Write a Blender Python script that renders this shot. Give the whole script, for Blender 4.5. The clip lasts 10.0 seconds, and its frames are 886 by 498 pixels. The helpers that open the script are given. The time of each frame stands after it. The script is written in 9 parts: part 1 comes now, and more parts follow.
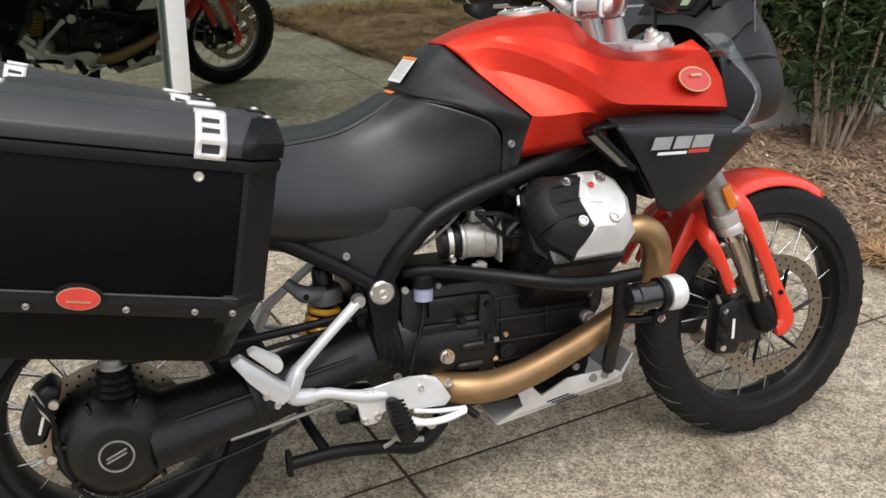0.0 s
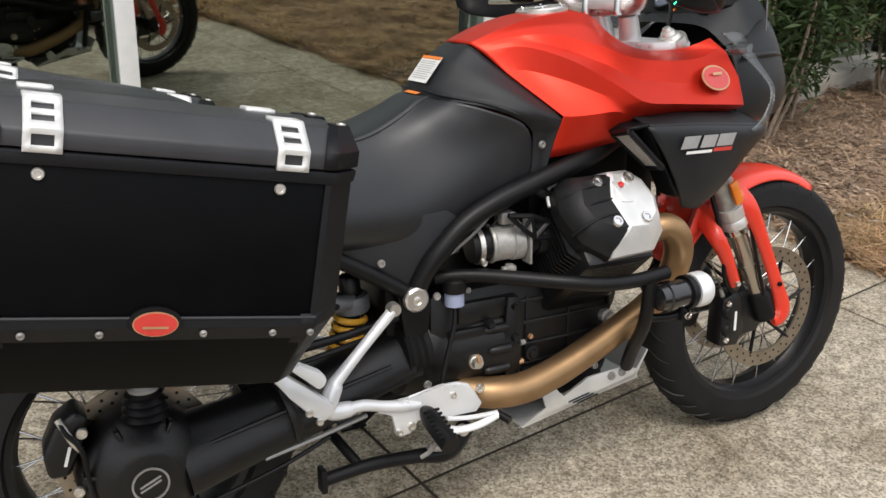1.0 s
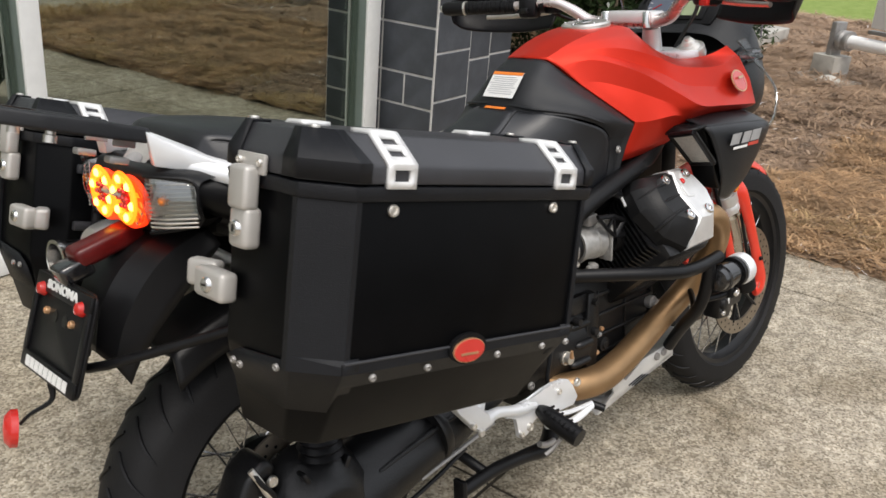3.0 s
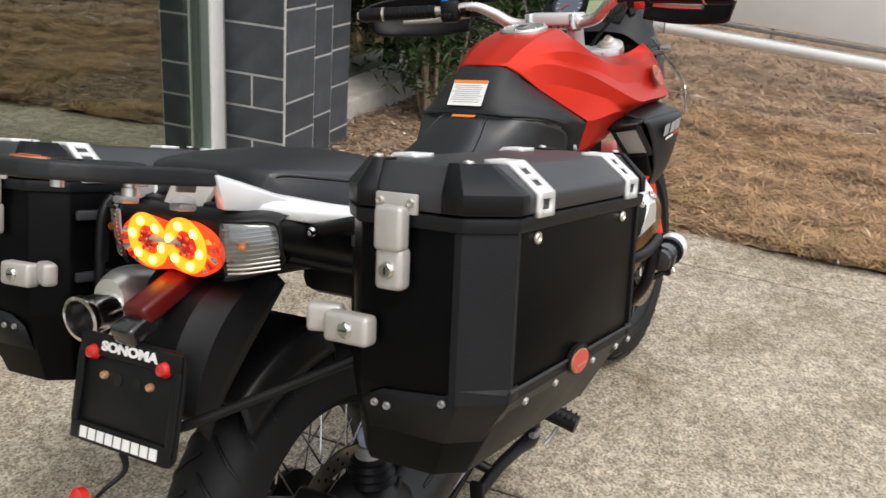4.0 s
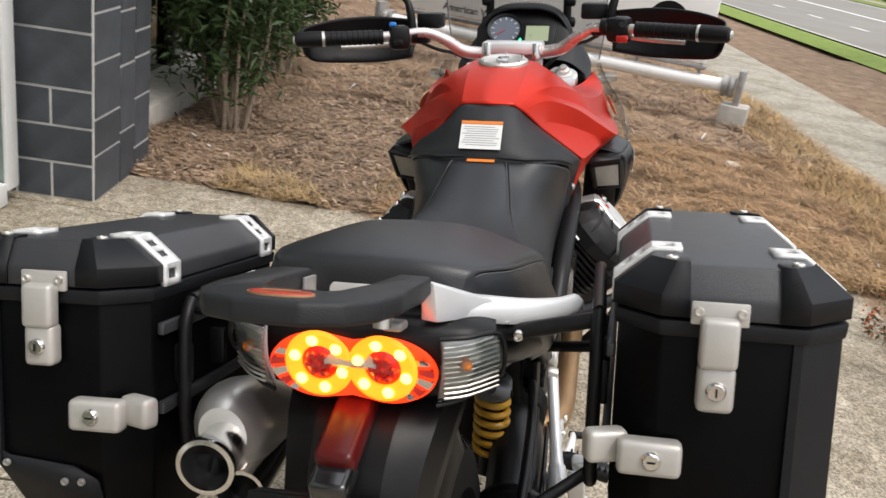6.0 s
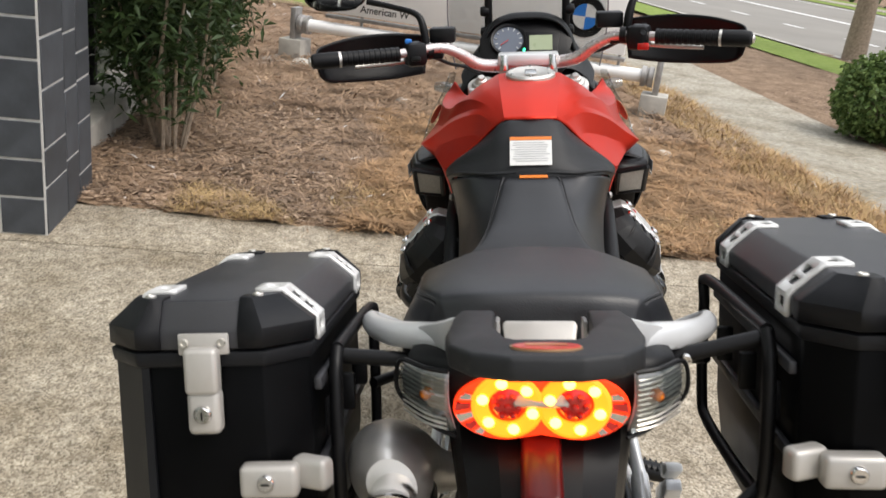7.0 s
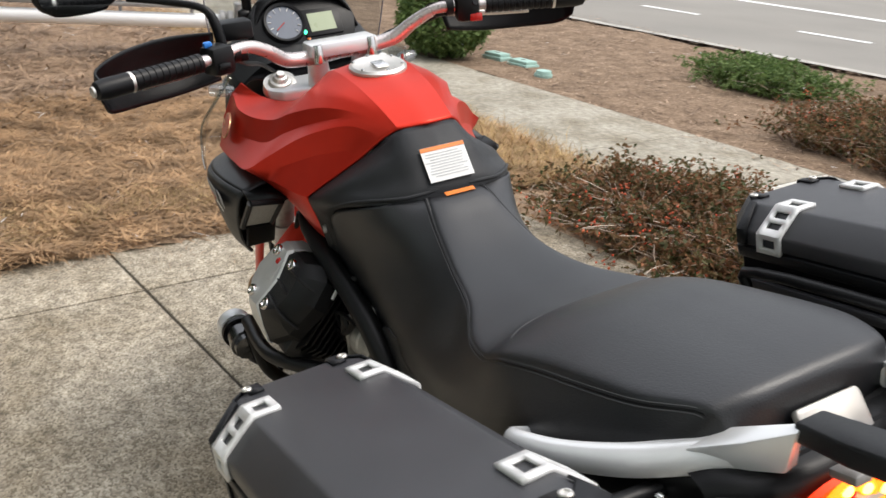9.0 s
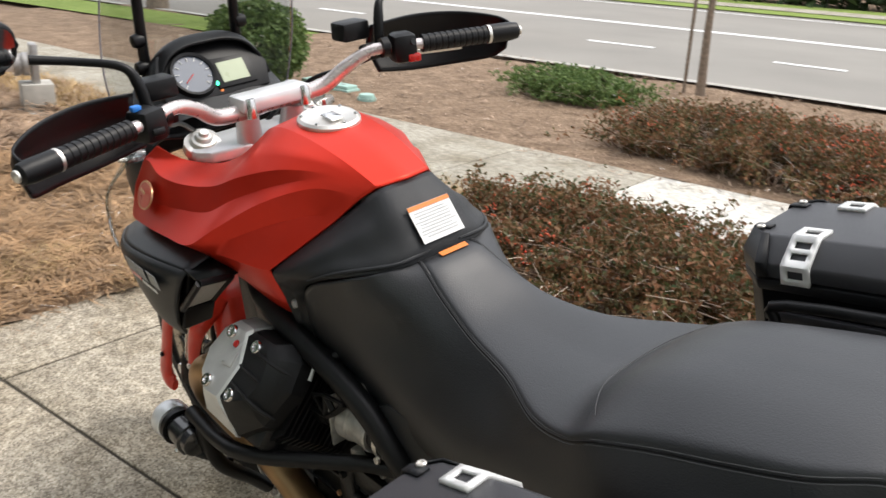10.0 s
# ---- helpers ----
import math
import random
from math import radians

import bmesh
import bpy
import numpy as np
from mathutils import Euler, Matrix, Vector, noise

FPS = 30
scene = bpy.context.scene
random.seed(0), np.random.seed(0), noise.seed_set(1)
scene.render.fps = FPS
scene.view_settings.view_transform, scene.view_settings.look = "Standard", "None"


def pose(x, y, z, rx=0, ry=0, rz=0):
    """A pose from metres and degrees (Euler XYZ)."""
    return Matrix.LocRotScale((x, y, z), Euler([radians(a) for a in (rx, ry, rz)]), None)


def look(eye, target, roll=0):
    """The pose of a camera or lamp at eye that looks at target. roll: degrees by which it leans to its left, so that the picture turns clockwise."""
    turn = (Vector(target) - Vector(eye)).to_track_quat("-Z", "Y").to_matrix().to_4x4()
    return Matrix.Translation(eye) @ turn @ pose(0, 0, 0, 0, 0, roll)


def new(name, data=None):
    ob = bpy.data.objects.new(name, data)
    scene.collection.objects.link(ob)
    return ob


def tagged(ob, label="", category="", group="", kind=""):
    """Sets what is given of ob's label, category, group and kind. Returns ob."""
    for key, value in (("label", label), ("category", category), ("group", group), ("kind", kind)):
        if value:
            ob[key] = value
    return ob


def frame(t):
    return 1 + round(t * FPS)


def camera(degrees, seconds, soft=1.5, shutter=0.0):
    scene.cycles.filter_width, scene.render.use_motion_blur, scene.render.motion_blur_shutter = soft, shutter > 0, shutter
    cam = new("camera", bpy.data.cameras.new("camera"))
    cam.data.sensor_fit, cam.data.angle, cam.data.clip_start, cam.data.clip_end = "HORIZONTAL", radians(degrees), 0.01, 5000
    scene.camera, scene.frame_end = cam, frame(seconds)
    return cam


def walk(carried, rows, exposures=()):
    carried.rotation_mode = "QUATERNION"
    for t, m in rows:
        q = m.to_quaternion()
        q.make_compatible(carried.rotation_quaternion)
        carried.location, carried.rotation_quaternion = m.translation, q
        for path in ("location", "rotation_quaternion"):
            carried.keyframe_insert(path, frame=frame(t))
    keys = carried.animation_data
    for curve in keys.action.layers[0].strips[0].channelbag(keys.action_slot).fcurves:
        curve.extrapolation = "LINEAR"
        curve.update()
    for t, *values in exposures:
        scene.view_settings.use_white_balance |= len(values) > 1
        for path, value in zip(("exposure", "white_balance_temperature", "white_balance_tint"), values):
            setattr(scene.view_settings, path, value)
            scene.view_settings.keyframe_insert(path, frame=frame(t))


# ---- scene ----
cam = camera(53.1, 10.0, soft=1.5, shutter=0.3)
PATH = [
    (0, (0.033, 0.021, 1.367), (0.842, 1.666, 0.567), 2.0),
    (0.5, (-0.064, 0.086, 1.354), (0.821, 1.684, 0.54), 3.0),
    (1, (-0.181, 0.195, 1.367), (0.83, 1.718, 0.554), 3.5),
    (1.5, (-0.294, 0.286, 1.357), (0.875, 1.695, 0.551), 5.6),
    (2, (-0.526, 0.351, 1.372), (0.824, 1.596, 0.579), 3.4),
    (2.5, (-0.685, 0.439, 1.366), (0.68, 1.674, 0.584), 5.4),
    (2.7, (-0.708, 0.503, 1.354), (0.672, 1.725, 0.577), 4.8),
    (3.8, (-0.919, 0.896, 1.374), (0.724, 1.757, 0.626), 5.4),
    (4, (-0.982, 0.964, 1.379), (0.709, 1.716, 0.62), 4.8),
    (4.5, (-1.062, 1.097, 1.361), (0.679, 1.747, 0.622), 5.9),
    (5, (-1.008, 1.274, 1.371), (0.774, 1.795, 0.626), 4.2),
    (5.2, (-0.977, 1.344, 1.376), (0.827, 1.814, 0.653), 4.2),
    (6.3, (-0.972, 1.746, 1.381), (0.889, 1.749, 0.648), 7.9),
    (6.5, (-0.994, 1.818, 1.383), (0.863, 1.773, 0.643), 6.5),
    (7, (-0.959, 1.948, 1.377), (0.915, 1.85, 0.686), 6.8),
    (7.5, (-0.809, 2.082, 1.397), (1.04, 1.742, 0.713), 5.4),
    (8, (-0.645, 2.142, 1.364), (1.12, 1.595, 0.6), 5.4),
    (8.5, (-0.548, 2.296, 1.364), (1.134, 1.498, 0.633), 6.6),
    (9, (-0.446, 2.52, 1.386), (1.09, 1.474, 0.648), 4.3),
    (9.5, (-0.319, 2.618, 1.374), (1.13, 1.405, 0.721), 4.9),
    (10, (-0.145, 2.672, 1.392), (1.125, 1.282, 0.718), 2.9),
]
walk(cam, [(t, look(eye, target, roll)) for t, eye, target, roll in PATH], [(0.0, 0.36), (0.5, 0.32), (1.5, 0.31), (2.5, 0.28), (4.0, 0.40), (5.0, 0.39), (6.5, 0.41), (8.0, 0.49), (9.5, 0.54), (10.0, 0.64)])

# ---- light: bright overcast sky with a faint veiled sun ----
world = bpy.data.worlds.new("overcast_sky")
scene.world = world
world.use_nodes = True
wn = world.node_tree.nodes
sky = wn.new("ShaderNodeTexSky")
sky.sky_type = "NISHITA"
sky.sun_disc = False
sky.sun_elevation = radians(60)
sky.sun_rotation = radians(215)
sky.dust_density = 4.0
sky.air_density = 1.0
haze = wn.new("ShaderNodeMixRGB")
haze.inputs[0].default_value = 0.72
haze.inputs[2].default_value = (7.6, 7.7, 7.9, 1)
world.node_tree.links.new(sky.outputs[0], haze.inputs[1])
# an overcast sky is brighter overhead than at the horizon
way = wn.new("ShaderNodeTexCoord")
axis = wn.new("ShaderNodeSeparateXYZ")
lift = wn.new("ShaderNodeMapRange")
lift.inputs[1].default_value, lift.inputs[2].default_value = 0.0, 1.0
lift.inputs[3].default_value, lift.inputs[4].default_value = 0.62, 1.30
tone = wn.new("ShaderNodeVectorMath")
tone.operation = "SCALE"
world.node_tree.links.new(way.outputs["Generated"], axis.inputs[0])
world.node_tree.links.new(axis.outputs[2], lift.inputs[0])
world.node_tree.links.new(haze.outputs[0], tone.inputs[0])
world.node_tree.links.new(lift.outputs[0], tone.inputs["Scale"])
world.node_tree.links.new(tone.outputs[0], wn["Background"].inputs[0])
wn["Background"].inputs[1].default_value = 0.15
sun = new("sun", bpy.data.lights.new("sun", "SUN"))
sun.data.energy = 1.3
sun.data.angle = radians(22)
sun.data.color = (1.0, 0.95, 0.88)
sun.matrix_world = look((0, 0, 20), Vector((0, 0, 20)) - Vector((math.sin(radians(215)) * math.cos(radians(60)), math.cos(radians(215)) * math.cos(radians(60)), math.sin(radians(60)))))


# ---- materials ----
def node_mat(name):
    m = bpy.data.materials.new(name)
    m.use_nodes = True
    return m, m.node_tree.nodes, m.node_tree.links, m.node_tree.nodes["Principled BSDF"]


def surface(name, color, rough=0.5, metal=0.0, var=0.12, scale=30.0, bump=0.0, bump_scale=200.0, coat=0.0, dirt=0.0, spec=0.5, per_object=0.0):
    """A plain finish with a soft mottling, a fine bump and worn gloss."""
    m, n, l, b = node_mat(name)
    tc = n.new("ShaderNodeTexCoord")
    big = n.new("ShaderNodeTexNoise")
    big.inputs["Scale"].default_value = scale
    big.inputs["Detail"].default_value = 5
    l.new(tc.outputs["Object"], big.inputs["Vector"])
    ramp = n.new("ShaderNodeValToRGB")
    lo = [max(0, c * (1 - var)) for c in color]
    hi = [min(1, c * (1 + var)) for c in color]
    ramp.color_ramp.elements[0].position, ramp.color_ramp.elements[1].position = 0.3, 0.7
    ramp.color_ramp.elements[0].color, ramp.color_ramp.elements[1].color = (*lo, 1), (*hi, 1)
    l.new(big.outputs["Fac"], ramp.inputs[0])
    out = ramp.outputs[0]
    if dirt:
        d = n.new("ShaderNodeTexNoise")
        d.inputs["Scale"].default_value = scale * 0.25
        d.inputs["Detail"].default_value = 8
        l.new(tc.outputs["Object"], d.inputs["Vector"])
        mr = n.new("ShaderNodeMapRange")
        mr.inputs[1].default_value, mr.inputs[2].default_value, mr.inputs[4].default_value = 0.5, 0.75, dirt
        l.new(d.outputs["Fac"], mr.inputs[0])
        mx = n.new("ShaderNodeMixRGB")
        mx.inputs[2].default_value = (0.16, 0.13, 0.10, 1)
        l.new(mr.outputs[0], mx.inputs[0])
        l.new(out, mx.inputs[1])
        out = mx.outputs[0]
    if per_object:
        oi = n.new("ShaderNodeObjectInfo")
        hs = n.new("ShaderNodeHueSaturation")
        mr = n.new("ShaderNodeMapRange")
        mr.inputs[3].default_value, mr.inputs[4].default_value = 1 - per_object, 1 + per_object
        l.new(oi.outputs["Random"], mr.inputs[0])
        l.new(mr.outputs[0], hs.inputs["Value"])
        l.new(out, hs.inputs["Color"])
        out = hs.outputs[0]
    l.new(out, b.inputs["Base Color"])
    rr = n.new("ShaderNodeMapRange")
    rr.inputs[3].default_value, rr.inputs[4].default_value = max(0.02, rough - 0.07), min(1, rough + 0.07)
    l.new(big.outputs["Fac"], rr.inputs[0])
    l.new(rr.outputs[0], b.inputs["Roughness"])
    b.inputs["Metallic"].default_value = metal
    b.inputs["Coat Weight"].default_value = coat
    b.inputs["Coat Roughness"].default_value = 0.12
    b.inputs["Specular IOR Level"].default_value = spec
    if bump:
        f = n.new("ShaderNodeTexNoise")
        f.inputs["Scale"].default_value = bump_scale
        f.inputs["Detail"].default_value = 3
        l.new(tc.outputs["Object"], f.inputs["Vector"])
        bp_ = n.new("ShaderNodeBump")
        bp_.inputs["Strength"].default_value = bump
        bp_.inputs["Distance"].default_value = 0.002
        l.new(f.outputs["Fac"], bp_.inputs["Height"])
        l.new(bp_.outputs[0], b.inputs["Normal"])
    return m


def aggregate(name, light, warm, dark, stain, grain=170.0):
    """Washed concrete: pebbles of several colours in a cement matrix, with wide stains."""
    m, n, l, b = node_mat(name)
    tc = n.new("ShaderNodeTexCoord")
    geo = n.new("ShaderNodeNewGeometry")
    v = n.new("ShaderNodeTexVoronoi")
    v.inputs["Scale"].default_value = grain
    l.new(geo.outputs["Position"], v.inputs["Vector"])
    sep = n.new("ShaderNodeSeparateColor")
    l.new(v.outputs["Color"], sep.inputs[0])
    ramp = n.new("ShaderNodeValToRGB")
    e = ramp.color_ramp.elements
    e[0].position, e[0].color = 0.0, (*dark, 1)
    e[1].position, e[1].color = 1.0, (*light, 1)
    for p, c in ((0.28, [0.5 * (a + q) for a, q in zip(dark, warm)]), (0.5, warm), (0.75, [0.55 * a + 0.45 * q for a, q in zip(warm, light)])):
        k = e.new(p)
        k.color = (*c, 1)
    l.new(sep.outputs[0], ramp.inputs[0])
    mid = n.new("ShaderNodeTexNoise")
    mid.inputs["Scale"].default_value, mid.inputs["Detail"].default_value = 22.0, 6
    l.new(geo.outputs["Position"], mid.inputs["Vector"])
    wide = n.new("ShaderNodeTexNoise")
    wide.inputs["Scale"].default_value, wide.inputs["Detail"].default_value = 2.4, 8
    wide.inputs["Roughness"].default_value = 0.62
    l.new(geo.outputs["Position"], wide.inputs["Vector"])
    mr = n.new("ShaderNodeMapRange")
    mr.inputs[1].default_value, mr.inputs[2].default_value = 0.42, 0.72
    mr.inputs[3].default_value, mr.inputs[4].default_value = 0.0, 0.85
    l.new(wide.outputs["Fac"], mr.inputs[0])
    mx = n.new("ShaderNodeMixRGB")
    mx.blend_type = "MULTIPLY"
    mx.inputs[2].default_value = (*stain, 1)
    l.new(mr.outputs[0], mx.inputs[0])
    l.new(ramp.outputs[0], mx.inputs[1])
    mr2 = n.new("ShaderNodeMapRange")
    mr2.inputs[1].default_value, mr2.inputs[2].default_value = 0.3, 0.7
    mr2.inputs[3].default_value, mr2.inputs[4].default_value = 0.70, 1.26
    l.new(mid.outputs["Fac"], mr2.inputs[0])
    hs = n.new("ShaderNodeHueSaturation")
    l.new(mr2.outputs[0], hs.inputs["Value"])
    l.new(mx.outputs[0], hs.inputs["Color"])
    l.new(hs.outputs[0], b.inputs["Base Color"])
    b.inputs["Roughness"].default_value = 0.88
    b.inputs["Specular IOR Level"].default_value = 0.25
    bm_ = n.new("ShaderNodeBump")
    bm_.inputs["Strength"].default_value, bm_.inputs["Distance"].default_value = 0.5, 0.003
    l.new(v.outputs["Distance"], bm_.inputs["Height"])
    bm_.invert = True
    l.new(bm_.outputs[0], b.inputs["Normal"])
    return m


def soil(name, a, b2, c, scale=9.0, fine=90.0, bump=0.9):
    """Earth and litter: three tones broken up at two sizes."""
    m, n, l, b = node_mat(name)
    geo = n.new("ShaderNodeNewGeometry")
    w = n.new("ShaderNodeTexNoise")
    w.inputs["Scale"].default_value, w.inputs["Detail"].default_value, w.inputs["Roughness"].default_value = scale, 10, 0.7
    l.new(geo.outputs["Position"], w.inputs["Vector"])
    f = n.new("ShaderNodeTexNoise")
    f.inputs["Scale"].default_value, f.inputs["Detail"].default_value, f.inputs["Roughness"].default_value = fine, 5, 0.7
    l.new(geo.outputs["Position"], f.inputs["Vector"])
    r1 = n.new("ShaderNodeValToRGB")
    e = r1.color_ramp.elements
    e[0].position, e[0].color, e[1].position, e[1].color = 0.36, (*a, 1), 0.66, (*c, 1)
    k = e.new(0.5)
    k.color = (*b2, 1)
    mixf = n.new("ShaderNodeMixRGB")
    mixf.inputs[0].default_value = 0.6
    l.new(w.outputs["Fac"], mixf.inputs[1])
    l.new(f.outputs["Fac"], mixf.inputs[2])
    l.new(mixf.outputs[0], r1.inputs[0])
    l.new(r1.outputs[0], b.inputs["Base Color"])
    b.inputs["Roughness"].default_value = 0.95
    b.inputs["Specular IOR Level"].default_value = 0.1
    bb = n.new("ShaderNodeBump")
    bb.inputs["Strength"].default_value, bb.inputs["Distance"].default_value = bump, 0.012
    l.new(f.outputs["Fac"], bb.inputs["Height"])
    l.new(bb.outputs[0], b.inputs["Normal"])
    return m


def bits(name, colors, rough=0.8, trans=0.0, patch=0.0):
    """Leaves, straws and chips: a colour drawn piece by piece."""
    m, n, l, b = node_mat(name)
    geo = n.new("ShaderNodeNewGeometry")
    r = n.new("ShaderNodeValToRGB")
    e = r.color_ramp.elements
    for i, c in enumerate(colors):
        p = i / (len(colors) - 1)
        k = e[0] if i == 0 else (e[1] if i == len(colors) - 1 else e.new(p))
        k.position, k.color = p, (*c, 1)
    l.new(geo.outputs["Random Per Island"], r.inputs[0])
    out = r.outputs[0]
    if patch:
        pn = n.new("ShaderNodeTexNoise")
        pn.inputs["Scale"].default_value, pn.inputs["Detail"].default_value = patch, 4
        l.new(geo.outputs["Position"], pn.inputs["Vector"])
        pr = n.new("ShaderNodeMapRange")
        pr.inputs[1].default_value, pr.inputs[2].default_value = 0.35, 0.65
        pr.inputs[3].default_value, pr.inputs[4].default_value = 0.58, 1.25
        l.new(pn.outputs["Fac"], pr.inputs[0])
        ph = n.new("ShaderNodeHueSaturation")
        l.new(pr.outputs[0], ph.inputs["Value"])
        l.new(out, ph.inputs["Color"])
        out = ph.outputs[0]
    l.new(out, b.inputs["Base Color"])
    b.inputs["Roughness"].default_value = rough
    b.inputs["Specular IOR Level"].default_value = 0.3
    if trans:
        b.inputs["Subsurface Weight"].default_value = 0.0
        t = n.new("ShaderNodeBsdfTranslucent")
        l.new(r.outputs[0], t.inputs[0])
        mx = n.new("ShaderNodeMixShader")
        mx.inputs[0].default_value = trans
        l.new(b.outputs[0], mx.inputs[1])
        l.new(t.outputs[0], mx.inputs[2])
        l.new(mx.outputs[0], n["Material Output"].inputs[0])
    return m


def clear(name, color=(0.95, 0.97, 0.97), rough=0.03, ior=1.45, mix=0.0):
    m, n, l, b = node_mat(name)
    b.inputs["Base Color"].default_value = (*color, 1)
    b.inputs["Roughness"].default_value = rough
    b.inputs["IOR"].default_value = ior
    b.inputs["Transmission Weight"].default_value = 1.0
    return m


def thin_clear(name, color, gloss):
    """A thin clear sheet that does not bend light."""
    m, n, l, b = node_mat(name)
    t = n.new("ShaderNodeBsdfTransparent")
    t.inputs[0].default_value = (*color, 1)
    g = n.new("ShaderNodeBsdfGlossy")
    g.inputs["Roughness"].default_value = 0.04
    mx = n.new("ShaderNodeMixShader")
    mx.inputs[0].default_value = gloss
    l.new(t.outputs[0], mx.inputs[1])
    l.new(g.outputs[0], mx.inputs[2])
    l.new(mx.outputs[0], n["Material Output"].inputs[0])
    return m


def glow(name, color, strength):
    m, n, l, b = node_mat(name)
    b.inputs["Base Color"].default_value = (*color, 1)
    b.inputs["Emission Color"].default_value = (*color, 1)
    b.inputs["Emission Strength"].default_value = strength
    return m


def mirror_glass(name):
    """Coated shop glass: half mirror, half dark room."""
    m, n, l, b = node_mat(name)
    t = n.new("ShaderNodeBsdfTransparent")
    t.inputs[0].default_value = (0.50, 0.56, 0.52, 1)
    g = n.new("ShaderNodeBsdfGlossy")
    g.inputs["Color"].default_value = (0.86, 0.92, 0.84, 1)
    g.inputs["Roughness"].default_value = 0.0
    mx = n.new("ShaderNodeMixShader")
    mx.inputs[0].default_value = 0.36
    l.new(t.outputs[0], mx.inputs[1])
    l.new(g.outputs[0], mx.inputs[2])
    l.new(mx.outputs[0], n["Material Output"].inputs[0])
    return m


M_CONC = aggregate("washed_concrete", (0.56, 0.50, 0.405), (0.395, 0.344, 0.266), (0.195, 0.167, 0.124), (0.47, 0.423, 0.342), 165.0)
M_WALK = aggregate("path_concrete", (0.47, 0.44, 0.37), (0.39, 0.36, 0.295), (0.26, 0.235, 0.19), (0.50, 0.46, 0.38), 520.0)
M_APRON = aggregate("new_concrete", (0.72, 0.70, 0.65), (0.62, 0.60, 0.55), (0.5, 0.48, 0.43), (0.8, 0.78, 0.72), 320.0)
M_JOINT = surface("joint_dirt", (0.040, 0.032, 0.022), 0.95, bump=0.5)
M_MULCH = soil("mulch", (0.16, 0.105, 0.070), (0.38, 0.265, 0.175), (0.62, 0.48, 0.335))
M_FARSOIL = soil("bark_soil", (0.075, 0.050, 0.034), (0.225, 0.158, 0.108), (0.41, 0.305, 0.215), 4.0, 45.0)
M_STRAWG = bits("golden_straw", [(0.34, 0.205, 0.105), (0.62, 0.425, 0.235), (0.78, 0.575, 0.345), (0.68, 0.470, 0.265), (0.84, 0.67, 0.44), (0.46, 0.295, 0.160)], 0.75, 0.0, 9.0)
M_STRAW = bits("straw", [(0.30, 0.200, 0.130), (0.56, 0.415, 0.285), (0.72, 0.575, 0.410), (0.62, 0.460, 0.315), (0.80, 0.68, 0.51), (0.42, 0.290, 0.190)], 0.75, 0.0, 9.0)
M_DRYGRASS = bits("dry_grass", [(0.52, 0.37, 0.18), (0.68, 0.52, 0.28), (0.78, 0.64, 0.38), (0.44, 0.30, 0.14)], 0.75, 0.0, 6.0)
M_CHIP = bits("bark_chips", [(0.06, 0.034, 0.022), (0.19, 0.105, 0.065), (0.36, 0.225, 0.14), (0.52, 0.38, 0.27)], 0.85, 0.0, 5.0)
M_LAWN = soil("lawn", (0.11, 0.155, 0.035), (0.19, 0.255, 0.065), (0.29, 0.33, 0.115), 6.0, 120.0, 0.6)
M_ASPH = surface("asphalt", (0.235, 0.222, 0.20), 0.92, var=0.10, scale=0.6, bump=0.7, bump_scale=160.0, spec=0.3, dirt=0.15)
M_PAINT = surface("road_paint", (0.78, 0.78, 0.76), 0.7, var=0.1, scale=20.0, dirt=0.25)
M_TILE = surface("slate_tile", (0.058, 0.064, 0.074), 0.55, var=0.25, scale=9.0, spec=0.35, bump=0.25, bump_scale=60.0, per_object=0.16)
M_GROUT = surface("pale_grout", (0.60, 0.59, 0.57), 0.9, bump=0.4)
M_ALU = surface("white_aluminium", (0.80, 0.81, 0.80), 0.35, var=0.03)
M_WEB = surface("grey_green_web", (0.22, 0.27, 0.25), 0.4, 0.3, var=0.05)
M_SHOPGLASS = mirror_glass("shop_glass")
# near-black colour stands in for the unlit rooms; second-window mullions share it
M_ROOM = surface("unlit_black", (0.022, 0.022, 0.022), 0.9)
M_SILL = surface("cast_concrete", (0.42, 0.40, 0.36), 0.85, var=0.2, scale=8, bump=0.4, dirt=0.35)
M_WALLP = surface("painted_wall", (0.42, 0.42, 0.41), 0.8, var=0.06, scale=3)
M_BARK = surface("bark", (0.22, 0.17, 0.125), 0.9, var=0.3, scale=30, bump=0.8, bump_scale=90)
M_STEM = surface("grey_stem", (0.30, 0.24, 0.18), 0.85, var=0.3, scale=40, bump=0.6, bump_scale=120)
M_LEAF = bits("oleander_leaves", [(0.030, 0.055, 0.018), (0.065, 0.11, 0.032), (0.12, 0.18, 0.055), (0.05, 0.085, 0.026)], 0.5, 0.2)
M_LEAF2 = bits("box_leaves", [(0.065, 0.12, 0.03), (0.13, 0.21, 0.06), (0.21, 0.29, 0.095)], 0.55, 0.25)
M_LEAF3 = bits("pyracantha_leaves", [(0.055, 0.085, 0.030), (0.105, 0.150, 0.048), (0.17, 0.205, 0.075), (0.30, 0.135, 0.070)], 0.6, 0.25, 5.0)
M_TWIG = bits("twigs", [(0.16, 0.095, 0.070), (0.30, 0.195, 0.145), (0.44, 0.33, 0.25), (0.70, 0.60, 0.49)], 0.85)
M_BERRY = bits("berries", [(0.62, 0.07, 0.03), (0.78, 0.15, 0.06), (0.70, 0.20, 0.09)], 0.4)
M_MINT = surface("mint_cover", (0.33, 0.50, 0.44), 0.6, var=0.12, scale=12, dirt=0.25)
M_SIGNW = surface("sign_white", (0.93, 0.93, 0.92), 0.4, var=0.03, scale=3)
M_STEEL = surface("galvanised", (0.36, 0.35, 0.34), 0.5, 0.6, var=0.2, scale=20, dirt=0.2)
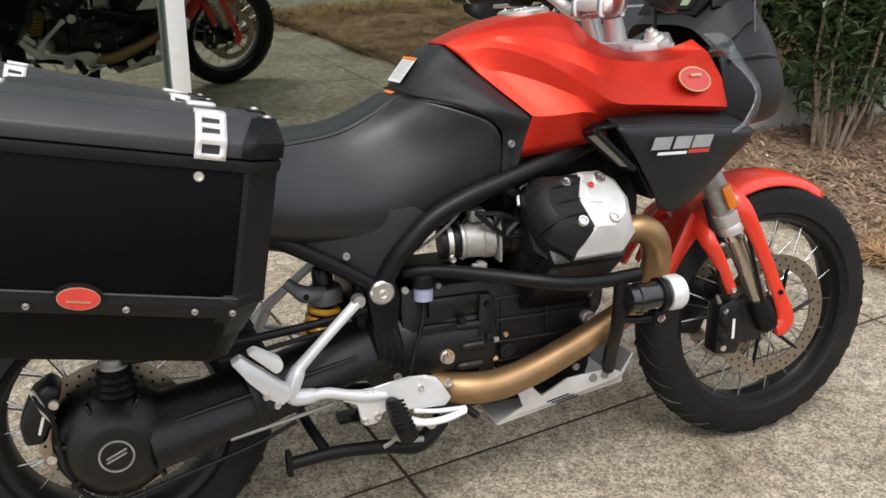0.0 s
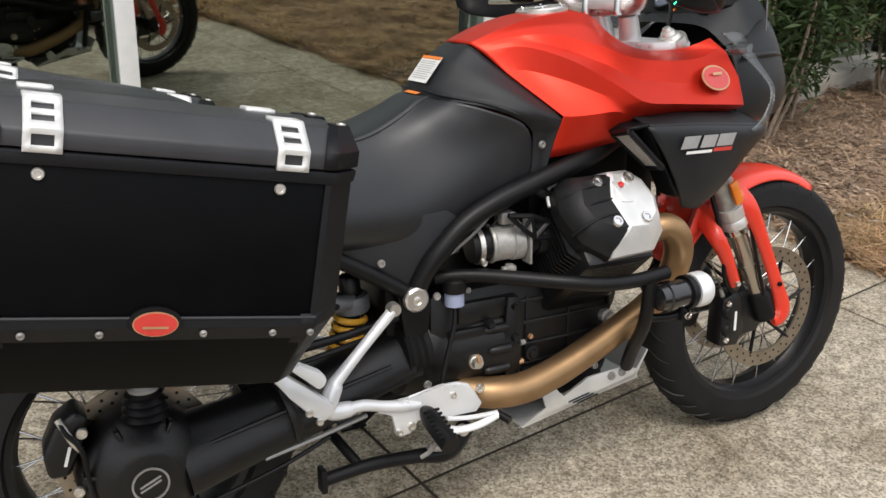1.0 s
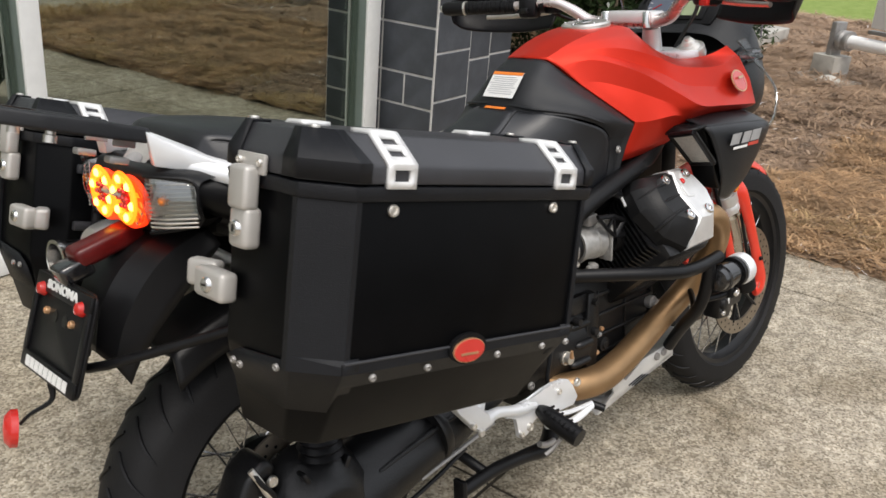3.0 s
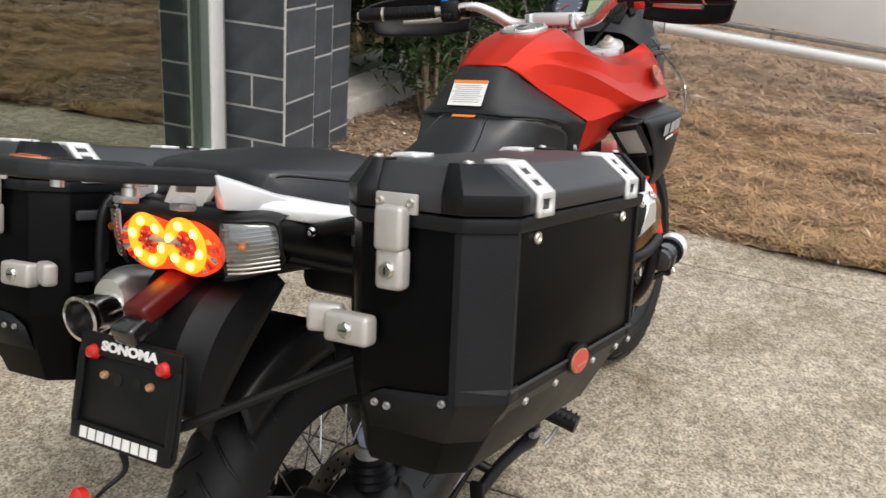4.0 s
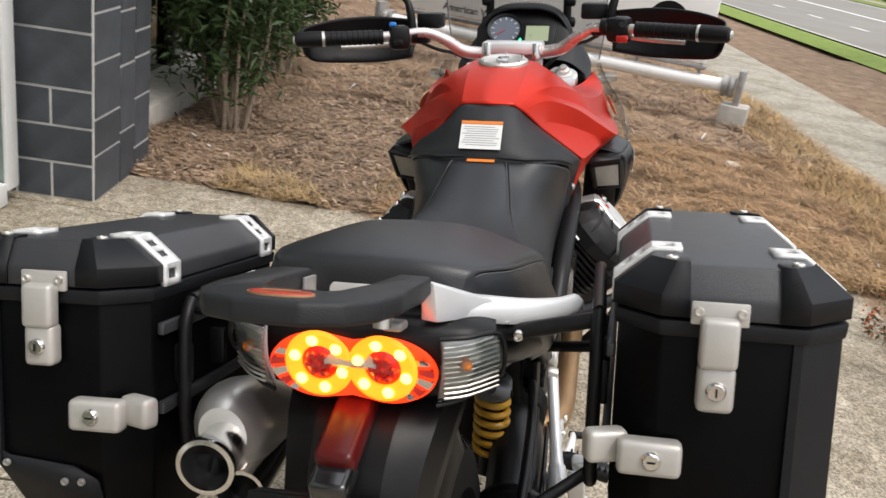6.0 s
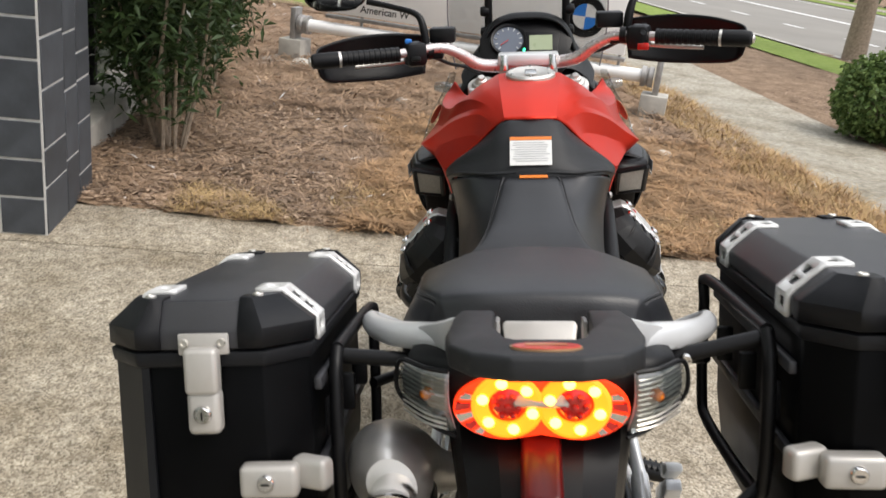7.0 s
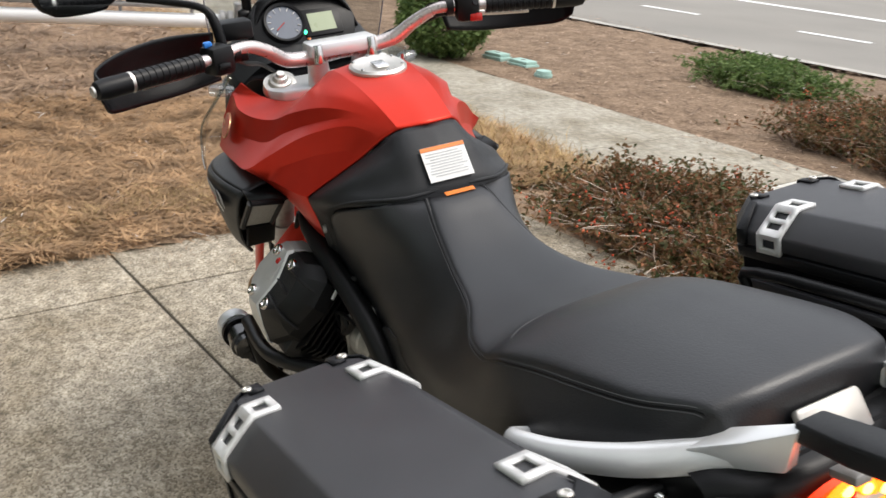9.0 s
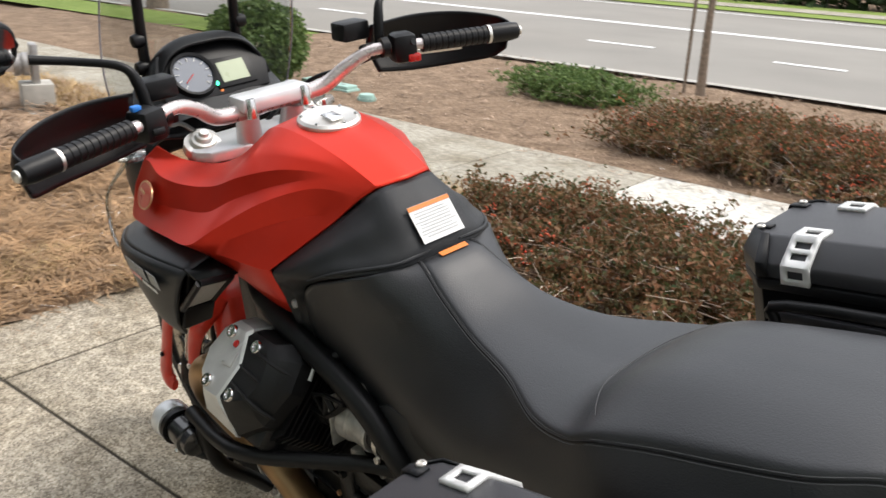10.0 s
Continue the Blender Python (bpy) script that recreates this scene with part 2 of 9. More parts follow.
M_STONE = surface("pale_stone", (0.55, 0.53, 0.48), 0.85, var=0.2, scale=15, bump=0.5)

M_RED = surface("satin_red_paint", (0.62, 0.030, 0.013), 0.40, 0.55, var=0.05, scale=14, bump=0.04, bump_scale=700, coat=0.05, spec=0.3)
M_REDG = surface("gloss_red_paint", (0.74, 0.045, 0.022), 0.32, 0.0, var=0.04, scale=14, coat=0.3)
M_BLK = surface("black_plastic", (0.0055, 0.0055, 0.0062), 0.40, var=0.2, scale=25, bump=0.12, bump_scale=600, spec=0.26)
M_TEXT = surface("grained_black_plastic", (0.0130, 0.0138, 0.0158), 0.46, var=0.12, scale=25, bump=0.35, bump_scale=900, spec=0.40)
M_GREY = surface("charcoal_fairing", (0.017, 0.018, 0.020), 0.42, var=0.1, scale=12, bump=0.1, bump_scale=800, spec=0.32)
M_SEAT = surface("seat_vinyl", (0.0085, 0.0092, 0.0116), 0.41, var=0.12, scale=9, bump=0.24, bump_scale=480, spec=0.66)
M_GLOSSB = surface("gloss_black_plastic", (0.010, 0.010, 0.011), 0.20, var=0.15, scale=20, spec=0.7, coat=0.5)
M_STITCH = surface("seam_thread", (0.085, 0.085, 0.090), 0.85)
M_TYRE = surface("tyre_rubber", (0.0085, 0.0085, 0.0092), 0.66, var=0.25, scale=18, bump=0.3, bump_scale=160, dirt=0.04, spec=0.25)
M_RIM = surface("black_rim", (0.008, 0.008, 0.009), 0.35, 0.0, var=0.1, scale=30, spec=0.35)
M_SPOKE = surface("spoke_steel", (0.55, 0.55, 0.55), 0.25, 1.0)
M_DISC = surface("brake_disc_steel", (0.36, 0.31, 0.25), 0.35, 0.9, var=0.12, scale=40)
M_CHROME = surface("polished_steel", (0.72, 0.71, 0.70), 0.16, 1.0, var=0.04)
M_SILVER = surface("silver_paint", (0.78, 0.79, 0.80), 0.30, 0.30, var=0.04, scale=15, coat=0.2)
M_SATIN = surface("satin_stainless", (0.74, 0.71, 0.66), 0.36, 0.9, var=0.07, scale=20, bump=0.05, bump_scale=300)
M_ALUB = surface("cast_aluminium", (0.70, 0.70, 0.69), 0.36, 0.5, var=0.08, scale=25, bump=0.15, bump_scale=400)
M_BARALU = surface("anodised_bar", (0.66, 0.60, 0.58), 0.28, 0.7, var=0.04)
M_CASE = surface("engine_case_black", (0.0060, 0.0060, 0.0066), 0.34, 0.0, var=0.25, scale=22, bump=0.35, bump_scale=350, spec=0.42)
M_GOLD = surface("heated_exhaust", (0.36, 0.225, 0.115), 0.44, 0.8, var=0.25, scale=9)
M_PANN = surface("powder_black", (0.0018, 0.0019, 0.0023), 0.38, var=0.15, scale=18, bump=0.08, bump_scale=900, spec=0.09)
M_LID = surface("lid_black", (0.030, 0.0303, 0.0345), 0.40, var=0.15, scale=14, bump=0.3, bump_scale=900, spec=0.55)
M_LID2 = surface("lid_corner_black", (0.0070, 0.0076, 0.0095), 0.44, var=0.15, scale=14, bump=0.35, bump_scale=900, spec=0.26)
M_COVERB = surface("rocker_black", (0.0080, 0.0080, 0.0085), 0.45, 0.0, var=0.2, scale=22, bump=0.3, bump_scale=350, spec=0.28)
M_LATCH = surface("latch_grey", (0.50, 0.48, 0.45), 0.42, 0.35, var=0.05, scale=40, bump=0.1, bump_scale=600)
M_STRAP = surface("strap_silver", (0.74, 0.74, 0.73), 0.42, 0.3, var=0.04, scale=40)
M_BADGE = surface("badge_red", (0.62, 0.05, 0.04), 0.3, 0.1, var=0.05, coat=0.6)
M_BADGEG = surface("badge_gold", (0.66, 0.40, 0.22), 0.3, 0.6)
M_WHITE = surface("label_white", (0.80, 0.80, 0.78), 0.5, var=0.02)
M_ORANGE = surface("label_orange", (0.80, 0.22, 0.03), 0.5, var=0.03)
M_INK = surface("print_grey", (0.34, 0.34, 0.34), 0.6)
M_SPRING = surface("spring_yellow", (0.62, 0.33, 0.03), 0.35, var=0.06, coat=0.3)
M_AMBER = surface("amber_lens", (0.75, 0.20, 0.02), 0.2, coat=0.5)
M_REFL = surface("red_reflector", (0.55, 0.02, 0.015), 0.18, coat=0.6)
M_LENS = thin_clear("clear_lens", (0.72, 0.74, 0.74), 0.16)
M_SCREEN = thin_clear("windscreen_plastic", (0.88, 0.89, 0.89), 0.09)
M_LCD = surface("lcd_panel", (0.33, 0.39, 0.24), 0.3, var=0.04, coat=0.2)
M_DIAL = surface("dial_face", (0.11, 0.13, 0.17), 0.35, var=0.05, coat=0.1)
M_GREEN = glow("neutral_lamp", (0.05, 0.9, 0.4), 2.5)
M_GLOWR = glow("tail_red_glow", (0.92, 0.040, 0.006), 1.15)
M_GLOWY = glow("tail_led", (1.0, 0.20, 0.008), 1.9)
M_BLUE = surface("sign_blue", (0.03, 0.22, 0.72), 0.4, var=0.03)
M_MIRR = surface("mirror_silver", (0.85, 0.87, 0.86), 0.03, 1.0, var=0.0)
M_LENSE = surface("polished_clear_edge", (0.75, 0.76, 0.77), 0.15, 0.0, var=0.05, coat=0.5)
M_INTAKE = surface("grey_mesh", (0.46, 0.44, 0.40), 0.55, 0.2, var=0.45, scale=420)
M_BLUECAP = surface("blue_grey_cap", (0.30, 0.34, 0.48), 0.4, var=0.05)

M_MUFF = surface("brushed_silencer_steel", (0.80, 0.77, 0.72), 0.34, 0.75, var=0.08, scale=20, bump=0.05, bump_scale=300)


# ---- building tools ----
def finish(ob, smooth=38):
    me = ob.data
    for p in me.polygons:
        p.use_smooth = smooth > 0
    if smooth > 0:
        me.set_sharp_from_angle(angle=radians(smooth))
    return ob


def part(name, bm, material, parent=None, label="", smooth=38):
    """Link a bmesh as one mesh object, under its thing where one is given."""
    bmesh.ops.recalc_face_normals(bm, faces=bm.faces[:])
    me = bpy.data.meshes.new(name)
    bm.to_mesh(me)
    bm.free()
    me.materials.append(material)
    ob = new(name, me)
    ob.parent = parent
    if label:
        ob["label"] = label
    return finish(ob, smooth)


def raw(name, verts, faces, material, parent=None, label="", smooth=0):
    me = bpy.data.meshes.new(name)
    me.from_pydata([tuple(v) for v in verts], [], [tuple(f) for f in faces])
    me.materials.append(material)
    me.update()
    ob = new(name, me)
    ob.parent = parent
    if label:
        ob["label"] = label
    return finish(ob, smooth)


def empty(name, matrix, label, category, group="", kind=""):
    e = new(name)
    e.empty_display_size = 0.1
    e.matrix_world = matrix
    return tagged(e, label, category, group, kind)


def add_box(bm, c, s, bevel=0.0, rot=None, seg=2):
    """A box with its edges rounded, joined into bm."""
    b2 = bmesh.new()
    bmesh.ops.create_cube(b2, size=1.0)
    for v in b2.verts:
        v.co = Vector((v.co.x * s[0], v.co.y * s[1], v.co.z * s[2]))
    if bevel:
        bmesh.ops.bevel(b2, geom=b2.edges[:], offset=bevel, segments=seg, profile=0.5, affect="EDGES")
    m = Matrix.Translation(c)
    if rot is not None:
        m = m @ rot
    b2.transform(m)
    merge(bm, b2)
    return bm


def merge(bm, b2):
    me = bpy.data.meshes.new("tmp")
    b2.to_mesh(me)
    b2.free()
    bm.from_mesh(me)
    bpy.data.meshes.remove(me)


def box(c, s, bevel=0.0, rot=None, seg=2):
    return add_box(bmesh.new(), c, s, bevel, rot, seg)


def spline(pts, n):
    """Catmull-Rom through the points, n steps a stretch."""
    P = [Vector(p) for p in pts]
    out = []
    for i in range(len(P) - 1):
        a, b, c, d = P[max(i - 1, 0)], P[i], P[i + 1], P[min(i + 2, len(P) - 1)]
        for k in range(n):
            t = k / n
            out.append(0.5 * ((2 * b) + (c - a) * t + (2 * a - 5 * b + 4 * c - d) * t * t + (3 * b - a - 3 * c + d) * t * t * t))
    out.append(P[-1])
    return out


def add_tube(bm, pts, r, n=6, seg=12, smooth=True, flat=1.0):
    """A round bar along a path; r a number or a list along the points."""
    path = spline(pts, n) if smooth else [Vector(p) for p in pts]
    if isinstance(r, (list, tuple)):
        rs = [v.x for v in spline([(q, 0, 0) for q in r], n)] if smooth else list(r)
    else:
        rs = [r] * len(path)
    rings, up = [], None
    for i, p in enumerate(path):
        d = (path[min(i + 1, len(path) - 1)] - path[max(i - 1, 0)]).normalized()
        if up is None:
            up = d.orthogonal().normalized()
        up = (up - d * up.dot(d)).normalized()
        side = d.cross(up)
        rings.append([bm.verts.new(p + (up * math.cos(2 * math.pi * k / seg) + side * flat * math.sin(2 * math.pi * k / seg)) * rs[i]) for k in range(seg)])
    for a, b in zip(rings, rings[1:]):
        for k in range(seg):
            bm.faces.new((a[k], a[(k + 1) % seg], b[(k + 1) % seg], b[k]))
    bm.faces.new(rings[0][::-1])
    bm.faces.new(rings[-1])
    return bm


def tube(pts, r, n=6, seg=12, smooth=True, flat=1.0):
    return add_tube(bmesh.new(), pts, r, n, seg, smooth, flat)


def frame_of(axis):
    w = Vector(axis).normalized()
    u = w.orthogonal().normalized()
    return Matrix((u, w.cross(u), w)).transposed().to_4x4()


def add_lathe(bm, profile, c, axis=(0, 1, 0), seg=32, close=False):
    """Turn a profile of (radius, height) about an axis through c."""
    m = Matrix.Translation(c) @ frame_of(axis)
    rings = []
    for r, h in profile:
        rings.append([bm.verts.new(m @ Vector((r * math.cos(2 * math.pi * k / seg), r * math.sin(2 * math.pi * k / seg), h))) for k in range(seg)])
    pairs = list(zip(rings, rings[1:])) + ([(rings[-1], rings[0])] if close else [])
    for a, b in pairs:
        for k in range(seg):
            bm.faces.new((a[k], a[(k + 1) % seg], b[(k + 1) % seg], b[k]))
    if not close:
        bm.faces.new(rings[0][::-1])
        bm.faces.new(rings[-1])
    return bm


def lathe(profile, c, axis=(0, 1, 0), seg=32, close=False):
    return add_lathe(bmesh.new(), profile, c, axis, seg, close)


def add_prism(bm, poly, m, depth, bevel=0.0, seg=2):
    """A flat outline in the plane of m (its x and y), as thick as depth along its z."""
    b2 = bmesh.new()
    lo = [b2.verts.new((x, y, 0)) for x, y in poly]
    hi = [b2.verts.new((x, y, depth)) for x, y in poly]
    b2.faces.new(lo[::-1])
    b2.faces.new(hi)
    k = len(poly)
    for i in range(k):
        b2.faces.new((lo[i], lo[(i + 1) % k], hi[(i + 1) % k], hi[i]))
    if bevel:
        bmesh.ops.bevel(b2, geom=b2.edges[:], offset=bevel, segments=seg, profile=0.5, affect="EDGES")
    b2.transform(m)
    merge(bm, b2)
    return bm


def prism(poly, m, depth, bevel=0.0, seg=2):
    return add_prism(bmesh.new(), poly, m, depth, bevel, seg)


def loft(layers, m):
    """A closed form through flat outlines of equal count, each (outline, height), in the axes of m."""
    bm = bmesh.new()
    vs = [[bm.verts.new(m @ Vector((x, y, h))) for x, y in poly] for poly, h in layers]
    k = len(vs[0])
    for a, b in zip(vs, vs[1:]):
        for i in range(k):
            bm.faces.new((a[i], a[(i + 1) % k], b[(i + 1) % k], b[i]))
    bm.faces.new(vs[0][::-1])
    bm.faces.new(vs[-1])
    return bm


# side plane: outline in x, z; thickness towards -y
SIDE = Matrix(((1, 0, 0, 0), (0, 0, -1, 0), (0, 1, 0, 0), (0, 0, 0, 1)))


def side_at(y):
    return Matrix.Translation((0, y, 0)) @ SIDE


def straight(pts, n):
    P = [Vector(p) for p in pts]
    return [a.lerp(b, k / n) for a, b in zip(P, P[1:]) for k in range(n)] + [P[-1]]


def sheet(rows, nu=5, nv=5, mirror=True, crease=False):
    """A smooth skin through rows of points; mirrored across the plane y = 0."""
    fine = [(straight if crease else spline)(r, nv) for r in rows]
    cols = list(zip(*fine))
    grid = list(zip(*[spline(c, nu) for c in cols]))
    bm = bmesh.new()
    if mirror:
        grid = [[Vector((p.x, -p.y, p.z)) for p in reversed(r[1:])] + [Vector((r[0].x, 0, r[0].z))] + list(r[1:]) for r in grid]
    vs = [[bm.verts.new(p) for p in r] for r in grid]
    for a, b in zip(vs, vs[1:]):
        for k in range(len(a) - 1):
            bm.faces.new((a[k], a[k + 1], b[k + 1], b[k]))
    return bm


def skin(name, rows, material, parent, thick=0.004, nu=5, nv=5, mirror=True, label="", smooth=50, crease=False):
    ob = part(name, sheet(rows, nu, nv, mirror, crease), material, parent, label, smooth)
    s = ob.modifiers.new("shell", "SOLIDIFY")
    s.thickness, s.offset = thick, -1
    return ob


def plate_grid(x0, x1, y0, y1, step, height):
    nx, ny = max(2, int((x1 - x0) / step) + 1), max(2, int((y1 - y0) / step) + 1)
    v = [(x0 + (x1 - x0) * i / (nx - 1), y0 + (y1 - y0) * j / (ny - 1), 0) for j in range(ny) for i in range(nx)]
    v = [(x, y, height(x, y)) for x, y, _ in v]
    f = [(j * nx + i, j * nx + i + 1, (j + 1) * nx + i + 1, (j + 1) * nx + i) for j in range(ny - 1) for i in range(nx - 1)]
    return v, f


# ---- ground ----
def ring_ground():
    """One wide sheet of soil that reaches the horizon, finer near the bike."""
    steps = [-600, -250, -120, -60, -30, -18] + [-12 + 1.5 * k for k in range(24)] + [30, 60, 120, 250, 600]
    v = [(x, y, -0.055) for y in steps for x in steps]
    n = len(steps)
    f = [(j * n + i, j * n + i + 1, (j + 1) * n + i + 1, (j + 1) * n + i) for j in range(n - 1) for i in range(n - 1)]
    return raw("ground", v, f, M_FARSOIL)


tagged(ring_ground(), "brown bark-covered soil stretching to the horizon", "ground", kind="structure")

EDGE_X = 2.90      # where the parking slab ends and the mulch begins
GLASS_Y = 3.73
SITE = pose(2.525, 1.772, 0, 0, 0, 4.8)          # joint crossing of the slab, whose grid is turned against the axes
FACADE = pose(2.464, 3.37, 0, 0, 0, 5.3) @ pose(-2.464, -3.37, 0)


def edge_x(y):
    return EDGE_X + 0.047 * max(0.0, 2.3 - y)


def bed_height(x, y):
    h = 0.028 * noise.noise(Vector((x * 1.3, y * 1.3, 0.3))) + 0.030 * noise.noise(Vector((x * 4.2, y * 4.2, 1.7))) + 0.014 * noise.noise(Vector((x * 13, y * 13, 4.1)))
    return 0.004 + h + 0.02 * min(1.0, max(0.0, (x - EDGE_X) / 0.5))


v, f = plate_grid(EDGE_X - 0.02, 12.2, -0.86, 9.0, 0.06, bed_height)
v = [(x + (edge_x(y) - EDGE_X) * max(0.0, 1 - (x - EDGE_X) / 2.0), y + 0.084 * (x - 4.0) * max(0.0, min(1.0, (1.5 - y) / 1.5)), z) for x, y, z in v]
mulch = tagged(raw("mulch_bed", v, f, M_MULCH, smooth=180), "brown pine-straw and bark mulch bed beside the concrete", "mulch bed", kind="structure")
v, f = plate_grid(-6.0, 14.0, -7.2, -1.98, 0.10, lambda x, y: (-0.004 if y > -6.6 + 0.1 * x + 0.25 else -0.034) + 0.024 * noise.noise(Vector((x * 1.2, y * 1.2, 5.3))) + 0.012 * noise.noise(Vector((x * 6, y * 6, 2.2))))
v = [(x, y + 0.084 * (x - 2.525) - 0.27 if y > -2.6 else y + (0.084 * (x - 2.525) - 0.27) * max(0.0, (y + 4.6) / 2.0), z) for x, y, z in v]
tagged(raw("planting_strip", v, f, M_FARSOIL, smooth=180), "brown bark-covered planting strip between path and road", "planting strip", kind="structure")
v, f = plate_grid(-6.5, 0.62, -2.66, -1.82, 0.06, lambda x, y: -0.01 + 0.02 * noise.noise(Vector((x * 3, y * 3, 8.3))))
strip = tagged(raw("shrub_bed", v, f, M_MULCH, smooth=180), "narrow strip of brown mulch under a berry hedge", "shrub bed", kind="structure")
strip.matrix_basis = SITE

# parking slab in panels with open joints
pave = tagged(raw("pavement", *plate_grid(-11.5, 0.32, -1.83, 1.98, 0.9, lambda x, y: -0.0045), M_JOINT), "washed-aggregate concrete parking slab with dark open joints", "pavement", kind="structure")


def slab_piece(x0, x1, y0, y1, mat, parent, gap=0.0052, slant=(0.0, 0.0)):
    bm = bmesh.new()
    a, b, c, d = x0 + gap, x1 - gap, y0 + gap, y1 - gap
    for_top = [(a, c), (b + slant[0], c), (b + slant[1], d), (a, d)]
    prism_m = Matrix.Translation((0, 0, -0.10))
    add_prism(bm, for_top, prism_m, 0.10)
    top_edges = [e for e in bm.edges if all(v.co.z > -0.001 for v in e.verts)]
    bmesh.ops.bevel(bm, geom=top_edges, offset=0.0035, segments=2, profile=0.5, affect="EDGES")
    return part("slab", bm, mat, parent, smooth=60)


pave.matrix_basis = SITE
XS = [-11.5, -8.75, -7.0, -5.28, -3.53, -1.785, 0.0, 0.41]
YS = [-1.83, 0.0, 1.98]
for i in range(len(XS) - 1):
    for j in range(len(YS) - 1):
        slab_piece(XS[i], XS[i + 1], YS[j], YS[j + 1], M_CONC, pave, slant=((-0.07, 0.0), (0.0, 0.14))[j] if i == len(XS) - 2 else (0.0, 0.0))

# footpath beside the street
walk_base = tagged(raw("footpath", *plate_grid(-14.5, 21.5, -4.03, -2.62, 1.2, lambda x, y: -0.0045), M_JOINT), "pale concrete footpath running past the mulch bed", "footpath", kind="structure")
walk_base.matrix_basis = SITE
path_joints = [-14.3 + 1.55 * i for i in range(8)] + [-1.90, -0.30, 0.70] + [2.25 + 1.55 * i for i in range(12)]
for x0, x1 in zip(path_joints, path_joints[1:]):
    slab_piece(x0, x1, -4.03, -2.62, M_APRON if x0 == -1.90 else M_WALK, walk_base, 0.004)

# ---- road ----
ROAD = [(-60, -9.0), (-12, -7.3), (2.7, -6.4), (6.9, -5.9), (10.4, -5.4), (14.0, -4.9), (20, -4.0), (32, -2.2), (70, 3.5)]


def offset_line(off, n=8):
    pts = [Vector((p.x, p.y, 0)) for p in spline([(x, y, 0) for x, y in ROAD], n)]
    out = []
    for i, p in enumerate(pts):
        d = (pts[min(i + 1, len(pts) - 1)] - pts[max(i - 1, 0)]).normalized()
        out.append(p + Vector((d.y, -d.x, 0)) * off)
    return out


def ribbon(name, o0, o1, z, mat, label, cat, lo=0, hi=None, kind="structure", parent=None):
    a, b = offset_line(o0)[lo:hi], offset_line(o1)[lo:hi]
    v = [(p.x, p.y, z) for p in a] + [(p.x, p.y, z) for p in b]
    k = len(a)
    f = [(i, i + 1, k + i + 1, k + i) for i in range(k - 1)]
    ob = raw(name, v, f, mat, parent)
    if not parent:
        tagged(ob, label, cat, kind=kind)
    return ob


road = ribbon("road", 0.0, 11.0, 0.005, M_ASPH, "grey asphalt two-lane road with white markings", "road")
ribbon("gutter", -0.16, 0.0, 0.0075, M_SILL, "dirt-covered concrete gutter edge along the road", "gutter")
ribbon("edge_line", 5.55, 5.80, 0.010, M_PAINT, "", "", parent=road)
ribbon("far_line", 10.3, 10.42, 0.010, M_PAINT, "", "", parent=road)
dash_path = offset_line(2.47, 60)
acc = 0.0
for i in range(1, len(dash_path)):
    p, q = dash_path[i - 1], dash_path[i]
    acc += (q - p).length
ds, last, on_pts, n_dash = 0.0, None, [], 0
for i in range(1, len(dash_path)):
    p, q = dash_path[i - 1], dash_path[i]
    ds += (q - p).length
    if p.x < -4 or p.x > 40:
        continue
    ph = abs((p.x - 6.79 + 1.3) % 2.6 - 1.3) < 0.54
    if ph:
        on_pts.append(p)
    elif on_pts:
        if len(on_pts) > 1:
            d = (on_pts[-1] - on_pts[0]).normalized()
            nrm = Vector((d.y, -d.x, 0)) * 0.070
            a, b = on_pts[0], on_pts[-1]
            raw("lane_dash", [(*(a - nrm).xy, 0.011), (*(b - nrm).xy, 0.011), (*(b + nrm).xy, 0.011), (*(a + nrm).xy, 0.011)], [(0, 1, 2, 3)], M_PAINT, road)
        on_pts = []
ribbon("grass_verge", -1.5, -0.35, 0.012, M_LAWN, "bright green grass verge beside the road", "grass verge", lo=30)
ribbon("far_verge", 11.0, 15.0, 0.03, M_LAWN, "green grass verge across the road", "grass verge")
ribbon("far_footpath", 12.2, 13.5, 0.045, M_WALK, "pale footpath across the road", "footpath")
v, f = plate_grid(12.0, 26.0, 2.2, 20.0, 0.5, lambda x, y: 0.02 + 0.02 * noise.noise(Vector((x, y, 0))))
tagged(raw("lawn", v, f, M_LAWN, smooth=180), "bright green lawn behind the mulch bed", "lawn", kind="structure")

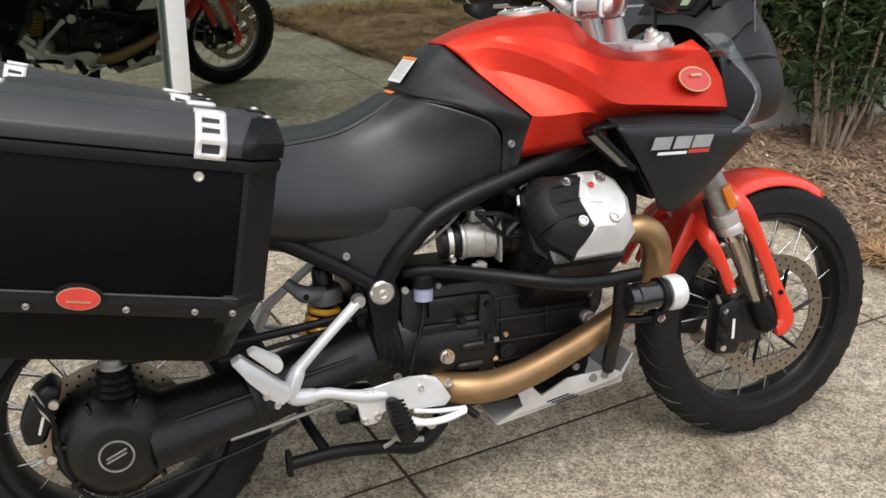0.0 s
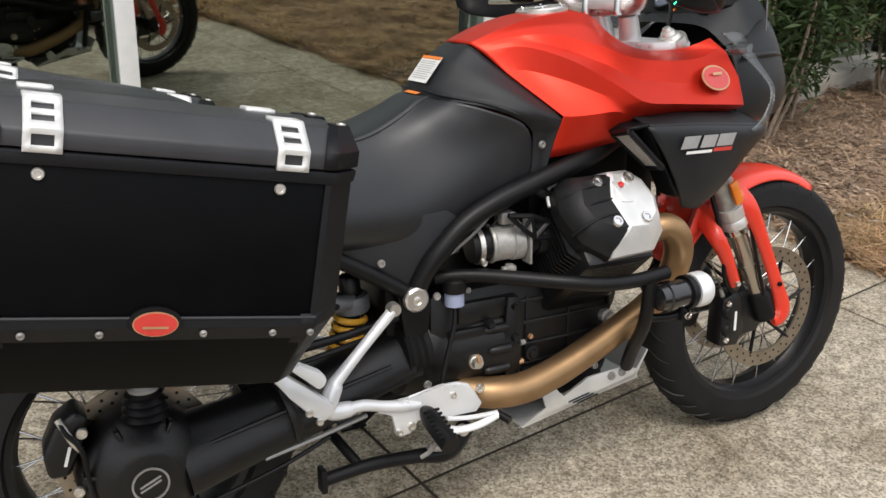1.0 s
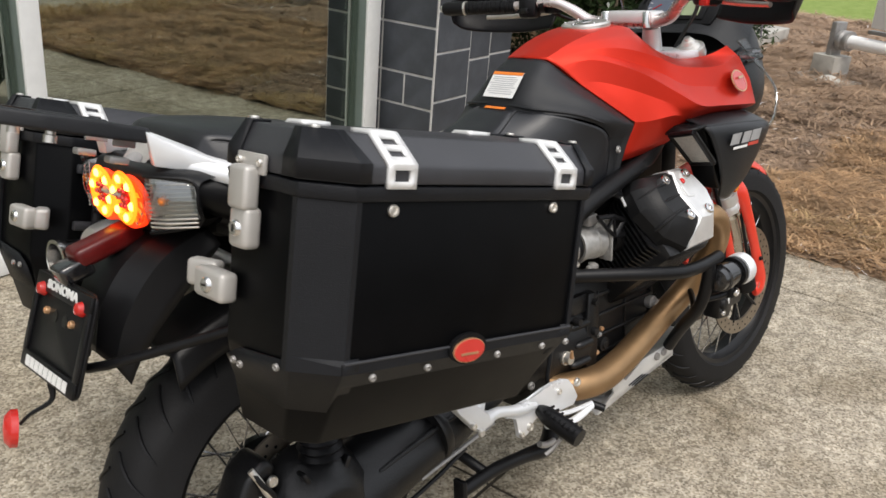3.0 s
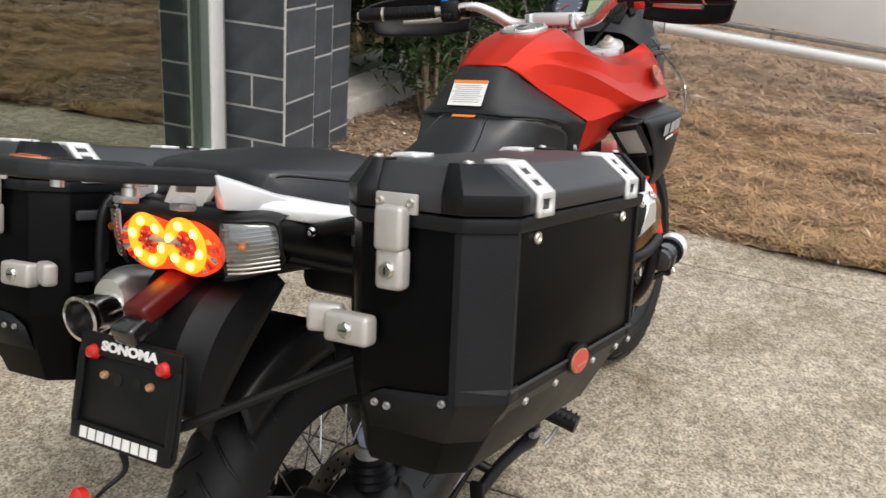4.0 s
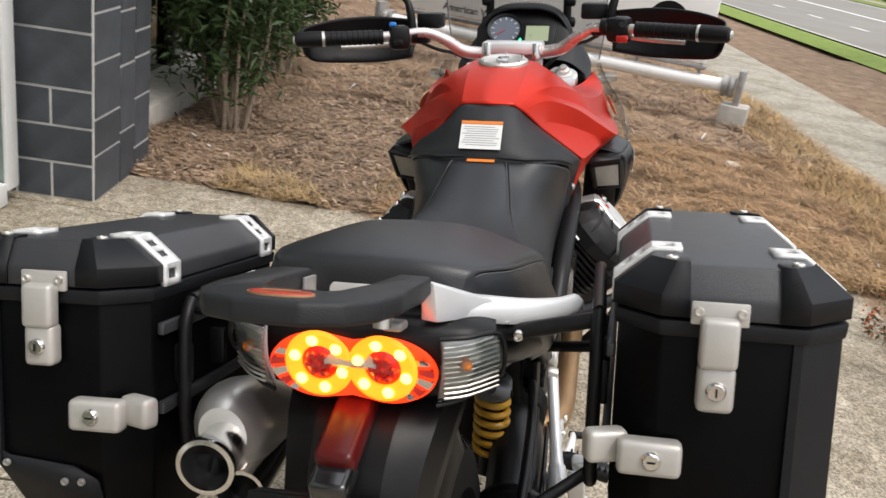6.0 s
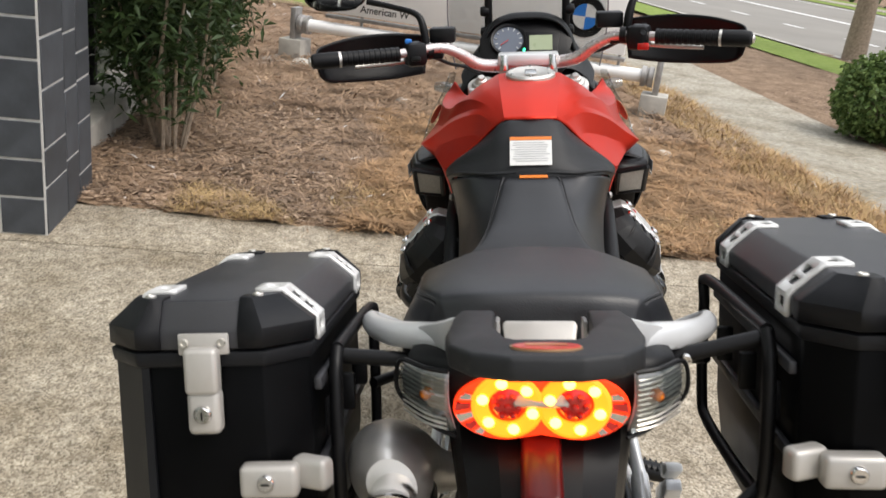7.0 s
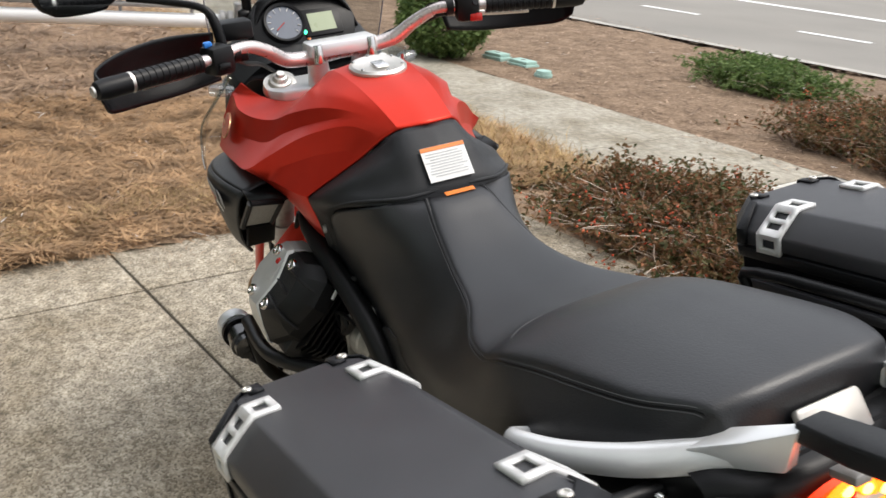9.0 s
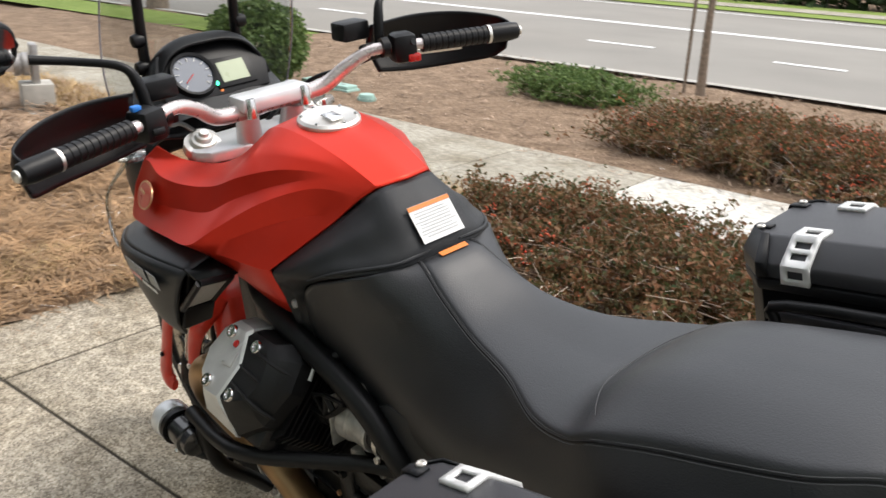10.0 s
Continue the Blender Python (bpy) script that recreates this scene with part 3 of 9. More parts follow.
# ---- showroom ----
def pier():
    """Tiled pier: pale grout core with slate tiles set proud of it."""
    core = tagged(part("wall_pier", box((2.803, 3.97, 1.6), (0.680, 1.184, 3.2)), M_GROUT), "showroom pier faced with dark slate tiles and pale grout", "pier", kind="structure")
    rnd = random.Random(5)
    zs = [0.0, 0.158, 0.317, 0.475, 0.711]
    while zs[-1] < 3.1:
        zs.append(zs[-1] + (0.158 if len(zs) % 3 else 0.236))
    made = {}

    def tile(kind, a, b, z0, z1):
        g = 0.0056
        w, h = b - a - 2 * g, z1 - z0 - 2 * g
        key = (kind, round(w, 4), round(h, 4))
        if key not in made:
            s = (0.006, w, h) if kind == "x" else (w, 0.006, h)
            made[key] = part("tile", box((0, 0, 0), s, 0.0018, seg=1), M_TILE, core)
            ob = made[key]
        else:
            ob = new("tile", made[key].data)
            ob.parent = core
        mid = ((a + b) / 2, (z0 + z1) / 2)
        ob.location = (2.4605 + rnd.uniform(-0.0006, 0.0006), mid[0], mid[1]) if kind == "x" else (mid[0], 3.3755 + rnd.uniform(-0.0006, 0.0006), mid[1])

    for i in range(len(zs) - 1):
        # street face of the pier: split off the middle, a narrow strip by the window
        if zs[i] < 3.0:
            tile("x", 3.705, 3.735, zs[i], zs[i + 1])
            if i in (2, 5, 8, 11, 14) or i == 0:
                tile("x", 3.379, 3.555, zs[i], zs[i + 1])
                tile("x", 3.555, 3.705, zs[i], zs[i + 1])
            else:
                tile("x", 3.379, 3.705, zs[i], zs[i + 1])
    # side face: three uneven columns, each with its own courses
    for a, b, z, steps in ((2.464, 2.75, 0.0, (0.20, 0.158, 0.236)), (2.75, 2.935, 0.0, (0.236, 0.30)), (2.935, 3.142, 0.0, (0.12, 0.236, 0.19))):
        k = 0
        while z < 3.0:
            h = steps[k % len(steps)]
            tile("y", a, b, z, z + h)
            z += h
            k += 1
    return core


PIER = pier()
PIER.matrix_basis = FACADE


def window_wall():
    glass = tagged(part("window_1", box((-0.82, GLASS_Y, 1.53), (6.5, 0.012, 2.94)), M_SHOPGLASS), "tall reflective showroom window in a white frame", "window", kind="structure")
    bars = [("mullion", 2.340, 0.095), ("mullion", 0.616, 0.070), ("mullion", -1.1, 0.070), ("mullion", -2.9, 0.070)]
    for n, x, w in bars:
        mu_ = part("mullion", box((x, GLASS_Y - 0.062, 1.53), (w, 0.016, 2.94), 0.003), M_ALU, glass, "white aluminium mullion cap")
        # web set back behind the cap, darker and greener than it
        part("mullion_web", box((x, GLASS_Y - 0.024, 1.53), (w - 0.012, 0.058, 2.93), 0.003), M_WEB, mu_, "grey-green web behind the mullion cap")
    for a, b in ((0.652, 2.292), (-1.065, 0.580), (-2.865, -1.135)):
        part("bottom_rail", box(((a + b) / 2, GLASS_Y - 0.02, 0.05), (b - a, 0.095, 0.09), 0.004), M_ALU, glass, "white aluminium bottom rail")
    room = tagged(part("wall_showroom", box((-0.9, 6.3, 1.6), (6.6, 4.9, 3.2)), M_ROOM), "near-black box painted as the unlit showroom behind the glass", "room", kind="structure")
    for p in room.data.polygons:
        if p.normal.y < -0.9:
            cut = p.index
    bm = bmesh.new()
    bm.from_mesh(room.data)
    bm.faces.ensure_lookup_table()
    bmesh.ops.delete(bm, geom=[bm.faces[cut]], context="FACES")
    bm.to_mesh(room.data)
    bm.free()
    # unseen upper wall, added tall and dark to shade the bike's left side
    head = tagged(part("wall_head", box((-0.4, 3.95, 4.85), (8.0, 0.5, 3.3)), M_TILE), "unseen dark wall added above the showroom windows to shade the bike", "wall", kind="structure")
    end = tagged(part("wall_end", box((-5.2, 3.9, 3.25), (2.3, 0.4, 6.5)), M_WALLP), "unseen grey painted end wall closing off the showroom", "wall", kind="structure")
    # next bay past the pier, with a low cast sill
    sill = tagged(part("wall_sill", box((6.15, 3.68, 0.05), (6.00, 0.36, 0.24), 0.012), M_SILL), "low cast-concrete plinth under the second window", "plinth", kind="structure")
    glass2 = tagged(part("window_2", box((5.95, 3.80, 1.57), (6.0, 0.012, 2.8)), M_SHOPGLASS), "dark reflective window behind the shrub", "window", kind="structure")
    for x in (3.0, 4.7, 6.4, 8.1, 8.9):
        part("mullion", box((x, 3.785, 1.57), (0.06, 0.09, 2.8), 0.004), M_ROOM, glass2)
    back = tagged(part("wall_back", box((5.95, 6.1, 1.6), (6.0, 4.0, 3.2)), M_ROOM), "near-black box painted as the unlit room behind the second window", "room", kind="structure")
    # unseen wall over the far bay, added for the same shading
    far = tagged(part("wall_head_far", box((5.95, 3.95, 4.60), (6.0, 0.5, 3.3)), M_TILE), "unseen dark wall added above the second window to shade the bike", "wall", kind="structure")
    for ob in (glass, room, head, end, sill, glass2, back, far):
        ob.matrix_basis = FACADE


window_wall()


# ---- plants ----
def leaf_cloud(centres, size, rnd, aspect=0.3, per=1, droop=0.2):
    """Many folded leaves of four points, one island each."""
    v, f = [], []
    for c in centres:
        for _ in range(per):
            d = Vector((rnd.gauss(0, 1), rnd.gauss(0, 1), rnd.gauss(0.25, 0.8))).normalized()
            s = d.orthogonal().normalized()
            s = Matrix.Rotation(rnd.uniform(0, 6.28), 3, d) @ s
            L = size * rnd.uniform(0.6, 1.25)
            W = L * aspect
            o = Vector(c)
            n = d.cross(s)
            k = len(v)
            v += [o, o + d * L * 0.5 + s * W * 0.5 + n * W * 0.2, o + d * L - Vector((0, 0, droop * L)), o + d * L * 0.5 - s * W * 0.5 + n * W * 0.2]
            f += [(k, k + 1, k + 2), (k, k + 2, k + 3)]
    return v, f


def twig_set(paths, r, seg=4):
    bm = bmesh.new()
    for p in paths:
        rr = [r * (1 - 0.75 * i / (len(p) - 1)) for i in range(len(p))]
        add_tube(bm, p, rr, 2, seg)
    return bm


def oleander(at, height, spread, n_stem, seed, label):
    rnd = random.Random(seed)
    top = empty("shrub", Matrix.Translation(at), label, "shrub", "shrubs by the window")
    cents = []
    for i in range(n_stem):
        a = rnd.uniform(0, 6.28)
        b = Vector((math.cos(a), math.sin(a), 0)) * rnd.uniform(0.02, 0.22) * spread
        tip = Vector((math.cos(a), math.sin(a), 0)) * rnd.uniform(0.3, 1.0) * spread + Vector((0, 0, height * rnd.uniform(0.7, 1.0)))
        path = [b, b.lerp(tip, 0.33) + Vector((rnd.gauss(0, 0.03), rnd.gauss(0, 0.03), 0.05)), b.lerp(tip, 0.66) + Vector((rnd.gauss(0, 0.04), rnd.gauss(0, 0.04), 0.05)), tip]
        part("stem", twig_set([path], rnd.uniform(0.009, 0.016), 6), M_STEM, top)
        for q in spline(path, 6)[3:]:
            for _ in range(4 if q.z < 0.5 else 14):
                cents.append(q + Vector((rnd.gauss(0, 0.11), rnd.gauss(0, 0.11), rnd.gauss(0.02, 0.12))))
    v, f = leaf_cloud([c for c in cents if c.z > 0.22], 0.075, rnd, 0.26, 3)
    raw("crown", v, f, M_LEAF, top, smooth=0)
    return top


oleander((3.92, 3.28, 0), 1.75, 0.46, 18, 3, "tall dark green leafy shrub beside the tiled pier")
oleander((4.36, 3.48, 0), 1.7, 0.46, 14, 4, "tall dark green leafy shrub in the mulch bed")
oleander((5.5, 3.50, 0), 1.6, 0.45, 12, 9, "tall dark green leafy shrub further along the window")
oleander((6.6, 3.70, 0), 1.5, 0.45, 10, 10, "tall dark green leafy shrub at the end of the bed")


def ball_bush(at, r, h, seed, label):
    rnd = random.Random(seed)
    top = empty("bush", Matrix.Translation(at), label, "bush")
    cents, paths = [], []
    for i in range(3600):
        d = Vector((rnd.gauss(0, 1), rnd.gauss(0, 1), rnd.gauss(0, 1))).normalized()
        lump = 1 + 0.16 * noise.noise(d * 2.2 + Vector((seed, 0, 0))) + 0.10 * noise.noise(d * 6)
        q = d * rnd.uniform(0.72, 1.0) * lump
        p = Vector((q.x * r, q.y * r, h * 0.5 + q.z * h * 0.52))
        if p.z > 0.02:
            cents.append(p)
    for i in range(14):
        a = rnd.uniform(0, 6.28)
        tip = Vector((math.cos(a) * r * 0.7, math.sin(a) * r * 0.7, h * rnd.uniform(0.5, 0.9)))
        paths.append([Vector((0, 0, 0)), tip * 0.5 + Vector((0, 0, 0.04)), tip])
    part("stem", twig_set(paths, 0.012), M_STEM, top)
    v, f = leaf_cloud(cents, 0.050, rnd, 0.55, 4)
    raw("crown", v, f, M_LEAF2, top, smooth=0)


ball_bush((6.58, -2.09, 0), 0.45, 0.74, 2, "round clipped light green bush beside the footpath")


def berry_hedge(x0, x1, y0, y1, h, seed, label, dens=1.0, name="berry_bush", leafy=1.0, red=1.0, cat="bush"):
    rnd = random.Random(seed)
    top = empty(name, Matrix.Translation(((x0 + x1) / 2, (y0 + y1) / 2, -0.01)), label, cat)
    mx, my = (x0 + x1) / 2, (y0 + y1) / 2
    paths, cents, berries = [], [], []
    area = (x1 - x0) * (y1 - y0)
    for i in range(int(230 * area * dens)):
        b = Vector((rnd.uniform(x0, x1) - mx, rnd.uniform(y0, y1) - my, 0))
        e = min(1.0, 2.6 * min(x1 - mx - abs(b.x), y1 - my - abs(b.y)) / max(0.3, (y1 - y0)) + 0.45)
        hh = h * e * (0.75 + 0.35 * noise.noise(Vector((b.x * 3, b.y * 3, seed))) + rnd.uniform(-0.12, 0.15))
        lean = Vector((rnd.gauss(0, 0.20), rnd.gauss(0, 0.20), 0))
        tip = b + lean + Vector((0, 0, max(0.05, hh)))
        mid = b.lerp(tip, 0.5) + Vector((rnd.gauss(0, 0.05), rnd.gauss(0, 0.05), 0.03))
        paths.append([b, mid, tip])
        for q in spline([b, mid, tip], 4)[2:]:
            for _ in range(3):
                cents.append(q + Vector((rnd.gauss(0, 0.04), rnd.gauss(0, 0.04), rnd.gauss(0, 0.035))))
        if rnd.random() < 0.5 * red and noise.noise(Vector((b.x * 3.1, b.y * 3.1, seed + 4))) > 0.18:
            for _ in range(7):
                berries.append(tip + Vector((rnd.gauss(0, 0.025), rnd.gauss(0, 0.025), rnd.gauss(0.0, 0.018))))
    part("twig_tangle", twig_set(paths, 0.0048, 3), M_TWIG, top)
    if red:
        stray = [[q + Vector((0, 0, 0.02)) for q in pp[:2]] + [pp[2] + Vector((rnd.gauss(0, 0.10), rnd.gauss(0, 0.10), rnd.uniform(0.0, 0.05)))] for pp in paths[::9]]
        part("bare_stem", twig_set(stray, 0.0062, 4), M_STEM, top)
    v, f = leaf_cloud([c for c in cents if c.z > 0.03 and noise.noise(Vector((c.x * 5, c.y * 5, seed + 9))) > -0.25], 0.033, rnd, 0.45, max(1, int(3 * leafy)))
    raw("foliage", v, f, M_LEAF2 if red == 0.0 else M_LEAF3, top, smooth=0)
    if berries:
        v, f = [], []
        for c in berries:
            k, r = len(v), rnd.uniform(0.005, 0.008)
            v += [c + Vector(d) * r for d in ((1, 0, 0), (-1, 0, 0), (0, 1, 0), (0, -1, 0), (0, 0, 1), (0, 0, -1))]
            f += [(k, k + 2, k + 4), (k + 2, k + 1, k + 4), (k + 1, k + 3, k + 4), (k + 3, k, k + 4), (k + 2, k, k + 5), (k + 1, k + 2, k + 5), (k + 3, k + 1, k + 5), (k, k + 3, k + 5)]
        raw("berry_scatter", v, f, M_BERRY, top, smooth=180)
    return top


berry_hedge(0.75, 2.55, -0.98, -0.22, 0.235, 11, "straggly low bush with red berries beside the slab", 4.6, leafy=1.0, red=1.3)
berry_hedge(0.1, 3.20, -3.85, -2.62, 0.31, 12, "spreading bush with red berries beyond the footpath", 2.3, leafy=1.0, red=2.6)
berry_hedge(4.05, 5.0, -4.45, -3.88, 0.25, 13, "low green ground-cover bush in the bark", 2.6, "ground_cover", 2.6, 0.0)


def sapling(at):
    rnd = random.Random(21)
    top = empty("sapling", Matrix.Translation(at), "thin young street tree with a wooden stake", "tree")
    part("trunk", tube([(0, 0, -0.02), (0.01, 0.01, 0.7), (-0.01, 0.0, 1.5), (0.02, 0.02, 2.4)], [0.05, 0.036, 0.03, 0.02], 5, 9), M_BARK, top)
    part("stake", tube([(0.16, 0.04, -0.02), (0.16, 0.04, 1.6)], 0.018, 1, 8, False), M_BARK, top, "weathered wooden stake")
    limbs, cents = [], []
    for i in range(12):
        z = rnd.uniform(0.9, 2.3)
        a = rnd.uniform(0, 6.28)
        tip = Vector((math.cos(a) * 0.7, math.sin(a) * 0.7, z + rnd.uniform(0.3, 0.8)))
        limbs.append([Vector((0, 0, z)), Vector((0, 0, z)).lerp(tip, 0.5) + Vector((0, 0, 0.05)), tip])
        cents += [tip + Vector((rnd.gauss(0, 0.12), rnd.gauss(0, 0.12), rnd.gauss(0, 0.1))) for _ in range(14)]
    part("limbs", twig_set(limbs, 0.010), M_BARK, top)
    v, f = leaf_cloud(cents, 0.06, rnd, 0.5, 1)
    raw("crown", v, f, M_LEAF2, top)


sapling((3.97, -5.47, 0))


def street_tree(at, h, seed):
    rnd = random.Random(seed)
    top = empty("street_tree", Matrix.Translation(at), "street tree with a grey-brown trunk beside the road", "tree", "street trees")
    part("trunk", tube([(0, 0, -0.05), (0.02, 0, 0.5 * h), (0, 0.04, h)], [0.19, 0.12, 0.05], 6, 12), M_BARK, top)
    limbs, cents = [], []
    for i in range(16):
        z = rnd.uniform(0.4, 0.95) * h
        a = rnd.uniform(0, 6.28)
        tip = Vector((math.cos(a), math.sin(a), 0)) * rnd.uniform(0.8, 1.7) + Vector((0, 0, z + rnd.uniform(0.4, 1.2)))
        b = Vector((0, 0, z))
        limbs.append([b, b.lerp(tip, 0.5) + Vector((0, 0, 0.1)), tip])
        cents += [b.lerp(tip, rnd.uniform(0.5, 1.1)) + Vector((rnd.gauss(0, 0.28), rnd.gauss(0, 0.28), rnd.gauss(0, 0.25))) for _ in range(120)]
    part("limbs", twig_set(limbs, 0.035, 6), M_BARK, top)
    v, f = leaf_cloud(cents, 0.10, rnd, 0.5, 1)
    raw("crown", v, f, M_LEAF2, top)


street_tree((10.6, -5.0, 0), 3.6, 31)
street_tree((13.4, -5.0, 0), 3.8, 32)


def hedge_far():
    """Dark shrubbery that closes the view across the road."""
    rnd = random.Random(41)
    top = empty("far_shrubbery", Matrix.Translation((0, 0, 0)), "dark green shrubbery across the road", "shrubbery", kind="stuff")
    line = offset_line(17.0)
    cents = []
    for i in range(len(line) - 1):
        for _ in range(150):
            p = line[i].lerp(line[i + 1], rnd.random())
            cents.append(p + Vector((rnd.gauss(0, 0.9), rnd.gauss(0, 0.9), rnd.uniform(0.0, 2.6) * (0.8 + 0.4 * noise.noise(p * 0.3)))))
    v, f = leaf_cloud(cents, 0.42, rnd, 0.6, 1)
    raw("crown", v, f, M_LEAF, top)


hedge_far()


# ---- sign on a pipe between two plinths ----
def sign_board():
    A, B = Vector((7.42, 3.10, 0)), Vector((6.47, -0.06, 0))
    d = (B - A).normalized()
    L = (B - A).length
    ang = math.atan2(d.y, d.x)
    top = empty("sign", Matrix.Translation(A) @ Matrix.Rotation(ang, 4, "Z"), "white roadside sign board on a pipe between concrete plinths", "sign")
    part("pipe", tube([(0.05, 0, 0.345), (L - 0.05, 0, 0.345)], 0.055, 1, 20, False), M_SIGNW, top, "white painted pipe")
    for x in (0.0, L):
        part("plinth", box((x, 0, 0.085), (0.22, 0.24, 0.25), 0.008), M_SILL, top, "square concrete plinth")
        part("footing", box((x + 0.03, -0.02, -0.005), (0.55, 0.42, 0.05), 0.01), M_SILL, top)
        part("saddle", box((x, 0, 0.34), (0.05, 0.15, 0.30), 0.006), M_STEEL, top, "grey steel saddle")
        part("collar", lathe([(0.05, -0.05), (0.085, -0.05), (0.085, -0.015), (0.07, 0.0), (0.085, 0.015), (0.085, 0.05), (0.05, 0.05)], (x + (0.09 if x == 0 else -0.09), 0, 0.345), (1, 0, 0), 24), M_STEEL, top, "ribbed steel collar")
    panel = part("panel", box((L / 2, 0.0, 1.02), (L - 0.62, 0.07, 1.06), 0.004), M_SIGNW, top, "white sign panel")
    part("bottom_edge", box((L / 2, 0.0, 0.455), (L - 0.60, 0.085, 0.03), 0.004), M_STEEL, panel)
    for x in (0.62, 1.45, 2.42, L - 0.35):
        part("strap", tube([(x, 0.062, 0.28), (x, 0.07, 0.36), (x, 0.052, 0.45), (x, 0.052, 1.55)], 0.014, 3, 8), M_STEEL, top, "rusty steel strap")
    # round emblem: black ring with blue and white quarters
    cx, cz = 2.62, 0.76
    part("emblem_ring", lathe([(0.105, 0.0), (0.17, 0.0), (0.17, 0.006), (0.105, 0.006)], (cx, -0.035, cz), (0, -1, 0), 40, True), M_BLK, panel, "black emblem ring")
    for q in range(4):
        pts = [(0, 0)] + [(0.104 * math.cos(math.pi / 2 * (q + k / 10)), 0.104 * math.sin(math.pi / 2 * (q + k / 10))) for k in range(11)]
        m = Matrix.Translation((cx, -0.035, cz)) @ Matrix(((1, 0, 0, 0), (0, 0, -1, 0), (0, 1, 0, 0), (0, 0, 0, 1)))
        part("emblem_quarter", prism(pts, m, 0.005), M_BLUE if q % 2 else M_WHITE, panel)
    return panel


SIGN_PANEL = sign_board()


def valve_cover_box(at, r, seed, square):
    top = empty("utility_cover", Matrix.Translation(at) @ Matrix.Rotation(seed, 4, "Z"), "mint green plastic utility cover set in the bark", "utility cover", "utility covers")
    if square:
        part("lid", box((0, 0, 0.03), (r * 2.2, r * 1.5, 0.05), 0.012), M_MINT, top)
        part("rim", box((0, 0, 0.0), (r * 2.5, r * 1.8, 0.05), 0.01), M_MINT, top)
        part("grip", box((0, 0, 0.057), (0.05, 0.02, 0.006), 0.002), M_STEEL, top)
    else:
        part("lid", lathe([(0.0, 0.05), (r * 0.9, 0.05), (r, 0.035), (r, 0.0)][::-1], (0, 0, 0.0), (0, 0, 1), 24), M_MINT, top)
        part("rim", lathe([(r * 1.05, -0.02), (r * 1.15, -0.02), (r * 1.15, 0.02), (r * 1.05, 0.02)], (0, 0, 0), (0, 0, 1), 24, True), M_MINT, top)


valve_cover_box((6.35, -2.56, 0), 0.095, 0.2, True)
valve_cover_box((5.96, -2.57, 0), 0.10, 0.15, True)
valve_cover_box((5.50, -2.44, 0), 0.07, 0.0, False)


def stone(at, r, seed):
    bm = bmesh.new()
    bmesh.ops.create_icosphere(bm, subdivisions=3, radius=r)
    for q in bm.verts:
        q.co *= 1 + 0.3 * noise.noise(q.co * (2.2 / r) * 0.5 + Vector((seed, 0, 0)))
        q.co.z *= 0.5
        q.co.x *= 1.3
    bm.transform(Matrix.Translation(at))
    tagged(part("stone", bm, M_STONE), "pale stone lying in the mulch", "stone", "pale stones")


stone((5.95, 2.04, 0.02), 0.055, 1)
stone((4.98, 0.22, 0.02), 0.10, 2)
stone((7.1, 2.98, 0.02), 0.12, 3)


# ---- litter: straw, chips, dry grass ----
def straw_field(n, region, size, width, seed, lift=0.012, mat=M_STRAW, name="pine_straw", label="loose tan pine straw over the mulch", base=bed_height, upright=0.0, mask=None, clump=1):
    rnd = random.Random(seed)
    v, f = [], []
    x0, x1, y0, y1 = region
    for made in range(n):
        if made % clump == 0:
            cx, cy, ca = rnd.uniform(x0, x1), rnd.uniform(y0, y1), rnd.uniform(0, 6.28)
        x, y = (cx, cy) if clump == 1 else (min(x1, max(x0, rnd.gauss(cx, 0.055))), min(y1, max(y0, rnd.gauss(cy, 0.055))))
        if mask and not mask(x, y, rnd):
            continue
        a = rnd.uniform(0, 6.28) if clump == 1 else ca + rnd.gauss(0, 0.6)
        L = size * rnd.uniform(0.5, 1.4)
        up = abs(rnd.gauss(0, 0.22)) + upright * rnd.uniform(0.5, 1.5)
        d = Vector((math.cos(a), math.sin(a), 0))
        s = Vector((-d.y, d.x, 0)) * width * rnd.uniform(0.6, 1.4)
        z = base(x, y) + lift * rnd.random()
        p0 = Vector((x, y, z))
        bend = rnd.gauss(0, 0.25) * L
        p1 = p0 + d * L * 0.5 + Vector((0, 0, up * L * 0.5)) + s.normalized() * bend * 0.3
        p2 = p0 + d * L * (1 - 0.3 * upright) + Vector((0, 0, up * L * (0.45 + 0.5 * upright))) + s.normalized() * bend
        k = len(v)
        v += [p0 - s, p0 + s, p1 + s, p1 - s, p2]
        f += [(k, k + 1, k + 2, k + 3), (k + 3, k + 2, k + 4)]
    return tagged(raw(name, v, f, mat), label, "straw", kind="stuff")


def near_edge(x, y, rnd):
    if x < edge_x(y) - 0.02 or y < -0.86 + 0.084 * (x - 4.0):
        return False
    if y > 2.3 and x < 5.2 and rnd.random() < 0.75:
        return False
    return rnd.random() < 0.55 + 0.45 * noise.noise(Vector((x * 1.7, y * 1.7, 9)))


GOLD = lambda x, y: y + 0.35 * noise.noise(Vector((x * 1.3, y * 1.3, 5))) < 2.15
straw_field(110000, (EDGE_X, 5.4, -0.84, 3.6), 0.105, 0.0022, 1, 0.040, mask=lambda x, y, r: not GOLD(x, y) and near_edge(x, y, r), clump=26)
straw_field(125000, (EDGE_X, 5.4, -0.84, 2.6), 0.105, 0.0022, 11, 0.040, M_STRAWG, label="loose golden pine straw over the mulch", mask=lambda x, y, r: GOLD(x, y) and near_edge(x, y, r), clump=26)
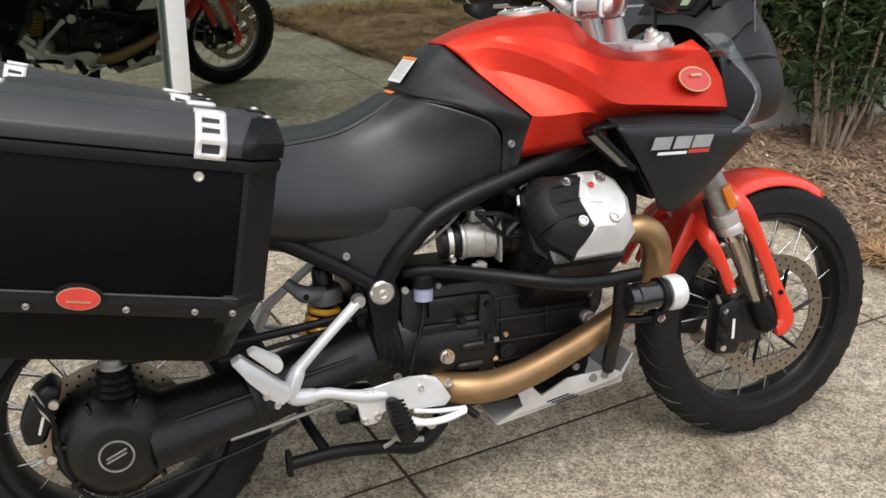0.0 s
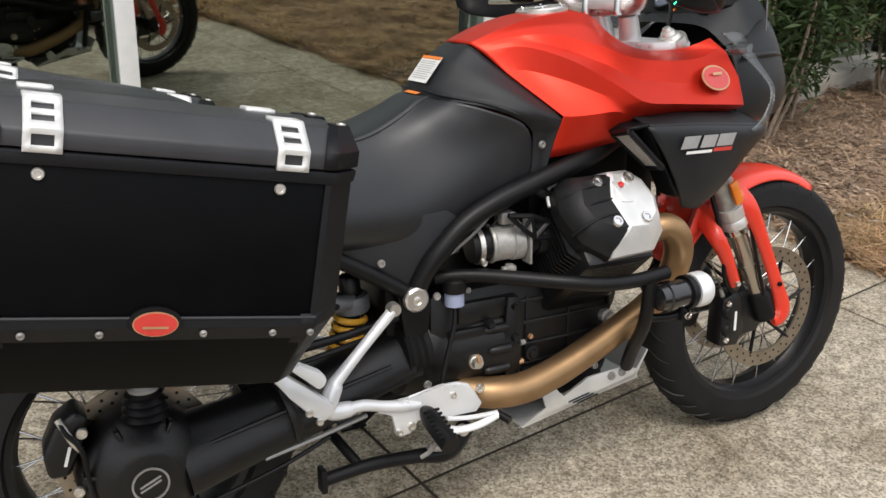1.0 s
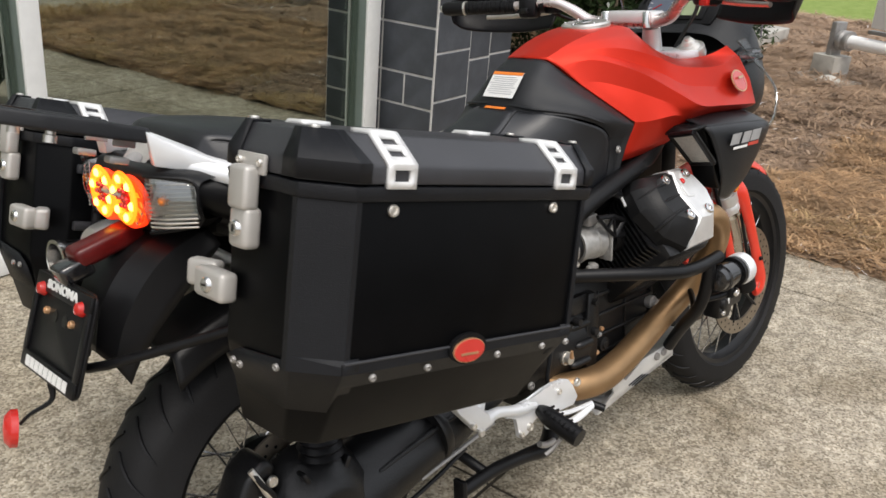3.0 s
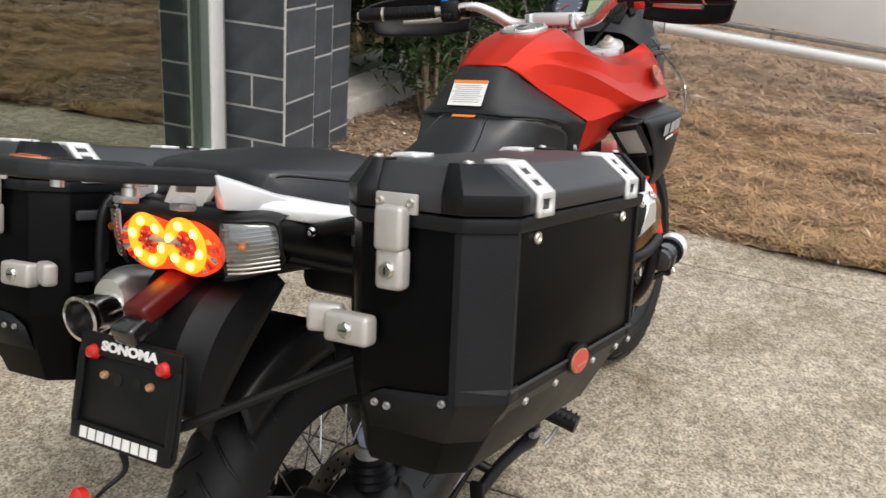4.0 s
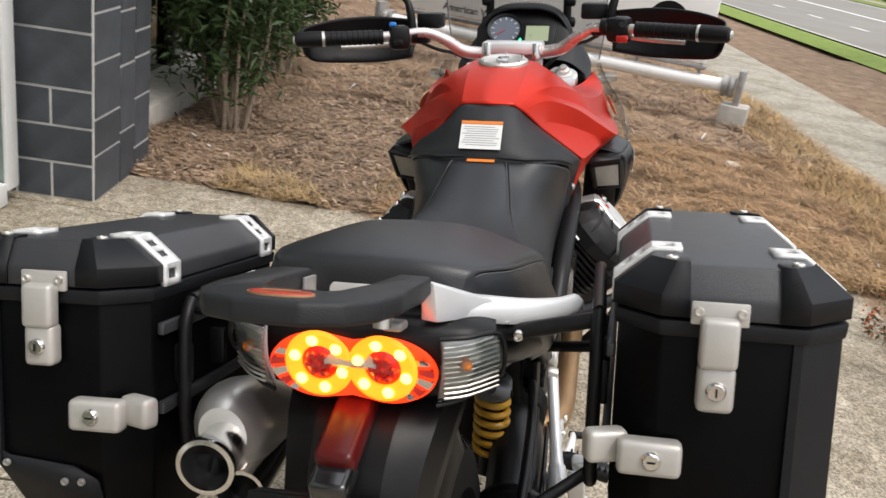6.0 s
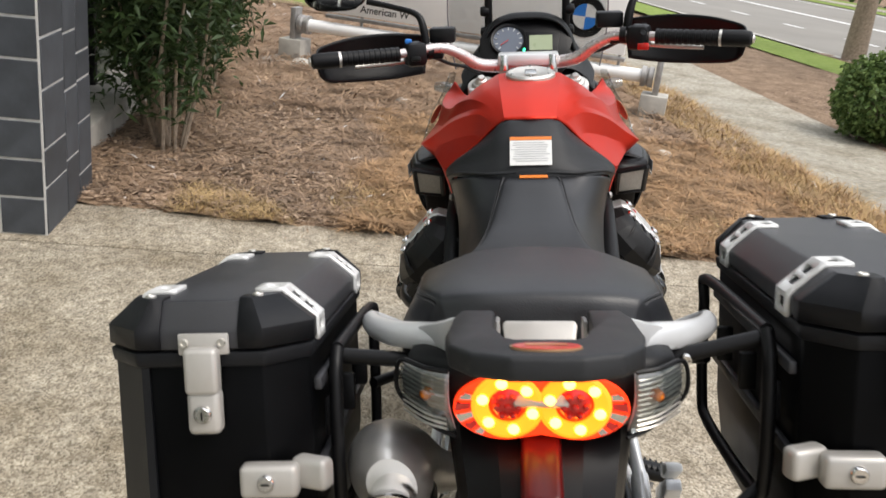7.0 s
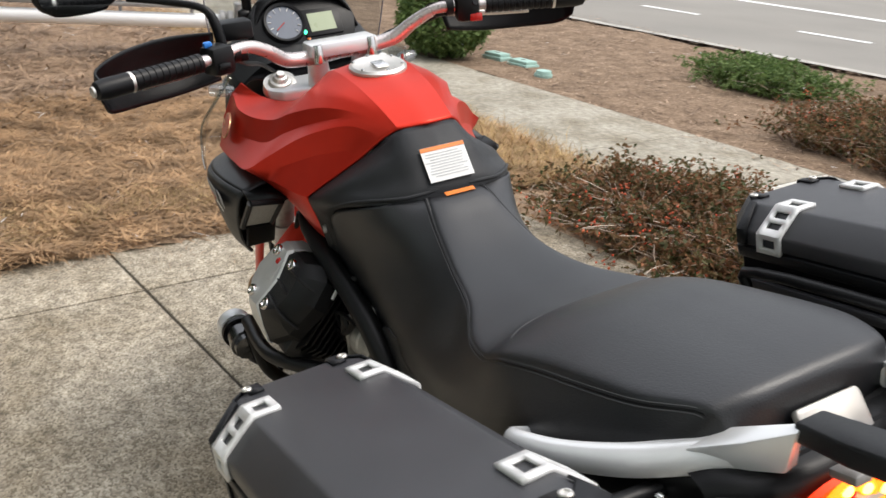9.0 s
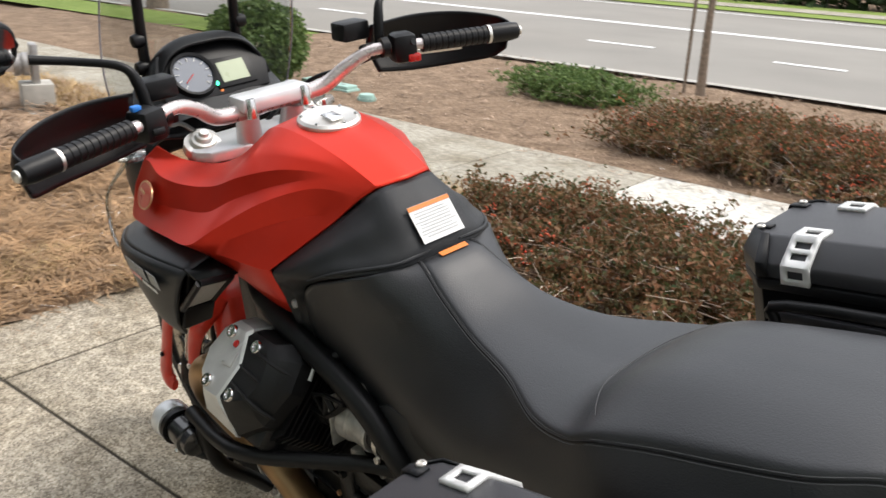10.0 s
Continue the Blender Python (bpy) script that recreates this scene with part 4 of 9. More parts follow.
straw_field(110000, (5.2, 12.0, -0.84, 6.0), 0.15, 0.0042, 2, 0.05, mask=near_edge, clump=20, label="tan pine straw over the far part of the mulch bed")
straw_field(26000, (EDGE_X - 0.05, 3.6, -0.84, 3.0), 0.085, 0.0012, 3, 0.02, M_DRYGRASS, "dry_grass", "dry straw-coloured grass along the slab edge", upright=0.35, mask=lambda x, y, r: edge_x(y) - 0.06 < x < edge_x(y) + 0.5 and noise.noise(Vector((x * 2.2, y * 2.2, 3))) > -0.05)
straw_field(30000, (2.95, 9.0, -1.0, 0.1), 0.10, 0.0015, 4, 0.02, M_DRYGRASS, "dry_grass", "dry straw-coloured grass along the footpath", upright=0.6, mask=lambda x, y, r: -0.93 < y - 0.084 * (x - 3.0) < -0.38)
straw_field(9000, (-2.0, 9.0, -6.0, -2.06), 0.07, 0.004, 5, 0.02, M_CHIP, "bark_chips", "brown bark chips in the planting strip", base=lambda x, y: -0.004)
straw_field(26000, (EDGE_X, 6.0, -0.5, 3.8), 0.050, 0.006, 6, 0.025, M_CHIP, "bark_chips", "brown bark chips in the mulch bed", mask=lambda x, y, r: x > edge_x(y) and (y > 2.1 or r.random() < 0.35))
straw_field(2600, (0.4, EDGE_X, -0.86, -0.14), 0.06, 0.003, 7, 0.015, M_CHIP, "bark_chips", "brown bark chips under the berry bush", base=lambda x, y: 0.0)
straw_field(90, (EDGE_X - 0.25, EDGE_X, -0.1, 3.3), 0.04, 0.0012, 8, 0.002, M_STRAW, "pine_straw", "a few loose straws on the slab", base=lambda x, y: 0.001)


# ---- motorcycle: x forward, y left, z up, rear axle over the origin ----
BIKE = pose(0.109, 1.622, 0, 0, 0, -5.25) @ pose(0, 0, 0, -8.5, 0, 0)
B = empty("motorcycle", BIKE, "red adventure motorcycle with black panniers, leaning on its side stand", "motorcycle")


def bolt(p, r, axis, parent, mat=M_CHROME, name="bolt", h=0.006):
    return part(name, lathe([(r * 0.25, h * 0.6), (r * 0.45, h * 0.6), (r * 0.55, h), (r * 0.85, h), (r, h * 0.6), (r, 0.0)], p, axis, 14), mat, parent)


def wheel(name, c, R, width, rim_r, hub_r, parent):
    w = part(name, lathe([(hub_r * 0.5, -0.06), (hub_r, -0.055), (hub_r, -0.04), (hub_r * 0.62, -0.03), (hub_r * 0.62, 0.03), (hub_r, 0.04), (hub_r, 0.055), (hub_r * 0.5, 0.06)], c, (0, 1, 0), 32), M_CASE, parent, "black spoked wheel")
    hw = width / 2
    prof = [(rim_r - 0.004, -hw * 0.62), (rim_r + 0.010, -hw * 0.80)]
    for k in range(11):
        a = math.pi * (k / 10)
        rr = rim_r + 0.014 + (R - rim_r - 0.014) * (math.sin(a) ** 0.62)
        prof.append((rr, -hw * math.cos(a) * (1.0 if 0.15 < k / 10 < 0.85 else 0.94)))
    prof += [(rim_r + 0.010, hw * 0.80), (rim_r - 0.004, hw * 0.62)]
    tyre = part("tyre", lathe(prof, c, (0, 1, 0), 96, True), M_TYRE, w, "black dual-sport tyre", 60)
    # tread blocks cut by slanting grooves: dark channels as thin inlaid bars
    bm = bmesh.new()
    n = 34
    for k in range(n):
        a0 = 2 * math.pi * k / n
        for s in (-1, 1):
            pts = []
            for j in range(5):
                t = j / 4
                ang = a0 + 0.16 * t + (0.09 if s > 0 else 0)
                yy = s * hw * (0.06 + 0.80 * t)
                rr = rim_r + 0.014 + (R - rim_r - 0.014) * (max(0.0, 1 - (yy / hw) ** 2) ** 0.31) + 0.0006
                pts.append(Vector(c) + Vector((rr * math.cos(ang), yy, rr * math.sin(ang))))
            add_tube(bm, pts, [0.003, 0.0034, 0.0034, 0.003, 0.0015], 2, 5)
    part("tread_groove", bm, M_BLK, w)
    part("rim", lathe([(rim_r - 0.016, -hw * 0.28), (rim_r - 0.008, -hw * 0.45), (rim_r - 0.004, -hw * 0.72), (rim_r + 0.014, -hw * 0.80), (rim_r + 0.016, -hw * 0.74), (rim_r + 0.004, -hw * 0.60), (rim_r, 0), (rim_r + 0.004, hw * 0.60), (rim_r + 0.016, hw * 0.74), (rim_r + 0.014, hw * 0.80), (rim_r - 0.004, hw * 0.72), (rim_r - 0.008, hw * 0.45), (rim_r - 0.016, hw * 0.28)], c, (0, 1, 0), 72, True), M_RIM, w, "black wheel rim")
    ns = 36
    proto = None
    for k in range(ns):
        s = 1 if k % 2 else -1
        twist = 0.42 if (k // 2) % 2 else -0.42
        if k < 4:
            a1 = 0.0
            p0 = Vector((hub_r * math.cos(a1 - twist), s * 0.045, hub_r * math.sin(a1 - twist)))
            p1 = Vector(((rim_r - 0.006) * math.cos(a1), s * hw * 0.30, (rim_r - 0.006) * math.sin(a1)))
            ob = part("spoke", tube([p0, p1], 0.0021, 1, 6, False), M_SPOKE, w)
            if proto is None:
                proto = []
            proto.append(ob.data)
        else:
            ob = new("spoke", proto[(k % 4)])
            ob.parent = w
        ob.matrix_basis = Matrix.Translation(c) @ Matrix.Rotation(-2 * math.pi * (k - 0) / ns, 4, "Y")
    return w


FAX = Vector((1.556, -0.022, 0.337))
fw = wheel("front_wheel", FAX, 0.339, 0.114, 0.249, 0.05, B)
rw = wheel("rear_wheel", Vector((0, 0, 0.322)), 0.322, 0.152, 0.216, 0.07, B)


def brake_disc(c, r_out, r_in, parent, drilled=True):
    bm = lathe([(r_in, -0.0025), (r_out, -0.0025), (r_out, 0.0025), (r_in, 0.0025)], c, (0, 1, 0), 64, True)
    d = part("brake_disc", bm, M_DISC, parent, "drilled steel brake disc")
    bm = bmesh.new()
    for k in range(30):
        for j, q in enumerate((0.3, 0.7)):
            a = 2 * math.pi * (k + 0.5 * j) / 30
            rr = r_in + (r_out - r_in) * q
            for s in (-1, 1):
                add_lathe(bm, [(0.0001, 0.0), (0.0032, 0.0), (0.0032, 0.0006), (0.0001, 0.0006)], Vector(c) + Vector((rr * math.cos(a), s * 0.0026, rr * math.sin(a))), (0, s, 0), 8)
    part("drilling", bm, M_BLK, d)
    bm = bmesh.new()
    for k in range(6):
        a = 2 * math.pi * k / 6 + 0.2
        add_tube(bm, [Vector(c) + Vector((0.045 * math.cos(a - 0.4), 0, 0.045 * math.sin(a - 0.4))), Vector(c) + Vector(((r_in + 0.006) * math.cos(a), 0, (r_in + 0.006) * math.sin(a)))], 0.005, 1, 6, False)
    part("carrier", bm, M_BLK, d, "black disc carrier")


for s in (-1, 1):
    brake_disc(FAX + Vector((0, s * 0.068, 0)), 0.160, 0.122, B)
brake_disc(Vector((0, -0.075, 0.322)), 0.141, 0.105, B)

# ---- front fork, guards and mudguard ----
M_STANCH = surface("bronze_grey_steel", (0.52, 0.47, 0.40), 0.25, 0.9, var=0.06)
M_THROTTLE = surface("grey_cast_metal", (0.42, 0.41, 0.39), 0.45, 0.5, var=0.2, scale=60, bump=0.2, bump_scale=300)
RAKE = Vector((-0.46, 0, 0.888)).normalized()
for s in (-1, 1):
    y = s * 0.105
    foot = FAX + Vector((-0.043, y + 0.01, 0.02))
    top = Vector((1.174, s * 0.108, 1.03))
    up = (top - foot)
    leg = part("fork_leg", tube([foot - up.normalized() * 0.03, foot + up * 0.06, foot + up * 0.07], [0.030, 0.031, 0.026], 1, 20, False), M_BLK, B, "black fork foot with bright stanchion")
    part("stanchion", tube([foot + up * 0.05, foot + up * 0.345], 0.0225, 1, 20, False), M_STANCH, leg, "bright steel stanchion")
    part("outer_tube", tube([foot + up * 0.38, foot + up * 1.0], [0.028, 0.028], 1, 20, False), M_THROTTLE, leg, "grey fork outer tube")
    part("fork_collar", tube([foot + up * 0.330, foot + up * 0.338, foot + up * 0.362, foot + up * 0.366, foot + up * 0.372, foot + up * 0.410], [0.030, 0.033, 0.033, 0.031, 0.034, 0.034], 1, 22, False), M_ALUB, leg, "bright stepped fork collar")
    part("seal_ring", lathe([(0.022, -0.012), (0.032, -0.012), (0.032, 0.0), (0.030, 0.012), (0.022, 0.012)], foot + up * 0.330, up, 20), M_CHROME, leg)
    part("reflector", box(Vector((1.359, s * 0.150, 0.673)), (0.024, 0.010, 0.060), 0.003, Matrix.Rotation(radians(-27), 4, "Y")), M_AMBER, leg, "orange side reflector")
    # caliper
    cc = FAX + Vector((-0.150, s * 0.075, -0.002))
    cal = part("brake_caliper", prism([(-0.034, -0.062), (0.028, -0.070), (0.045, -0.03), (0.04, 0.055), (0.01, 0.078), (-0.030, 0.060)], Matrix.Translation(cc + Vector((0, 0.026, 0))) @ SIDE, 0.052, 0.008), M_CASE, B, "black radial brake caliper")
    for q in (-0.045, 0.05):
        bolt(cc + Vector((-0.016, s * 0.026, q)), 0.009, (0, s, 0), cal)
    for q in (-0.020, 0.026):
        part("piston_dome", lathe([(0.004, 0.010), (0.013, 0.008), (0.018, 0.0), (0.018, -0.006)], cc + Vector((-0.012, s * 0.026, q)), (0, s, 0), 18), M_COVERB, cal)
    part("bleed_nipple", tube([cc + Vector((-0.020, s * 0.010, 0.066)), cc + Vector((-0.030, s * 0.012, 0.086))], [0.006, 0.004], 1, 8, False), M_STEEL, cal)
    part("brake_hose", tube([cc + Vector((0.0, s * 0.02, 0.075)), cc + Vector((-0.045, s * 0.035, 0.13)), cc + Vector((-0.060, s * 0.040, 0.21)), cc + Vector((-0.090, s * 0.020, 0.33))], 0.006, 5, 8), M_BLK, cal, "black brake hose")
    part("sensor_wire", tube([FAX + Vector((-0.03, s * 0.10, 0.03)), FAX + Vector((-0.075, s * 0.125, 0.07)), FAX + Vector((-0.10, s * 0.12, 0.15)), FAX + Vector((-0.13, s * 0.11, 0.26))], 0.0045, 5, 8), M_BLK, cal)
    part("caliper_bracket", prism([(-0.02, -0.05), (0.100, -0.045), (0.130, 0.01), (0.060, 0.065), (-0.01, 0.07)], Matrix.Translation(cc + Vector((0, s * 0.010 + 0.006, 0))) @ SIDE, 0.012, 0.003), M_CASE, cal, "black caliper bracket")
    part("maker_mark", box(cc + Vector((0.012, s * 0.0275, 0.0)), (0.007, 0.002, 0.05)), M_WHITE, cal, "small pale maker's mark")
    part("axle_nut", lathe([(0.006, 0.012), (0.020, 0.012), (0.022, 0.0), (0.022, -0.02)], FAX + Vector((0, s * 0.118, 0)), (0, s, 0), 20), M_CHROME, B, "steel axle nut")

bm = bmesh.new()
rows = []
for k in range(15):
    a = radians(61 + 92 * k / 14)
    rr = 0.352 + 0.010 * math.sin(k / 14 * math.pi)
    wv = 0.085 * (0.62 + 0.38 * math.sin(max(0.15, k / 14) * math.pi * 0.78))
    base = FAX + Vector((rr * math.cos(a), 0, rr * math.sin(a)))
    rows.append([base, base + Vector((0, wv * 0.5, -0.004)), base + Vector((-0.010 * math.cos(a), wv * 0.85, -0.014)), base + Vector((-0.03 * math.cos(a), wv, -0.030))])
mg = skin("front_mudguard", [[Vector((p.x, p.y - FAX.y, p.z)) for p in r] for r in rows], M_REDG, B, 0.004, 2, 3, label="gloss red front mudguard")
for s in (-1, 1):
    y = s * 0.138
    front = part("fork_guard", tube([(1.378, s * 0.085, 0.680), (1.405, y, 0.643), (1.450, y * 1.06, 0.565), (1.516, y * 1.06, 0.437), (1.552, y * 1.05, 0.362), (1.548, y * 1.03, 0.330), (1.530, y * 1.02, 0.322)], [0.026, 0.022, 0.0175, 0.0165, 0.021, 0.024, 0.016], 6, 14, True, 0.55), M_REDG, B, "gloss red fork guard")
    bolt((1.522, y * 1.13, 0.425), 0.006, (0, s, 0), front, M_BLK)
    stay = part("fork_guard_stay", tube([(1.330, s * 0.07, 0.615), (1.322, y * 0.95, 0.570), (1.349, y * 1.02, 0.522), (1.395, y, 0.436)], [0.026, 0.020, 0.0165, 0.0125], 6, 12, True, 0.55), M_REDG, B, "gloss red rear fork guard")
    bolt((1.391, y * 1.06, 0.444), 0.007, (0, s, 0), stay, M_SATIN)
    part("mudguard_skirt", tube([(1.330, s * 0.06, 0.60), (1.275, s * 0.085, 0.535), (1.235, s * 0.090, 0.465)], [0.040, 0.032, 0.022], 6, 12, True, 0.35), M_REDG, B, "gloss red mudguard skirt")

M_PRINT = surface("pale_print", (0.52, 0.52, 0.53), 0.6)

# ---- fuel tank ----
def red(pts):
    return [Vector(p) for p in pts]


# each line runs from the ridge over the shoulder, the dish and the wing crest to the lower edge
TANK = [
    red([(0.697, 0, 1.034), (0.708, 0.053, 1.031), (0.712, 0.058, 1.027), (0.716, 0.063, 1.023), (0.721, 0.068, 1.018), (0.727, 0.074, 1.013), (0.760, 0.107, 0.975), (0.842, 0.190, 0.893), (0.824, 0.166, 0.808)]),
    red([(0.775, 0, 1.064), (0.780, 0.060, 1.059), (0.784, 0.074, 1.052), (0.788, 0.088, 1.043), (0.793, 0.098, 1.035), (0.797, 0.110, 1.024), (0.802, 0.118, 0.978), (0.864, 0.198, 0.892), (0.850, 0.172, 0.811)]),
    red([(0.860, 0, 1.086), (0.863, 0.066, 1.079), (0.866, 0.100, 1.064), (0.869, 0.128, 1.044), (0.873, 0.146, 1.026), (0.876, 0.168, 0.996), (0.866, 0.160, 0.958), (0.900, 0.208, 0.894), (0.900, 0.175, 0.816)]),
    red([(0.945, 0, 1.095), (0.947, 0.070, 1.086), (0.948, 0.118, 1.058), (0.949, 0.163, 1.022), (0.950, 0.190, 0.994), (0.948, 0.222, 0.948), (0.936, 0.210, 0.926), (0.948, 0.222, 0.898), (0.952, 0.176, 0.824)]),
    red([(0.992, 0, 1.082), (0.996, 0.072, 1.070), (1.005, 0.130, 1.038), (1.008, 0.186, 0.998), (1.002, 0.218, 0.966), (0.988, 0.258, 0.918), (0.986, 0.246, 0.906), (0.992, 0.224, 0.884), (0.998, 0.178, 0.832)]),
    red([(1.014, 0, 1.040), (1.024, 0.068, 1.036), (1.066, 0.136, 1.022), (1.082, 0.208, 0.990), (1.082, 0.234, 0.956), (1.074, 0.260, 0.909), (1.070, 0.244, 0.899), (1.070, 0.220, 0.884), (1.070, 0.180, 0.866)]),
    red([(1.030, 0, 0.990), (1.050, 0.066, 0.992), (1.116, 0.145, 1.020), (1.152, 0.216, 0.992), (1.160, 0.240, 0.948), (1.160, 0.257, 0.902), (1.156, 0.244, 0.893), (1.152, 0.220, 0.882), (1.146, 0.180, 0.868)]),
    red([(1.040, 0, 0.950), (1.070, 0.078, 0.955), (1.164, 0.166, 1.026), (1.208, 0.208, 1.004), (1.226, 0.234, 0.950), (1.230, 0.250, 0.896), (1.226, 0.240, 0.888), (1.220, 0.220, 0.880), (1.210, 0.180, 0.868)]),
    red([(1.044, 0, 0.920), (1.085, 0.085, 0.928), (1.206, 0.190, 1.030), (1.238, 0.206, 1.002), (1.262, 0.224, 0.950), (1.268, 0.240, 0.892), (1.264, 0.233, 0.885), (1.255, 0.215, 0.878), (1.240, 0.170, 0.868)]),
]
for k, r in enumerate(TANK):
    if 1 < k < 8:
        r[4] += Vector((0, -0.010, -0.008))
    if 3 < k < 8:
        r[2] += Vector((0, 0.004, -0.014))
tank = skin("fuel_tank", TANK, M_RED, B, 0.005, 6, 4, label="satin red fuel tank with sharp sculpted flanks", smooth=17, crease=True)
COVER = [
    red([(0.610, 0, 0.930), (0.614, 0.050, 0.930), (0.622, 0.085, 0.929), (0.640, 0.115, 0.926), (0.680, 0.145, 0.918), (0.735, 0.172, 0.900), (0.778, 0.185, 0.872), (0.792, 0.186, 0.840), (0.786, 0.178, 0.752)]),
    red([(0.616, 0, 0.950), (0.620, 0.052, 0.949), (0.632, 0.088, 0.944), (0.655, 0.118, 0.937), (0.695, 0.150, 0.926), (0.745, 0.178, 0.904), (0.788, 0.191, 0.874), (0.799, 0.190, 0.841), (0.792, 0.181, 0.753)]),
    red([(0.632, 0, 0.974), (0.638, 0.055, 0.971), (0.655, 0.090, 0.960), (0.682, 0.120, 0.948), (0.722, 0.154, 0.931), (0.768, 0.184, 0.904), (0.803, 0.197, 0.876), (0.809, 0.194, 0.842), (0.800, 0.183, 0.755)]),
    red([(0.654, 0, 1.003), (0.662, 0.057, 0.998), (0.684, 0.090, 0.983), (0.710, 0.120, 0.965), (0.747, 0.154, 0.940), (0.790, 0.186, 0.906), (0.820, 0.202, 0.879), (0.820, 0.197, 0.843), (0.808, 0.184, 0.757)]),
    red([(0.699, 0, 1.030), (0.706, 0.053, 1.027), (0.736, 0.083, 0.997), (0.766, 0.113, 0.966), (0.800, 0.148, 0.931), (0.835, 0.183, 0.895), (0.840, 0.186, 0.880), (0.832, 0.176, 0.844), (0.816, 0.160, 0.760)]),
]


def slim(rows):
    """Draw the flanks in below the shoulder line, where the rider's knees go."""
    out = []
    for r in rows:
        k = max(0.0, min(1.0, (r[0].x - 0.30) / 0.22))
        out.append([Vector((q.x, q.y * (1 - k * 0.15 * max(0.0, min(1.0, (0.915 - q.z) / 0.06)) * max(0.0, min(1.0, (q.y - 0.07) / 0.07))), q.z)) for q in r])
    return out


COVER = slim(COVER[:-1]) + COVER[-1:]
cover = skin("tank_cover", COVER, M_TEXT, B, 0.005, 4, 5, label="charcoal plastic rear tank cover", smooth=60)
# raised rib along the cover's lower edge
for s in (-1, 1):
    part("cover_rib", tube([(0.617, s * 0.03, 0.942), (0.623, s * 0.085, 0.938), (0.650, s * 0.120, 0.933), (0.700, s * 0.155, 0.921), (0.745, s * 0.179, 0.902)], [0.0035, 0.0035, 0.0035, 0.003, 0.0015], 5, 8), M_TEXT, cover)
    bolt((0.803, s * 0.172, 0.838), 0.008, (0.25, s, 0), cover, M_STEEL)


def decal(name, c, ux, uy, w, h, mat, parent, lift=0.0015, label=""):
    """A thin flat sticker spanned by two directions."""
    ux, uy = Vector(ux).normalized(), Vector(uy).normalized()
    n = ux.cross(uy).normalized()
    m = Matrix((ux, uy, n)).transposed().to_4x4()
    m.translation = Vector(c) + n * lift
    return part(name, prism([(-w / 2, -h / 2), (w / 2, -h / 2), (w / 2, h / 2), (-w / 2, h / 2)], m, 0.0008), mat, parent, label, 0)


LU, LV = (0, -1, 0), (0.0345, 0, 0.0425)
lab = decal("warning_label", (0.6360, 0, 0.9795), LU, LV, 0.083, 0.062, M_WHITE, cover, 0.0022, "white warning label with an orange band")
nrm = Vector(LU).cross(Vector(LV)).normalized()
lv = Vector(LV).normalized()
decal("orange_band", Vector((0.6360, 0, 0.9795)) + lv * 0.027, LU, LV, 0.083, 0.007, M_ORANGE, lab, 0.0033)
for k in range(9):
    decal("print_line", Vector((0.6360, 0.004 - 0.003 * (k % 3), 0.9795)) + lv * (0.018 - 0.0050 * k), LU, LV, 0.062 + 0.008 * (k % 2), 0.0013, M_PRINT, lab, 0.0033)
decal("small_label", (0.603, -0.005, 0.934), (0, -1, 0), (0.05, 0, 0.014), 0.055, 0.010, M_ORANGE, cover, 0.003, "small orange sticker")


def oval(name, c, n, up, a, b, mat, parent, label="", lift=0.0, depth=0.002):
    n = Vector(n).normalized()
    u = Vector(up).cross(n).normalized()
    v2 = n.cross(u)
    m = Matrix((u, v2, n)).transposed().to_4x4()
    m.translation = Vector(c) + n * lift
    pts = [(a * math.cos(2 * math.pi * k / 32), b * math.sin(2 * math.pi * k / 32)) for k in range(32)]
    return part(name, prism(pts, m, depth), mat, parent, label, 30)


for s in (-1, 1):
    n = (0.16, s * 0.90, 0.40)
    bd = oval("tank_badge", (1.184, s * 0.2375, 0.952), n, (0.1, 0, 1), 0.043, 0.027, M_BADGEG, tank, "oval gold-rimmed red badge", 0.0, 0.0025)
    oval("badge_field", (1.184, s * 0.2375, 0.952), n, (0.1, 0, 1), 0.039, 0.0235, M_BADGE, bd, "", 0.0022, 0.001)
    for dx, dz, w in ((0.0, -0.006, 0.046), (0.0, 0.008, 0.030)):
        c = Vector((1.184 + dx, s * 0.2375, 0.952 + dz))
        decal("badge_mark", c, (1, -s * 0.19 * s * s, 0) if s < 0 else (-1, 0.19, 0), (0, -s * 0.36, 0.93), w, 0.0055, M_BADGEG, bd, 0.004)

# fuel cap
capn = Vector((-0.10, 0, 1)).normalized()
CAP = Vector((0.908, -0.003, 1.0895))
fc = part("fuel_cap", lathe([(0.002, 0.005), (0.040, 0.005), (0.043, 0.007), (0.050, 0.007), (0.055, 0.003), (0.056, -0.010)], CAP, capn, 40), M_SATIN, B, "bright steel fuel filler cap")
part("cap_flap", box(CAP + Vector((-0.010, 0, 0.0075)), (0.034, 0.026, 0.004), 0.002, Matrix.Rotation(radians(-6), 4, "Y")), M_CHROME, fc)
for k in range(6):
    a = 2 * math.pi * k / 6
    bolt(CAP + Vector((0.0465 * math.cos(a), 0.0465 * math.sin(a), 0.0065 + 0.0046 * math.cos(a))), 0.0035, (0, 0, 1), fc, h=0.003)

